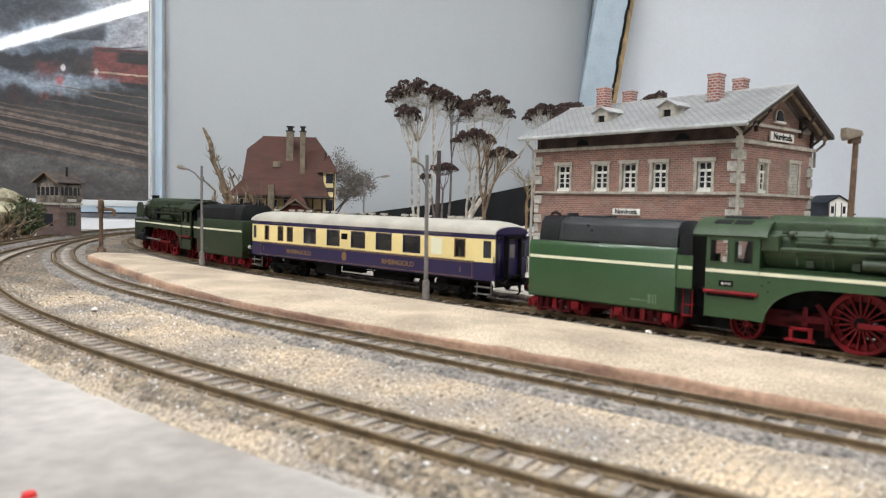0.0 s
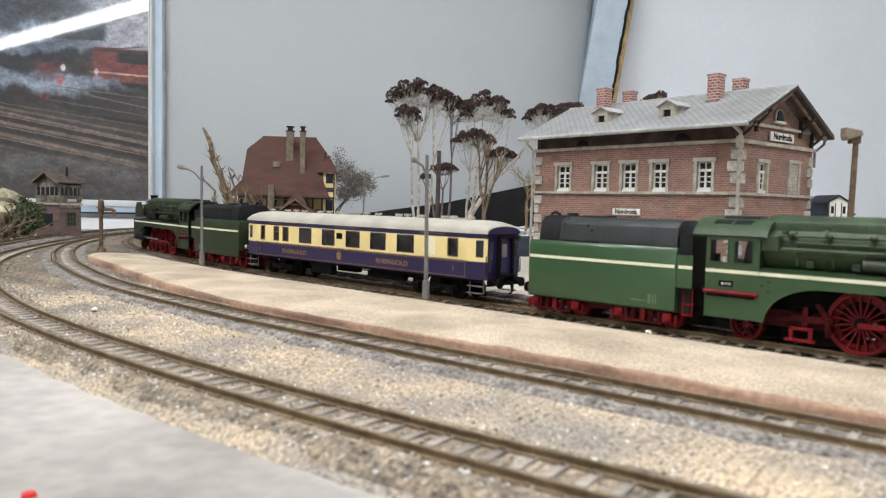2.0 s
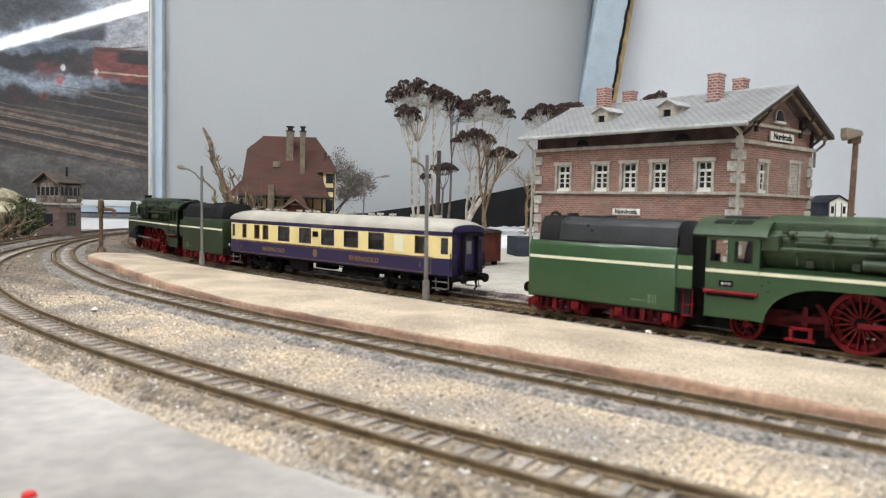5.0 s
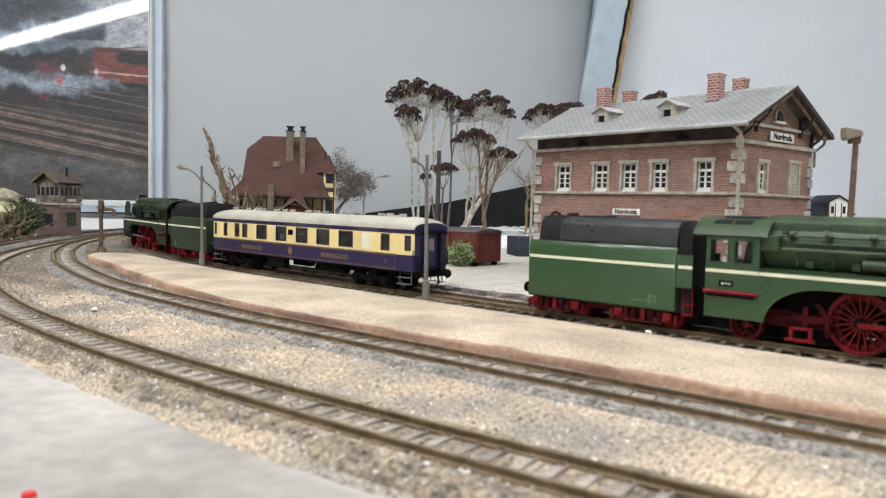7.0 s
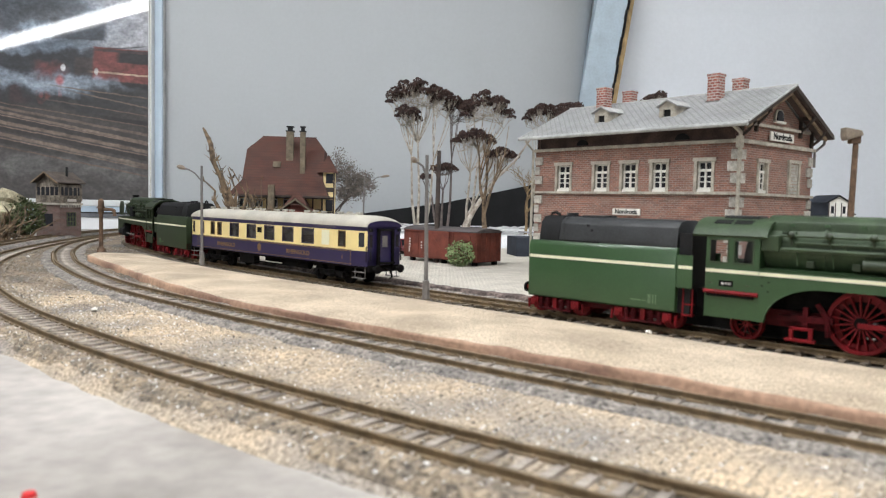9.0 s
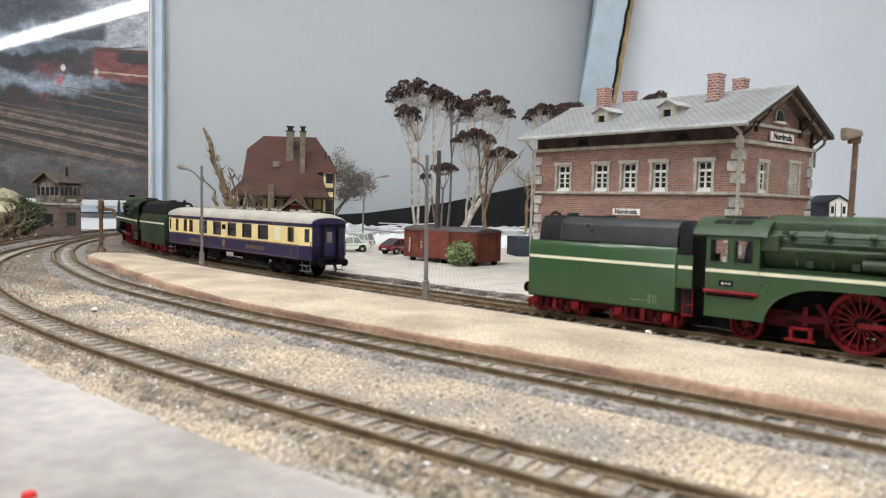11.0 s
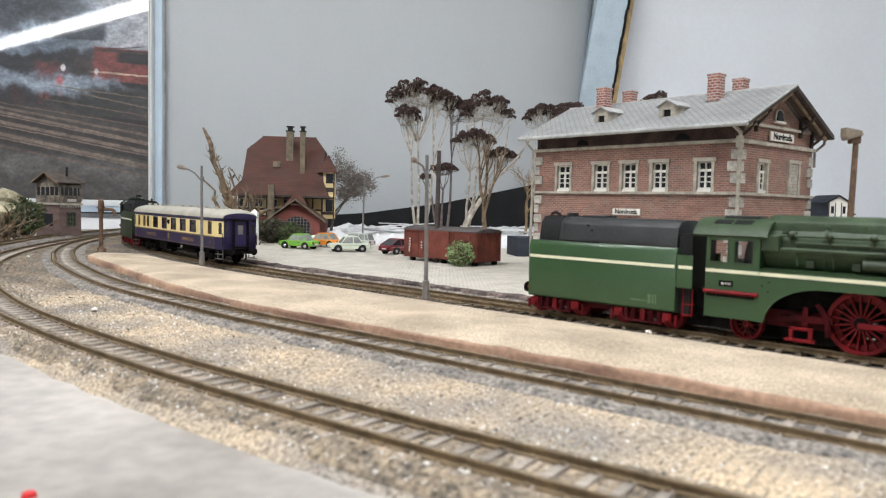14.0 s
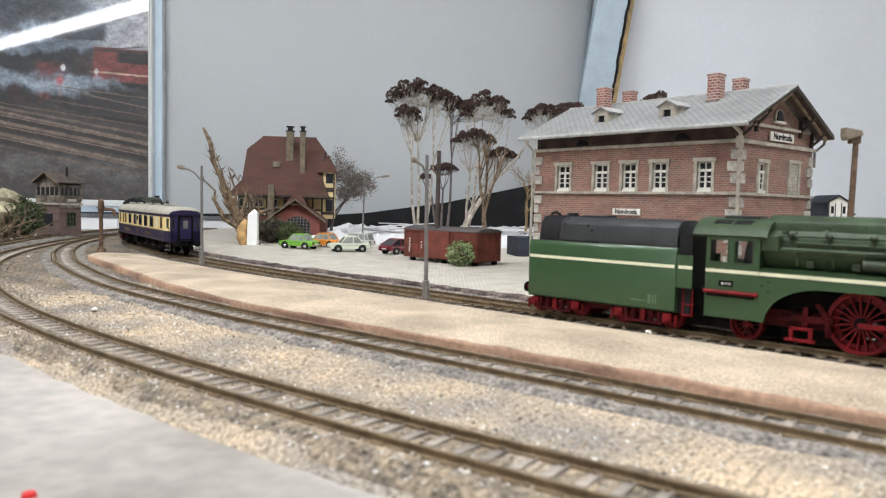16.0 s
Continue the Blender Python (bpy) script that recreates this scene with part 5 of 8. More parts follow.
def make_coach(at):
    t = thing("passenger_coach", "violet-blue and cream passenger coach with a pale grey roof", "coach", at)
    A, B = 0.1085, 0.1225
    W, WE = 0.0165, 0.0142
    side_plan = [(-B, -WE), (-A, -W), (A, -W), (B, -WE), (B, WE), (A, W), (-A, W), (-B, WE)]
    part("lower_body", Mesh().prism(side_plan, 0.0133, 0.0236, "z"), BLUE, t, bevel=0.0002)
    part("upper_band", Mesh().prism([(u, w * 1.004) for u, w in side_plan], 0.0369, 0.0402, "z"), BLUE, t)
    wins = [(0.1081, 0.1151), (0.0959, 0.1020), (0.0776, 0.0849), (0.0656, 0.0733), (0.0381, 0.0526), (0.0119, 0.0260), (-0.0143, 0.0), (-0.0398, -0.0249), (-0.0654, -0.0501), (-0.1020, -0.0933)]
    wins = sorted(w for w in wins if w[0] < 0.106)
    for s in (-1, 1):
        y0, y1 = (W - 0.001, W) if s > 0 else (-W, -W + 0.001)
        m = Mesh().box(-A, A, y0, y1, 0.0236, 0.0256).box(-A, A, y0, y1, 0.0362, 0.0369)
        edges = [-A] + [e for w in wins for e in w] + [A]
        for a, b in zip(edges[::2], edges[1::2]):
            m.box(a, b, y0, y1, 0.0256, 0.0362)
        part("upper_side", m, CREAM, t, "cream window band")
        for e in (-1, 1):
            p = Mesh().prism([(e * A, s * (W - 0.001)), (e * A, s * W), (e * (B - 0.0002), s * (WE + 0.0001)), (e * (B - 0.0002), s * (WE - 0.001))], 0.0236, 0.0369, "z")
            part("door_panel", p, CREAM, t)
            d = Mesh().add([(e * x, s * (W - (x - A) / (B - A) * (W - WE) + 0.00015), z) for x, z in ((A + 0.0062, 0.0262), (A + 0.0112, 0.0262), (A + 0.0112, 0.0358), (A + 0.0062, 0.0358))], [(0, 1, 2, 3)])
            d.add([(x, y - s * 0.0004, z) for x, y, z in d.v[:4]], [(0, 1, 2, 3)])
            part("door_window", d, PANE_DARK, t)
            part("door_rail", Mesh().cyl((e * (B - 0.0003), s * (WE + 0.001), 0.0165), (e * (B - 0.0003), s * (WE + 0.001), 0.0270), 0.0003, n=6), BLACKM, t)
        for a, b in wins:
            part("pane", Mesh().box(a, b, s * (W - 0.0009), s * (W - 0.0006), 0.0256, 0.0362), PANE, t)
            fr = Mesh()
            fr.box(a, b, s * (W - 0.0006), s * (W + 0.0001), 0.0254, 0.0259).box(a, b, s * (W - 0.0006), s * (W + 0.0001), 0.0359, 0.0364)
            fr.box(a, a + 0.0005, s * (W - 0.0006), s * (W + 0.0001), 0.0259, 0.0359).box(b - 0.0005, b, s * (W - 0.0006), s * (W + 0.0001), 0.0259, 0.0359)
            if b - a > 0.012:
                fr.box(a + 0.004, b - 0.004, s * (W - 0.0008), s * (W - 0.0002), 0.0349, 0.0353)
            part("window_frame", fr, BLUE if b - a > 0.009 else GOLD, t)
        part("blind", Mesh().box(-0.0835, -0.0748, s * (W - 0.0001), s * (W + 0.0002), 0.0258, 0.0360), STRIPE, t, "pale closed blind")
        part("notice", Mesh().box(0.0037, 0.0098, s * W, s * (W + 0.0003), 0.0305, 0.0345), UNDER, t)
        for z in (0.0237, 0.0228, 0.0142):
            part("gold_line", Mesh().box(-A, A, s * W, s * (W + 0.00012), z, z + 0.00035), GOLD, t, "thin gold line")
        for x in (-A + 0.001, A - 0.0013):
            part("gold_line", Mesh().box(x, x + 0.0003, s * W, s * (W + 0.00012), 0.0145, 0.0228), GOLD, t)
        turn = pose(0, 0, 0, 90, 0, 180) if s > 0 else pose(0, 0, 0, 90, 0, 0)
        for x in (0.0585, -0.0455):
            lettering("RHEINGOLD", 0.0043, 0.00008, GOLD, t, pose(x, s * (W + 0.0001), 0.0183) @ turn @ Matrix.Diagonal((1.22, 1, 1, 1)))
        lettering("1", 0.004, 0.00008, GOLD, t, pose(-0.0982, s * (W + 0.0001), 0.0185) @ turn)
        lettering("1", 0.004, 0.00008, GOLD, t, pose(0.1035, s * (W + 0.0001), 0.0185) @ turn)
        for x, n in ((0.085, 6), (0.0, 11), (-0.08, 9)):
            bars(t, x - 0.0012 * n, s * (W * 1.004), 0.0380, [0.0017] * n, 0.0011, DULL, 0.0006)
        cr = Mesh().prism([(0.0046, 0.0172), (0.007, 0.0158), (0.0094, 0.0172), (0.0094, 0.0208), (0.0070, 0.0222), (0.0046, 0.0208)], s * W, s * (W + 0.00015))
        part("crest", cr, GOLD, t, "small gold crest")
        part("sole_bar", Mesh().box(-B + 0.003, B - 0.003, s * 0.0142 - 0.0007, s * 0.0142 + 0.0007, 0.0118, 0.0133), UNDER, t)
        part("battery_box", Mesh().box(0.018, 0.040, s * 0.0118 - 0.0025, s * 0.0118 + 0.0025, 0.0052, 0.0120), UNDER, t, bevel=0.0003)
        part("gas_tank", Mesh().cyl((-0.052, s * 0.0098, 0.0087), (-0.018, s * 0.0098, 0.0087), 0.0025, n=12), UNDER, t, smooth=True)
        part("truss_rod", Mesh().tube([(0.045, s * 0.0128, 0.0118), (0.035, s * 0.0128, 0.0072), (-0.035, s * 0.0128, 0.0072), (-0.045, s * 0.0128, 0.0118)], 0.0005, 5), UNDER, t)
        for e in (-1, 1):
            stp = Mesh().box(e * 0.1145 - 0.0055, e * 0.1145 + 0.0055, s * 0.0148 - 0.0018, s * 0.0148 + 0.0018, 0.0052, 0.0057).box(e * 0.1145 - 0.0055, e * 0.1145 + 0.0055, s * 0.0148 - 0.0014, s * 0.0148 + 0.0014, 0.0092, 0.0097)
            stp.box(e * 0.1145 - 0.0055, e * 0.1145 - 0.005, s * 0.0138 - 0.0003, s * 0.0138 + 0.0003, 0.0052, 0.0133).box(e * 0.1145 + 0.005, e * 0.1145 + 0.0055, s * 0.0138 - 0.0003, s * 0.0138 + 0.0003, 0.0052, 0.0133)
            part("entrance_step", stp, STEEL, t, "grey entrance step")
    # ends with corridor door
    for e in (-1, 1):
        x = e * B
        part("end_wall", Mesh().box(min(x, x - e * 0.001), max(x, x - e * 0.001), -WE, WE, 0.0133, 0.0402), BLUE, t)
        part("gangway", Mesh().box(min(x, x + e * 0.0028), max(x, x + e * 0.0028), -0.0068, -0.0055, 0.0125, 0.0385).box(min(x, x + e * 0.0028), max(x, x + e * 0.0028), 0.0055, 0.0068, 0.0125, 0.0385).box(min(x, x + e * 0.0028), max(x, x + e * 0.0028), -0.0068, 0.0068, 0.0372, 0.0385), UNDER, t, bevel=0.0003)
        part("gangway_door", Mesh().box(min(x, x + e * 0.0006), max(x, x + e * 0.0006), -0.0055, 0.0055, 0.0135, 0.0372), BLUE, t)
        part("gangway_window", Mesh().box(min(x, x + e * 0.0008), max(x, x + e * 0.0008), -0.0022, 0.0022, 0.0262, 0.0338), STEEL, t)
        part("gangway_plate", Mesh().box(min(x, x + e * 0.0045), max(x, x + e * 0.0045), -0.006, 0.006, 0.0152, 0.0162), UNDER, t)
        for y in (-0.0115, 0.0115):
            part("end_window", Mesh().box(min(x, x + e * 0.0003), max(x, x + e * 0.0003), y - 0.0012, y + 0.0012, 0.0262, 0.0345), PANE_DARK, t)
            part("tail_lamp", Mesh().cyl((x, y * 1.08, 0.0375), (x + e * 0.002, y * 1.08, 0.0375), 0.0011, n=10), BLACKM, t)
            part("hand_rail", Mesh().tube([(x, y * 1.16, 0.017), (x + e * 0.0022, y * 1.16, 0.0175), (x + e * 0.0022, y * 1.16, 0.0255), (x, y * 1.16, 0.026)], 0.0003, 5), BLACKM, t)
        part("buffer_beam", Mesh().box(min(x, x + e * 0.0012), max(x, x + e * 0.0012), -0.0145, 0.0145, 0.0098, 0.0140), UNDER, t)
        buffers(t, x + e * 0.001, e, UNDER, 0.0118)
        part("steam_hose", Mesh().tube([(x, -0.004, 0.011), (x + e * 0.003, -0.004, 0.010), (x + e * 0.0045, -0.0035, 0.0065), (x + e * 0.003, -0.003, 0.005)], 0.0006, 6), UNDER, t)
    # roof, rounded over the ends
    rf = Mesh()
    arc = [radians(10 + 20 * k) for k in range(9)]
    sts = [(-B - 0.0002, 0.90, 0.0), (-B + 0.003, 0.93, 0.5), (-B + 0.008, 0.96, 0.84), (-B + 0.015, 1, 1), (B - 0.015, 1, 1), (B - 0.008, 0.96, 0.84), (B - 0.003, 0.93, 0.5), (B + 0.0002, 0.90, 0.0)]
    prof = [(math.cos(radians(180 * k / 16)), math.sin(radians(180 * k / 16))) for k in range(17)]
    for x, w, h in sts:
        for c, sn in prof:
            rf.v.append((x, 0.0170 * w * (abs(c) ** 0.75) * (1 if c > 0 else -1), 0.0396 + (0.0044 + 0.0030 * h) * sn ** 0.8 if sn > 0 else 0.0396))
    n = len(prof)
    rf.f = [(i * n + k, i * n + k + 1, (i + 1) * n + k + 1, (i + 1) * n + k) for i in range(len(sts) - 1) for k in range(n - 1)] + [tuple(range(n)), tuple(range((len(sts) - 1) * n, len(sts) * n))]
    rf.f += [(i * n, (i + 1) * n, (i + 1) * n + n - 1, i * n + n - 1) for i in range(len(sts) - 1)]
    part("roof", rf, ROOFG, t, "pale grey arched roof", smooth=True)
    for e in (-1, 1):
        fas = [(0.0148 * math.cos(radians(180 * k / 14)), 0.0396 + 0.0042 * math.sin(radians(180 * k / 14)) ** 0.8) for k in range(15)]
        part("end_fascia", Mesh().prism(fas, e * B, e * (B + 0.0006), "x"), BLUE, t)
    for k in range(11):
        x = -0.100 + 0.0205 * k
        for y in ((-0.004, 0.004) if k % 2 else (0.0035,)):
            part("roof_vent", Mesh().cyl((x, y, 0.0455), (x, y, 0.0480), 0.0009, n=8).box(x - 0.0022, x + 0.0022, y - 0.0013, y + 0.0013, 0.0476, 0.0489), ROOFG, t)
    part("roof_hatch", Mesh().box(-0.096, -0.076, -0.003, 0.003, 0.0466, 0.0478), ROOFG, t)
    part("corridor_wall", Mesh().box(-0.121, 0.121, -0.0012, 0.0012, 0.0240, 0.0400), INTERIOR, t)
    part("floor_inside", Mesh().box(-0.120, 0.120, -0.0140, 0.0140, 0.0237, 0.0245), INTERIOR, t)
    for k in range(9):
        x = -0.095 + 0.024 * k
        part("seat_back", Mesh().box(x, x + 0.002, -0.013, 0.013, 0.0245, 0.0310), INTERIOR, t)
    # bogies
    for bx in (-0.080, 0.080):
        for s in (-1, 1):
            m = Mesh()
            m.prism([(bx - 0.0205, 0.0060), (bx - 0.018, 0.0082), (bx + 0.018, 0.0082), (bx + 0.0205, 0.0060), (bx + 0.0165, 0.0048), (bx + 0.008, 0.0050), (bx + 0.004, 0.0034), (bx - 0.004, 0.0034), (bx - 0.008, 0.0050), (bx - 0.0165, 0.0048)], s * 0.0118, s * 0.0130)
            for e in (-0.0145, 0.0145):
                m.box(bx + e - 0.0022, bx + e + 0.0022, min(s * 0.0118, s * 0.0146), max(s * 0.0118, s * 0.0146), 0.0036, 0.0076)
                m.cyl((bx + e, s * 0.0130, 0.0056), (bx + e, s * 0.0152, 0.0056), 0.0014, n=10)
            m.tube([(bx - 0.007, s * 0.0138, 0.0066), (bx, s * 0.0138, 0.0046), (bx + 0.007, s * 0.0138, 0.0066)], 0.0008, 5)
            part("bogie_frame", m, UNDER, t)
            for e in (-0.0165, 0.0165):
                wheel("wheel", 0.0057, t, bx + e, s * 0.0083, UNDER, 0)
        part("bolster", Mesh().box(bx - 0.004, bx + 0.004, -0.0118, 0.0118, 0.0062, 0.0120), UNDER, t)
    return t


coach = make_coach(pose(0, 0, 0))
tender_far = make_tender("tender", GREEN_D, BLACKM, pose(0, 0, 0), "dark olive green tender with red bogies, coupled behind the engine")
engine_far = make_engine("steam_locomotive", GREEN_D, GREEN_D, BLACKM, pose(0, 0, 0), "dark olive green streamlined steam locomotive with red wheels")


def on_track(s, back, ahead):
    """The pose of a vehicle whose origin is s along the track and which turns on two pivots."""
    p, q = rail_at(s + ahead), rail_at(s + back)
    d = (p - q).normalized()
    o = q + d * (-back)
    return Matrix.Translation(o) @ Matrix.Rotation(math.atan2(d.y, d.x), 4, "Z")


def reversed_on_track(s, back, ahead):
    p, q = rail_at(s - ahead), rail_at(s - back)
    d = (p - q).normalized()
    return Matrix.Translation(q + d * (-back)) @ Matrix.Rotation(math.atan2(d.y, d.x), 4, "Z")


tender_near = make_tender("tender", GREEN, COAL, reversed_on_track(0.0667, -0.026, 0.024), "bright green tender with a dark grey coal cover and red bogies")
engine_near = make_engine("steam_locomotive", GREEN, GREEN_L, COAL, reversed_on_track(0.0125, 0.0167, 0.1175), "bright green streamlined steam locomotive with large red spoked wheels")


def travelled(t):
    """How far the coach's middle has come along the track."""
    return 0.25626 + 1.44247e-3 * t ** 2 - 4.4818e-5 * t ** 3 + 3.3047e-6 * t ** 4


def motions():
    step = 0.25
    times = [k * step for k in range(int(16 / step) + 1)]
    for ob, off, back, ahead in ((coach, 0.0, -0.080, 0.080), (tender_far, 0.1777, -0.026, 0.024), (engine_far, 0.232, 0.0167, 0.1175)):
        walk(ob, [(t, on_track(travelled(t) + off, back, ahead)) for t in times])
        for w in [o for o in ob.children if "radius" in o]:
            fine = 0.1 if w["radius"] < 0.01 else 0.2
            home = w.matrix_basis.translation.copy()
            walk(w, [(k * fine, Matrix.Translation(home) @ Matrix.Rotation((travelled(k * fine) - travelled(0)) / w["radius"], 4, "Y")) for k in range(int(16 / fine + 0.5) + 1)])

# ---------- station building ----------
ST = pose(0.1746, 0.44, 0.0018, 0, 0, 39.72)
station = thing("station_building", "two-storey red brick model station with grey slate roof", "station", ST)
SL, SW, SE, SR, OV = 0.164, 0.0965, 0.1048, 0.1318, 0.0085   # length, width, eave, ridge, overhang


def wall_with_holes(a0, a1, z0, z1, holes, point, thick):
    """One closed wall with rectangular holes through it; point maps (along, depth, height)."""
    us = sorted({a0, a1} | {e for h in holes for e in h[:2]})
    zs = sorted({z0, z1} | {e for h in holes for e in h[2:]})
    m, seen = Mesh(), {}

    def full(i, k):
        if not (0 <= i < len(us) - 1 and 0 <= k < len(zs) - 1):
            return False
        u, z = (us[i] + us[i + 1]) / 2, (zs[k] + zs[k + 1]) / 2
        return not any(h[0] < u < h[1] and h[2] < z < h[3] for h in holes)

    def vert(i, d, k):
        if (i, d, k) not in seen:
            seen[(i, d, k)] = len(m.v)
            m.v.append(point(us[i], d * thick, zs[k]))
        return seen[(i, d, k)]

    for i in range(len(us) - 1):
        for k in range(len(zs) - 1):
            if not full(i, k):
                continue
            for d in (0, 1):
                m.f.append((vert(i, d, k), vert(i + 1, d, k), vert(i + 1, d, k + 1), vert(i, d, k + 1)))
            for di, dk, p, q in ((-1, 0, (i, k), (i, k + 1)), (1, 0, (i + 1, k), (i + 1, k + 1)), (0, -1, (i, k), (i + 1, k)), (0, 1, (i, k + 1), (i + 1, k + 1))):
                if not full(i + di, k + dk):
                    m.f.append((vert(p[0], 0, p[1]), vert(q[0], 0, q[1]), vert(q[0], 1, q[1]), vert(p[0], 1, p[1])))
    return m


upper = [(0.1285, 0.1435), (0.0945, 0.1090), (0.0710, 0.0850), (0.0475, 0.0610), (0.0155, 0.0285)]
holes = [(a, b, 0.0655, 0.0845) for a, b in upper] + [(a, b, 0.014, 0.044) for a, b in upper]
front = wall_with_holes(0, SL, 0, 0.0955, holes, lambda u, d, z: (d, u, z), 0.003)
part("front_wall", front, BRICK, station, "weathered red brick wall")
part("frieze", Mesh().box(0.001, 0.004, 0, SL, 0.0955, SE + 0.001), FRIEZE_SHADE, station, "dark brown frieze, darkened for the shade under the eave")
sideh = [(0.0235, 0.0355, 0.0655, 0.0845)]
side = wall_with_holes(0.0031, SW, 0, 0.0955, sideh, lambda u, d, z: (u, d, z), 0.003)
part("side_wall", side, BRICK, station)
part("side_wall", Mesh().box(0.0031, SW, SL - 0.003, SL, 0, 0.0955), BRICK, station)
part("back_wall", Mesh().box(SW - 0.003, SW, 0.003, SL - 0.003, 0, 0.0955), BRICK, station)
MIDX = SW / 2
for y0, y1 in ((0.0008, 0.0035), (SL - 0.0035, SL - 0.0008)):
    part("gable_wall", Mesh().prism([(0.001, 0.0955), (SW - 0.001, 0.0955), (SW - 0.001, SE), (MIDX, SR - 0.003), (0.001, SE)], y0, y1), BRICK, station)
for z0, z1, o in ((0.0638, 0.0655, 0.0016), (0.0950, 0.0972, 0.0018), (0, 0.006, 0.0012)):
    cr = Mesh().box(-o, 0, -o, SL + o, z0, z1).box(0, SW + o, -o, 0, z0, z1).box(0, SW + o, SL, SL + o, z0, z1)
    part("string_course", cr, TRIM, station, "pale stone band", bevel=0.0003)
part("gable_band", Mesh().box(0.006, SW - 0.006, -0.001, 0.0008, 0.1065, 0.1082), TRIM, station)


def sash(parent, at, w, h, lights=3):
    """A window with surround, white frame and panes; drawn in its own plane, x across, z up, facing -y."""
    win = thing("window", "", "", at)
    win.parent = parent
    sur = Mesh().box(-w / 2 - 0.0020, -w / 2, -0.0014, 0.001, -0.0005, h + 0.0020).box(w / 2, w / 2 + 0.0020, -0.0014, 0.001, -0.0005, h + 0.0020).box(-w / 2 - 0.0027, w / 2 + 0.0027, -0.0020, 0.001, h, h + 0.0022)
    part("surround", sur, TRIM, win, "pale stone surround")
    part("sill", Mesh().box(-w / 2 + 0.0005, w / 2 - 0.0005, -0.0012, 0.002, 0, 0.0018), WHITE, win)
    fr = Mesh().box(-w / 2, -w / 2 + 0.0009, 0.0008, 0.0016, 0.0018, h).box(w / 2 - 0.0009, w / 2, 0.0008, 0.0016, 0.0018, h).box(-w / 2, w / 2, 0.0008, 0.0016, h - 0.001, h)
    tz = h * 0.70
    fr.box(-w / 2, w / 2, 0.0004, 0.0016, tz - 0.0007, tz + 0.0009).box(-0.0006, 0.0006, 0.0006, 0.0016, 0.0018, tz).box(-0.0003, 0.0003, 0.0006, 0.0016, tz, h).box(-w / 2, w / 2, 0.0008, 0.0016, 0.0018, 0.0028)
    for k in range(1, lights):
        z = 0.0030 + (tz - 0.0035) * k / lights
        fr.box(-w / 2, w / 2, 0.0009, 0.0016, z - 0.00028, z + 0.00028)
    part("sash_frame", fr, WHITE, win, "white glazing bars")
    part("pane", Mesh().box(-w / 2, w / 2, 0.0017, 0.0020, 0.0018, h), PANE_DARK, win)
    return win


for a, b in upper:
    sash(station, pose(0.0008, (a + b) / 2, 0.0655, 0, 0, -90), (b - a) - 0.003, 0.0190)
    sash(station, pose(0.0008, (a + b) / 2, 0.014, 0, 0, -90), (b - a) - 0.003, 0.030, 4)
sash(station, pose(0.0295, 0.0008, 0.0655), 0.0105, 0.0190)
blind = thing("blind_window", "", "", pose(0.070, 0.0, 0.0655))
blind.parent = station
part("surround", Mesh().box(-0.0078, -0.0055, -0.0014, 0, 0, 0.0205).box(0.0055, 0.0078, -0.0014, 0, 0, 0.0205).box(-0.0085, 0.0085, -0.0018, 0, 0.0205, 0.0225), TRIM, blind)
lou = Mesh()
for k in range(9):
    lou.box(-0.0055, 0.0055, -0.0006 - 0.0002 * (k % 2), 0, 0.0005 + 0.0022 * k, 0.0024 + 0.0022 * k)
part("bricked_infill", lou, QUOIN, blind)
for y in (0.1197, 0.0387):
    v = Mesh().prism([(0.005 * math.cos(radians(180 * k / 10)), 0.0040 * math.sin(radians(180 * k / 10))) for k in range(11)], 0, 0.0016)
    part("half_round_vent", v, BLACKM, station, at=pose(0.0, y, 0.0985, 0, 0, -90))
# quoins
q = None
for k in range(13):
    z = 0.006 + 0.0072 * k
    if 0.060 < z < 0.0655 or z > 0.092:
        continue
    for (x, y, ang, l) in ((0, 0, 0, 0.0070 if k % 2 else 0.0048), (0, 0, 90, 0.0044 if k % 2 else 0.0066)):
        m = Mesh().box(0, l, -0.0011, 0.0002, 0, 0.0060)
        if ang == 0:
            part("quoin", m, QUOIN, station, at=pose(0.0002, 0, z), bevel=0.0003)
        else:
            part("quoin", Mesh().box(-0.0011, 0.0002, 0.0002, l, 0, 0.0060), QUOIN, station, at=pose(0, 0, z), bevel=0.0003)
    part("quoin", Mesh().box(-0.0011, 0.0002, SL - (0.0075 if k % 2 else 0.0045), SL, 0, 0.0060), QUOIN, station, at=pose(0, 0, z), bevel=0.0003)
    part("quoin", Mesh().box(SW - (0.0055 if k % 2 else 0.008), SW, -0.0011, 0.0002, 0, 0.0060), QUOIN, station, at=pose(0, 0, z), bevel=0.0003)
# roof
def slope_z(x):
    return SE + (SR - SE) * (x + OV) / (MIDX + OV) if x < MIDX else SE + (SR - SE) * (SW + OV - x) / (MIDX + OV)


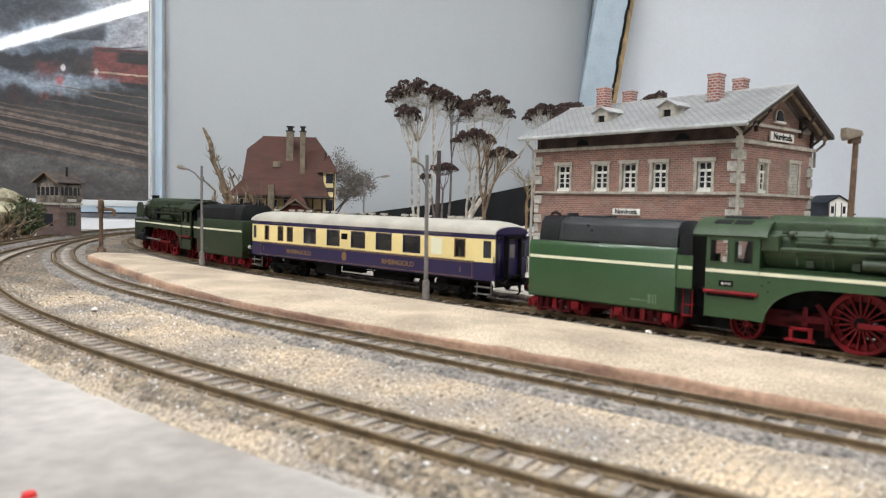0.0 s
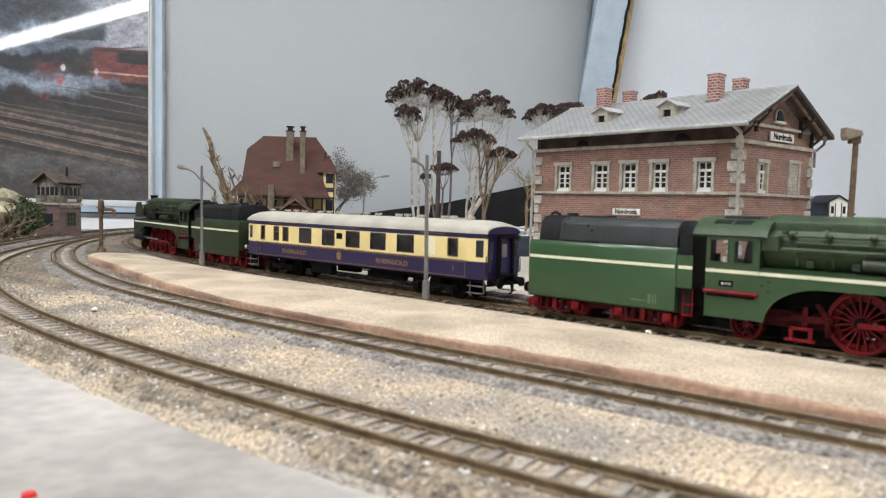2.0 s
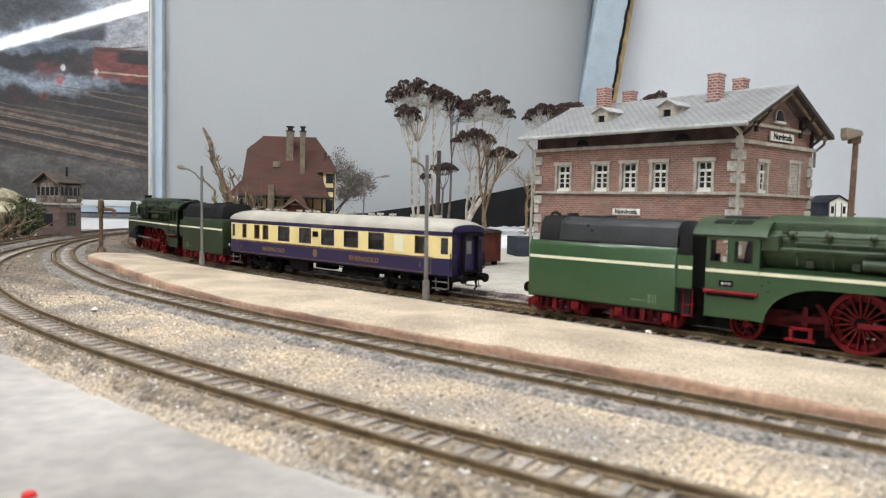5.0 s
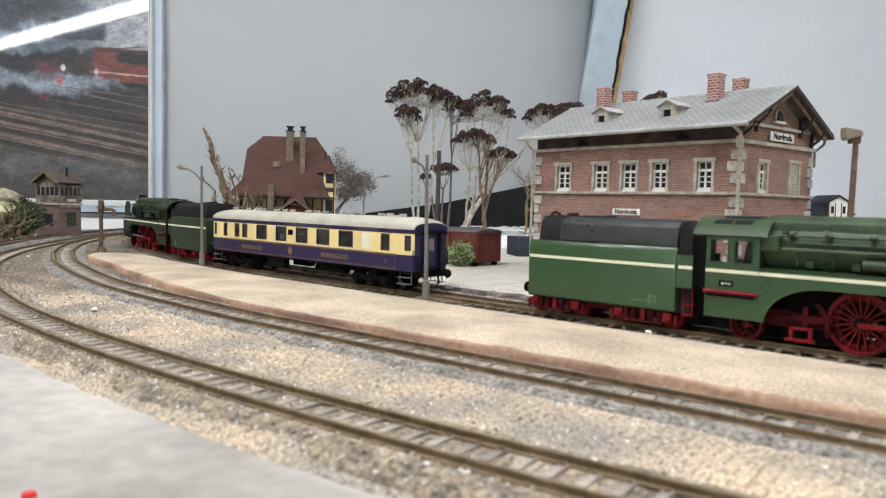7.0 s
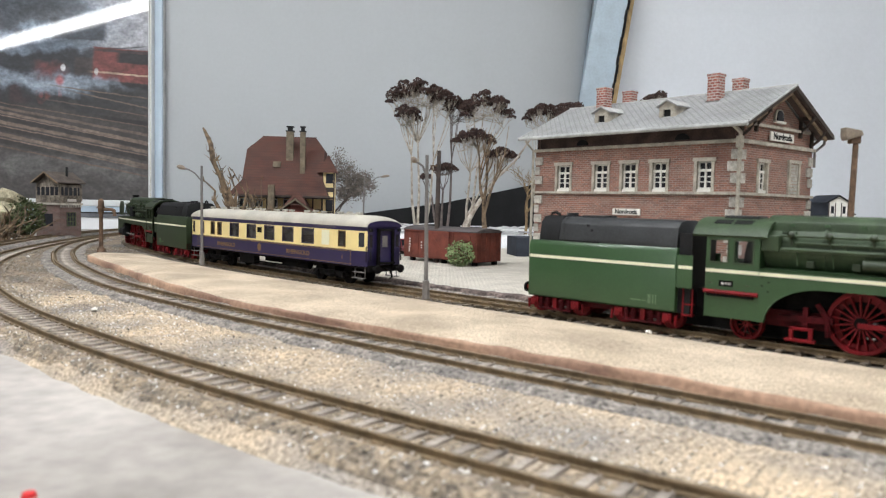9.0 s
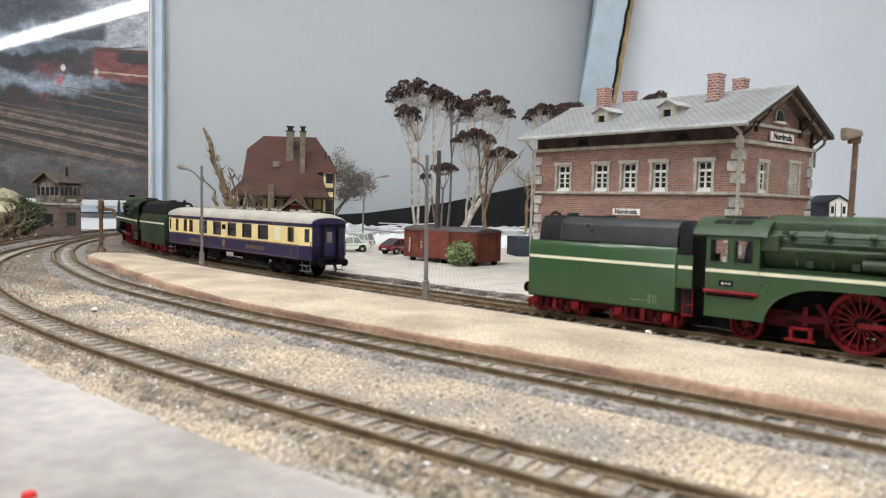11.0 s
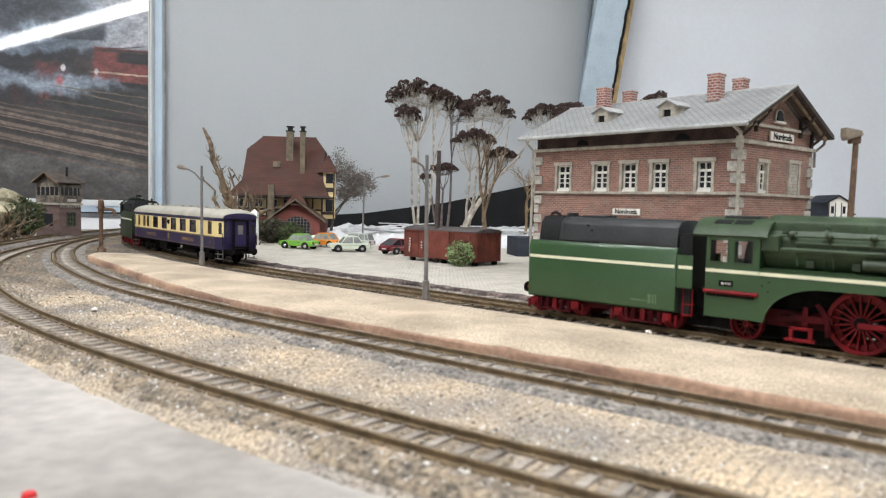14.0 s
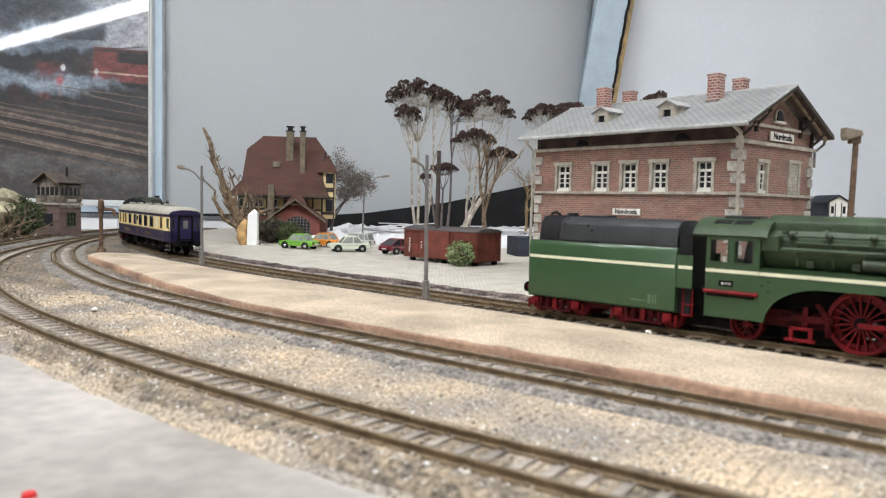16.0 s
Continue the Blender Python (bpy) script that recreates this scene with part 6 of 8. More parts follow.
for x0, x1 in ((-OV, MIDX), (SW + OV, MIDX)):
    m = Mesh().prism([(x0, SE), (x1, SR), (x1, SR + 0.0016), (x0, SE + 0.0016)], -0.0095, SL + 0.0095)
    part("roof_slope", m, SLATE, station, "pale grey slate roof")
for x0, way in ((-OV, 1), (SW + OV, -1)):
    part("soffit", Mesh().prism([(x0 + way * 0.0006, SE - 0.0002), (MIDX, SR - 0.0004), (MIDX, SR - 0.0014), (x0 + way * 0.0006, SE - 0.0012)], -0.0088, 0.0006), FRIEZE_SHADE, station, "dark boarded soffit")
    part("barge_rafter", Mesh().prism([(x0 + way * 0.004, SE - 0.0005), (MIDX, SR - 0.0026), (MIDX, SR - 0.0044), (x0 + way * 0.004, SE - 0.0023)], -0.0074, -0.0060), RAFTER, station, "tan barge rafter")
part("ridge_cap", Mesh().cyl((MIDX, -0.0097, SR + 0.0014), (MIDX, SL + 0.0097, SR + 0.0014), 0.0011, n=8), ROOF_EDGE, station, smooth=True)
for y in (-0.0100, SL + 0.0090):
    for x0 in (-OV, SW + OV):
        part("verge_board", Mesh().prism([(x0, SE - 0.0012), (MIDX, SR - 0.0012), (MIDX, SR + 0.0019), (x0, SE + 0.0019)], y, y + 0.0008), DARKWOOD if y < 0 else ROOF_EDGE, station)
part("verge_trim", Mesh().prism([(-OV, SE + 0.0012), (MIDX, SR + 0.0012), (MIDX, SR + 0.0022), (-OV, SE + 0.0022)], -0.0106, -0.0094), ROOF_EDGE, station)
part("purlin", Mesh().box(0.018, 0.0205, -0.009, 0.001, slope_z(0.018) - 0.0032, slope_z(0.018) - 0.0008), DARKWOOD, station)
part("purlin", Mesh().box(SW - 0.0205, SW - 0.018, -0.009, 0.001, slope_z(0.018) - 0.0032, slope_z(0.018) - 0.0008), DARKWOOD, station)
for x, s in ((0.002, 1), (0.019, 1), (SW - 0.019, -1), (SW - 0.002, -1)):
    z = slope_z(x) - 0.001
    part("bracket", Mesh().tube([(x, 0, z - 0.010), (x, -0.0045, z - 0.0065), (x, -0.0088, z - 0.001)], 0.0009, 6), DARKWOOD, station, "dark timber bracket")
    part("bracket", Mesh().box(x - 0.0008, x + 0.0008, -0.0012, 0.0008, z - 0.014, z - 0.001), DARKWOOD, station)
for x in (-OV - 0.001, SW + OV + 0.001):
    g = Mesh().tube([(x, -0.0098, SE + 0.0002), (x, SL + 0.0098, SE + 0.0002)], 0.0014, 8)
    part("gutter", g, ROOF_EDGE, station, "zinc gutter", smooth=True)
dp = Mesh().tube([(-OV - 0.0005, SL + 0.003, SE), (-OV + 0.0005, SL + 0.003, SE - 0.003), (-0.0015, SL + 0.0018, SE - 0.0085), (-0.0015, SL + 0.0018, 0.0)], 0.0009, 8)
part("downpipe", dp, TRIM, station, "pale downpipe", smooth=True)
part("downpipe", Mesh().tube([(-OV, 0.0, SE), (-0.0035, -0.0025, SE - 0.004), (-0.0022, -0.0018, SE - 0.012), (-0.0022, -0.0018, 0)], 0.0012, 8), TRIM, station, smooth=True)
part("downpipe_head", Mesh().box(-0.0045, -0.0008, -0.0035, -0.0002, 0.0915, 0.0985), TRIM, station, bevel=0.0004)
part("downpipe", Mesh().tube([(SW + OV, -0.004, SE), (SW + OV, -0.004, SE - 0.004), (SW + 0.0015, -0.001, SE - 0.0095), (SW + 0.0015, -0.001, SE - 0.02)], 0.0009, 8), STEEL, station, smooth=True)
# attic window in the gable
aw = thing("gable_window", "", "", pose(MIDX - 0.001, 0.0005, 0.1105))
aw.parent = station
arc = [(0.0042 * math.cos(radians(180 * k / 10)), 0.0035 + 0.0042 * math.sin(radians(180 * k / 10))) for k in range(11)]
part("surround", Mesh().prism([(u * 1.35, w * 1.15 - 0.0002) for u, w in arc] + [(-0.0057, 0), (0.0057, 0)], -0.0012, 0), TRIM, aw)
part("pane", Mesh().prism(arc + [(-0.0042, 0.0012), (0.0042, 0.0012)], -0.0018, -0.0011), PANE_DARK, aw)
part("sill", Mesh().box(-0.0062, 0.0062, -0.0024, 0, -0.0004, 0.0008), WHITE, aw)
# signs
for at, w, h in ((pose(0.0505, -0.0004, 0.1015), 0.0305, 0.0055), (pose(-0.0004, 0.0782, 0.0518, 0, 0, -90), 0.0225, 0.0044)):
    sg = thing("name_board", "", "", at)
    sg.parent = station
    part("board", Mesh().box(-w / 2, w / 2, -0.0012, 0, -h / 2, h / 2), WHITE, sg, "white name board", bevel=0.0002)
    lettering("Nordroda", h * 1.02, 0.00012, BLACKM, sg, pose(0, -0.0013, 0, 90, 0, 0) @ Matrix.Diagonal((w / h * 0.192, 1, 1, 1)))
# dormers
for y in (0.1107, 0.0567):
    d = thing("dormer", "", "", pose(0.010, y, slope_z(0.010), 0, 0, -90))
    d.parent = station
    w, h = 0.0058, 0.0085
    ck = Mesh()
    for e in (-1, 1):
        ck.prism([(0, 0), (0, h), (h / 0.5, h), (0.0025, 0)], e * w - 0.0006, e * w + 0.0006, "x")
    part("cheek", ck, TRIM, d)
    part("front", Mesh().box(-w, -0.0028, -0.0006, 0.0006, -0.001, h).box(0.0028, w, -0.0006, 0.0006, -0.001, h).box(-0.0028, 0.0028, -0.0006, 0.0006, h - 0.0022, h).prism([(-w, h), (w, h), (0, h + 0.0032)], -0.0006, 0.0006), TRIM, d)
    part("dark_opening", Mesh().box(-0.0028, 0.0028, 0.0006, 0.0012, -0.001, h - 0.0022), BLACKM, d)
    part("sill", Mesh().box(-w - 0.0006, w + 0.0006, -0.0014, 0.0008, -0.0008, 0.0004), TRIM, d)
    for e in (-1, 1):
        part("dormer_roof", Mesh().prism([(0, h + 0.0036), (e * (w + 0.0022), h - 0.0006), (e * (w + 0.0022), h + 0.0002), (0, h + 0.0046)], -0.0022, 0.0225), ROOF_EDGE, d, "pale sheet roof")
# chimneys
for x, y, w, top in ((0.036, 0.0378, 0.0080, 0.1440), (0.060, 0.0338, 0.0078, 0.1435), (0.036, 0.1297, 0.0082, 0.1445), (0.060, 0.1240, 0.0080, 0.1440)):
    zc = min(slope_z(x - w / 2), slope_z(x + w / 2))
    c = thing("chimney", "", "", pose(x, y, 0))
    c.parent = station
    part("chimney_shaft", Mesh().box(-w / 2, w / 2, -w / 2, w / 2, zc - 0.001, top - 0.0018), CHIMNEY, c, "red brick stack")
    part("cap", Mesh().box(-w / 2 - 0.0005, w / 2 + 0.0005, -w / 2 - 0.0005, w / 2 + 0.0005, top - 0.0018, top), CHIMNEY, c, bevel=0.0003)
    part("flue", Mesh().box(-w / 2 + 0.002, w / 2 - 0.002, -w / 2 + 0.002, w / 2 - 0.002, top, top + 0.0003), BLACKM, c)
    part("flashing", Mesh().box(-w / 2 - 0.0007, w / 2 + 0.0007, -w / 2 - 0.0007, w / 2 + 0.0007, zc - 0.001, zc + 0.0022), STEEL, c)

# ---------- half-timbered house ----------
house = thing("half_timbered_house", "tall model house with steep red hipped roof and ochre walls", "house", pose(-0.222, 1.03, 0.0018, 0, 0, 4))
HW, HD = 0.055, 0.044
part("ground_floor", Mesh().box(-HW, HW, -HD, HD, 0, 0.031), BRICK_S, house)
part("upper_floor", Mesh().box(-HW, HW, -HD, HD, 0.031, 0.072), OCHRE, house, "ochre plaster wall")
ti = Mesh()
for z in (0.031, 0.040, 0.056, 0.068):
    ti.box(-HW - 0.0007, HW + 0.0007, -HD - 0.0008, -HD, z, z + 0.0022).box(HW, HW + 0.0008, -HD, HD, z, z + 0.0022)
for k in range(10):
    x = -HW + 0.0122 * k
    ti.box(x - 0.0010, x + 0.0010, -HD - 0.0009, -HD, 0.031, 0.070)
for k in range(8):
    y = -HD + 0.0125 * k
    ti.box(HW, HW + 0.0009, y - 0.001, y + 0.001, 0.031, 0.070)
part("timber_frame", ti, DARKWOOD, house, "dark timber framing")
for k in range(5):
    x = -0.049 + 0.0195 * k
    w = thing("window", "", "", pose(x, -HD - 0.0008, 0.0435))
    w.parent = house
    part("frame", Mesh().box(-0.006, -0.005, -0.0008, 0, 0, 0.0115).box(0.005, 0.006, -0.0008, 0, 0, 0.0115).box(-0.006, 0.006, -0.0008, 0, 0.0105, 0.0118).box(-0.006, 0.006, -0.0008, 0, 0, 0.001).box(-0.0005, 0.0005, -0.0008, 0, 0, 0.0115), WHITE, w, "white window frame")
    part("pane", Mesh().box(-0.005, 0.005, -0.0003, -0.0001, 0.001, 0.0105), PANE_DARK, w)
# roof: steep upper part with clipped ends over a flatter skirt
rf = Mesh()
lo = [(-0.066, -0.062, 0.060), (0.064, -0.062, 0.060), (0.064, 0.062, 0.060), (-0.066, 0.062, 0.060)]
md = [(-0.051, -0.045, 0.080), (0.056, -0.045, 0.080), (0.056, 0.045, 0.080), (-0.051, 0.045, 0.080)]
hi = [(-0.0495, -0.020, 0.122), (0.055, -0.020, 0.122), (0.055, 0.020, 0.122), (-0.0495, 0.020, 0.122)]
rd = [(-0.032, -0.0015, 0.1405), (0.042, -0.0015, 0.1405), (0.042, 0.0015, 0.1405), (-0.032, 0.0015, 0.1405)]
rf.v = lo + md + hi + rd
rf.f = [(i * 4 + k, i * 4 + (k + 1) % 4, i * 4 + 4 + (k + 1) % 4, i * 4 + 4 + k) for i in range(3) for k in range(4)] + [(12, 13, 14, 15), (3, 2, 1, 0)]
part("roof", rf, TILES, house, "red tiled hipped roof")
part("eave_board", Mesh().box(-0.067, 0.065, -0.063, 0.063, 0.0575, 0.0600), DARKWOOD, house)
part("ridge_tiles", Mesh().cyl((-0.032, 0, 0.1408), (0.042, 0, 0.1408), 0.0011, n=8), TILES, house)
part("roof_hatch", Mesh().box(-0.012, -0.002, -0.037, -0.028, 0.098, 0.1055), STONE_CH, house)
for x, y, w, zb, zt in ((0.009, -0.024, 0.0095, 0.100, 0.148), (0.0275, -0.036, 0.0068, 0.088, 0.147)):
    c = thing("chimney", "", "", pose(x, y, 0))
    c.parent = house
    part("chimney_shaft", Mesh().box(-w / 2, w / 2, -w / 2, w / 2, zb - 0.005, zt), STONE_CH, c, "tall stone stack", bevel=0.0003)
    part("cap", Mesh().box(-w / 2 - 0.0008, w / 2 + 0.0008, -w / 2 - 0.0008, w / 2 + 0.0008, zt - 0.0015, zt), BLACKM, c)
    part("cowl", Mesh().box(-w / 3, w / 3, -w / 3, w / 3, zt, zt + 0.0045).box(-w / 2, w / 2, -w / 2, w / 2, zt + 0.0045, zt + 0.006), BLACKM, c)
    part("base", Mesh().box(-w / 2 - 0.004, w / 2 + 0.004, -w / 2 - 0.001, w / 2, zb - 0.004, zb), TILES, c)
# oriel on the gable side
ori = thing("oriel", "", "", pose(0.0605, -0.028, 0))
ori.parent = house
part("bay_wall", Mesh().box(-0.0056, 0.010, -0.012, 0.012, 0.030, 0.093), OCHRE, ori)
part("bay_timber", Mesh().box(-0.0065, -0.005, -0.0128, -0.012, 0.03, 0.093).box(0.0088, 0.0105, -0.0128, -0.012, 0.03, 0.093).box(-0.0065, 0.0105, -0.0128, -0.012, 0.066, 0.072).box(-0.0065, 0.0105, -0.0128, -0.012, 0.0355, 0.039).box(-0.0065, 0.0105, -0.0128, -0.012, 0.056, 0.059), DARKWOOD, ori)
part("bay_window", Mesh().box(-0.001, 0.0085, -0.0126, -0.012, 0.0395, 0.0555), PANE_DARK, ori)
part("bay_window", Mesh().box(-0.001, 0.0085, -0.0126, -0.012, 0.0775, 0.0905), PANE_DARK, ori)
part("bay_roof", Mesh().add([(-0.012, -0.017, 0.092), (0.014, -0.017, 0.092), (0.014, 0.015, 0.092), (-0.012, 0.015, 0.092), (0.001, -0.001, 0.117)], [(0, 1, 4), (1, 2, 4), (2, 3, 4), (3, 0, 4), (3, 2, 1, 0)]), TILES, ori)
# brick annex with a large arched window
an = thing("annex", "", "", pose(0.026, -0.064, 0))
an.parent = house
hole = [(0.0175 * math.cos(radians(180 * k / 14)), 0.018 + 0.0150 * math.sin(radians(180 * k / 14))) for k in range(15)]
part("annex_wall", Mesh().prism([(-0.033, 0), (0.029, 0), (0.029, 0.030), (-0.002, 0.052), (-0.033, 0.030)], -0.010, 0.020), BRICK_S, an, "dark red brick gable")
part("arch", Mesh().prism([(u * 1.12, 0.018 + (w - 0.018) * 1.12) for u, w in hole] + [(-0.0196, 0.0), (0.0196, 0.0)], -0.0112, -0.010), BRICK_S, an)
part("arched_window", Mesh().prism(hole + [(-0.0175, 0.004), (0.0175, 0.004)], -0.0118, -0.0113), PANE_DARK, an)
gb = Mesh()
for k in range(-4, 5):
    gb.box(k * 0.0042 - 0.0003, k * 0.0042 + 0.0003, -0.0124, -0.0118, 0.004, 0.018 + 0.0150 * math.sqrt(max(0, 1 - (k * 0.0042 / 0.0175) ** 2)))
for k in range(7):
    z = 0.006 + 0.0040 * k
    hw = 0.0175 if z < 0.018 else 0.0175 * math.sqrt(max(0, 1 - ((z - 0.018) / 0.015) ** 2))
    gb.box(-hw, hw, -0.0124, -0.0118, z - 0.0003, z + 0.0003)
part("glazing_bars", gb, STEEL, an)
for e, x1, z1 in ((-1, -0.045, 0.0225), (1, 0.037, 0.0255)):
    part("annex_roof", Mesh().prism([(-0.002, 0.0545), (x1, z1), (x1, z1 + 0.0022), (-0.002, 0.0572)], -0.017, 0.024), TILES, an)
    part("barge_board", Mesh().prism([(-0.002, 0.0540), (x1, z1 - 0.0005), (x1, z1 + 0.0022), (-0.002, 0.0567)], -0.0176, -0.0170), STONE_CH, an)
part("annex_roof_cap", Mesh().add([(-0.016, -0.0172, 0.0475), (0.013, -0.0172, 0.0475), (-0.002, 0.012, 0.069)], [(0, 1, 2)]).add([(-0.016, -0.0172, 0.0475), (-0.002, 0.012, 0.069), (-0.016, 0.02, 0.0475)], [(0, 1, 2)]).add([(0.013, -0.0172, 0.0475), (0.013, 0.02, 0.0475), (-0.002, 0.012, 0.069)], [(0, 1, 2)]), TILES, an)
part("pillar", Mesh().box(-0.039, -0.031, -0.006, 0.002, 0.0, 0.0735), STONE_CH, an, "mossy stone pillar", bevel=0.0005)

# ---------- signal box ----------
sb = thing("signal_box", "weathered model signal box with brick base and timber cabin", "signal box", pose(-0.550, 1.05, -0.004, 0, 0, 68) @ Matrix.Diagonal((0.94, 0.94, 0.96, 1)))
part("brick_base", Mesh().box(-0.019, 0.019, -0.024, 0.024, 0, 0.048), BRICK_OLD, sb, "dark weathered brick base")
part("cornice", Mesh().box(-0.021, 0.021, -0.026, 0.026, 0.047, 0.050), TRIM, sb)
for k in range(9):
    part("corbel", Mesh().box(-0.0185 + 0.0044 * k, -0.0165 + 0.0044 * k, -0.0258, -0.024, 0.0435, 0.047), QUOIN, sb)
part("cabin", Mesh().box(-0.019, 0.019, -0.024, 0.024, 0.050, 0.077), WORN_WOOD, sb, "weathered grey boarded cabin")
post = Mesh()
for k in range(6):
    post.box(-0.0195 + 0.0078 * k - 0.001, -0.0195 + 0.0078 * k + 0.001, -0.0250, -0.024, 0.052, 0.077)
    post.box(-0.0200, -0.019, -0.024 + 0.0094 * k - 0.001, -0.024 + 0.0094 * k + 0.001, 0.052, 0.077)
part("cabin_posts", post, WORN_WOOD, sb)
part("cabin_window", Mesh().box(-0.016, 0.016, -0.0246, -0.024, 0.061, 0.073).box(-0.0196, -0.019, -0.021, 0.021, 0.061, 0.073), PANE_DARK, sb)
part("notice_board", Mesh().box(-0.006, 0.010, -0.0252, -0.0246, 0.052, 0.056), CHALK, sb)
part("base_window", Mesh().box(-0.007, 0.009, -0.0246, -0.024, 0.016, 0.036), PANE_DARK, sb)
for k in range(4):
    part("glazing_bar", Mesh().box(-0.007 + 0.0051 * k, -0.0062 + 0.0051 * k, -0.0252, -0.0246, 0.016, 0.0363), MOSS, sb, "green glazing bar")
    part("glazing_bar", Mesh().box(-0.0062, 0.009, -0.0250, -0.0246, 0.016 + 0.0065 * k, 0.0168 + 0.0065 * k), MOSS, sb, "green glazing bar")
part("base_window", Mesh().box(-0.0196, -0.019, -0.010, 0.008, 0.016, 0.034), PANE_DARK, sb)
for s in (-1, 1):
    part("roof_slope", Mesh().prism([(0, 0.094), (s * 0.0275, 0.0785), (s * 0.0275, 0.080), (0, 0.0957)], -0.0255, 0.0255, "x"), FELT, sb, "brown felt roof")
    part("gable", Mesh().prism([(-0.024, 0.077), (0.024, 0.077), (0, 0.0935)], s * 0.0185 - 0.0005, s * 0.0185 + 0.0005, "x"), WORN_WOOD, sb)
part("stove_pipe", Mesh().cyl((0.006, -0.010, 0.085), (0.006, -0.010, 0.103), 0.0018, n=8), BLACKM, sb)

for s in (-1, 1):
    part("barge_board", Mesh().prism([(0, 0.0930), (s * 0.0280, 0.0772), (s * 0.0280, 0.0792), (0, 0.0952)], -0.0263, -0.0256, "x"), RAFTER, sb, "tan barge board")

# ---------- small house in the distance ----------
sh = thing("small_house", "small white timber-framed model house with slate blue roof", "house", pose(0.4606, 0.885, 0.0018, 0, 0, -90))
part("wall", Mesh().box(-0.025, 0.025, -0.0115, 0.0118, 0, 0.0665).prism([(-0.0115, 0.0665), (0.0118, 0.0665), (0, 0.0735)], 0.0244, 0.025, "x"), WHITE, sh, "white plaster gable")
part("wall_panel", Mesh().box(-0.025, 0.0250, -0.0122, -0.0116, 0, 0.0665), CARDGREY, sh, "dark slate-blue side wall")
for e in (-1, 1):
    part("roof_slope", Mesh().prism([(0, 0.0740), (e * 0.0150, 0.0655), (e * 0.0150, 0.0665), (0, 0.0752)], -0.027, 0.0268, "x"), CARDGREY, sh, "slate blue roof")
    part("barge_board", Mesh().prism([(0, 0.0733), (e * 0.0152, 0.0648), (e * 0.0152, 0.0664), (0, 0.0749)], 0.0269, 0.0273, "x"), BLACKM, sh)
for y in (-0.0110, -0.0035, 0.0035, 0.0112):
    part("timber", Mesh().box(0.025, 0.0254, y - 0.0005, y + 0.0005, 0.03, 0.0660), DARKWOOD, sh)
part("timber", Mesh().box(0.025, 0.0256, -0.0115, 0.0115, 0.0478, 0.0490), DARKWOOD, sh)
for y in (-0.0070, 0.0065):
    part("window", Mesh().box(0.025, 0.0258, y - 0.0016, y + 0.0016, 0.0535, 0.0620), PANE_DARK, sh)
part("lean_to_roof", Mesh().add([(0.025, 0.0118, 0.0575), (0.025, 0.0215, 0.0530), (-0.02, 0.0215, 0.0530), (-0.02, 0.0118, 0.0575), (0.025, 0.0118, 0.0565), (0.025, 0.0215, 0.0520), (-0.02, 0.0215, 0.0520), (-0.02, 0.0118, 0.0565)], [(0, 1, 2, 3), (7, 6, 5, 4), (0, 4, 5, 1), (1, 5, 6, 2), (2, 6, 7, 3), (3, 7, 4, 0)]), CARDGREY, sh)
part("lean_to_wall", Mesh().box(-0.02, 0.0245, 0.0119, 0.0205, 0, 0.0525), WHITE, sh)

# ---------- goods wagon body on the yard ----------
gw = thing("goods_wagon", "oxide red covered goods wagon standing on the yard", "goods wagon", pose(0.029, 0.640, 0.0018, 0, 0, 138))
# local x runs along the long side, the wagon lies on the far side (y < 0)
part("body", Mesh().box(0, 0.088, -0.034, 0, 0.0035, 0.0300), WAGON, gw)
roofp = [(-0.035, 0.0300), (-0.030, 0.0318), (-0.017, 0.0332), (-0.004, 0.0318), (0.001, 0.0300), (0.001, 0.0292), (-0.035, 0.0292)]
part("roof", Mesh().prism(roofp, -0.0012, 0.0892, "x"), WAGON_ROOF, gw, "dark grey arched roof", smooth=True)
for k in range(11):
    x = 0.0006 + 0.0087 * k
    part("batten", Mesh().box(x - 0.0006, x + 0.0006, 0, 0.0009, 0.0035, 0.0292), WAGON, gw)
for k in range(6):
    y = -0.0334 + 0.0066 * k
    part("batten", Mesh().box(-0.0009, 0, y - 0.0006, y + 0.0006, 0.0035, 0.030), WAGON, gw)
for k in range(7):
    part("plank", Mesh().box(0, 0.088, 0, 0.0003, 0.0042 + 0.0036 * k, 0.0074 + 0.0036 * k), WAGON, gw)
    part("plank", Mesh().box(-0.0003, 0, -0.034, 0, 0.0042 + 0.0036 * k, 0.0074 + 0.0036 * k), WAGON, gw)
part("sliding_door", Mesh().box(0.031, 0.056, 0.0009, 0.0019, 0.0045, 0.0285), WAGON, gw, bevel=0.0003)
part("door_brace", Mesh().add([(0.032, 0.0019, 0.005), (0.0335, 0.0019, 0.005), (0.055, 0.0019, 0.028), (0.0535, 0.0019, 0.028), (0.032, 0.0026, 0.005), (0.0335, 0.0026, 0.005), (0.055, 0.0026, 0.028), (0.0535, 0.0026, 0.028)], [(0, 1, 2, 3), (4, 7, 6, 5), (0, 4, 5, 1), (1, 5, 6, 2), (2, 6, 7, 3), (3, 7, 4, 0)]), WAGON, gw)
part("door_rail", Mesh().box(0.020, 0.088, 0.0009, 0.0017, 0.0285, 0.0292), WAGON, gw)
bars(gw, 0.0805, 0.0009, 0.0085, (0.0012,), 0.0035, CHALK)
for z in (0.0125, 0.0150, 0.0175, 0.0200):
    bars(gw, 0.0795, 0.0009, z, (0.0022,), 0.0013, CHALK)
for z in (0.0125, 0.0145, 0.0175):
    bars(gw, 0.0645, 0.0009, z, (0.0016,), 0.0011, CHALK)
bars(gw, 0.012, 0.0009, 0.0185, (0.0022,), 0.0009, CHALK)
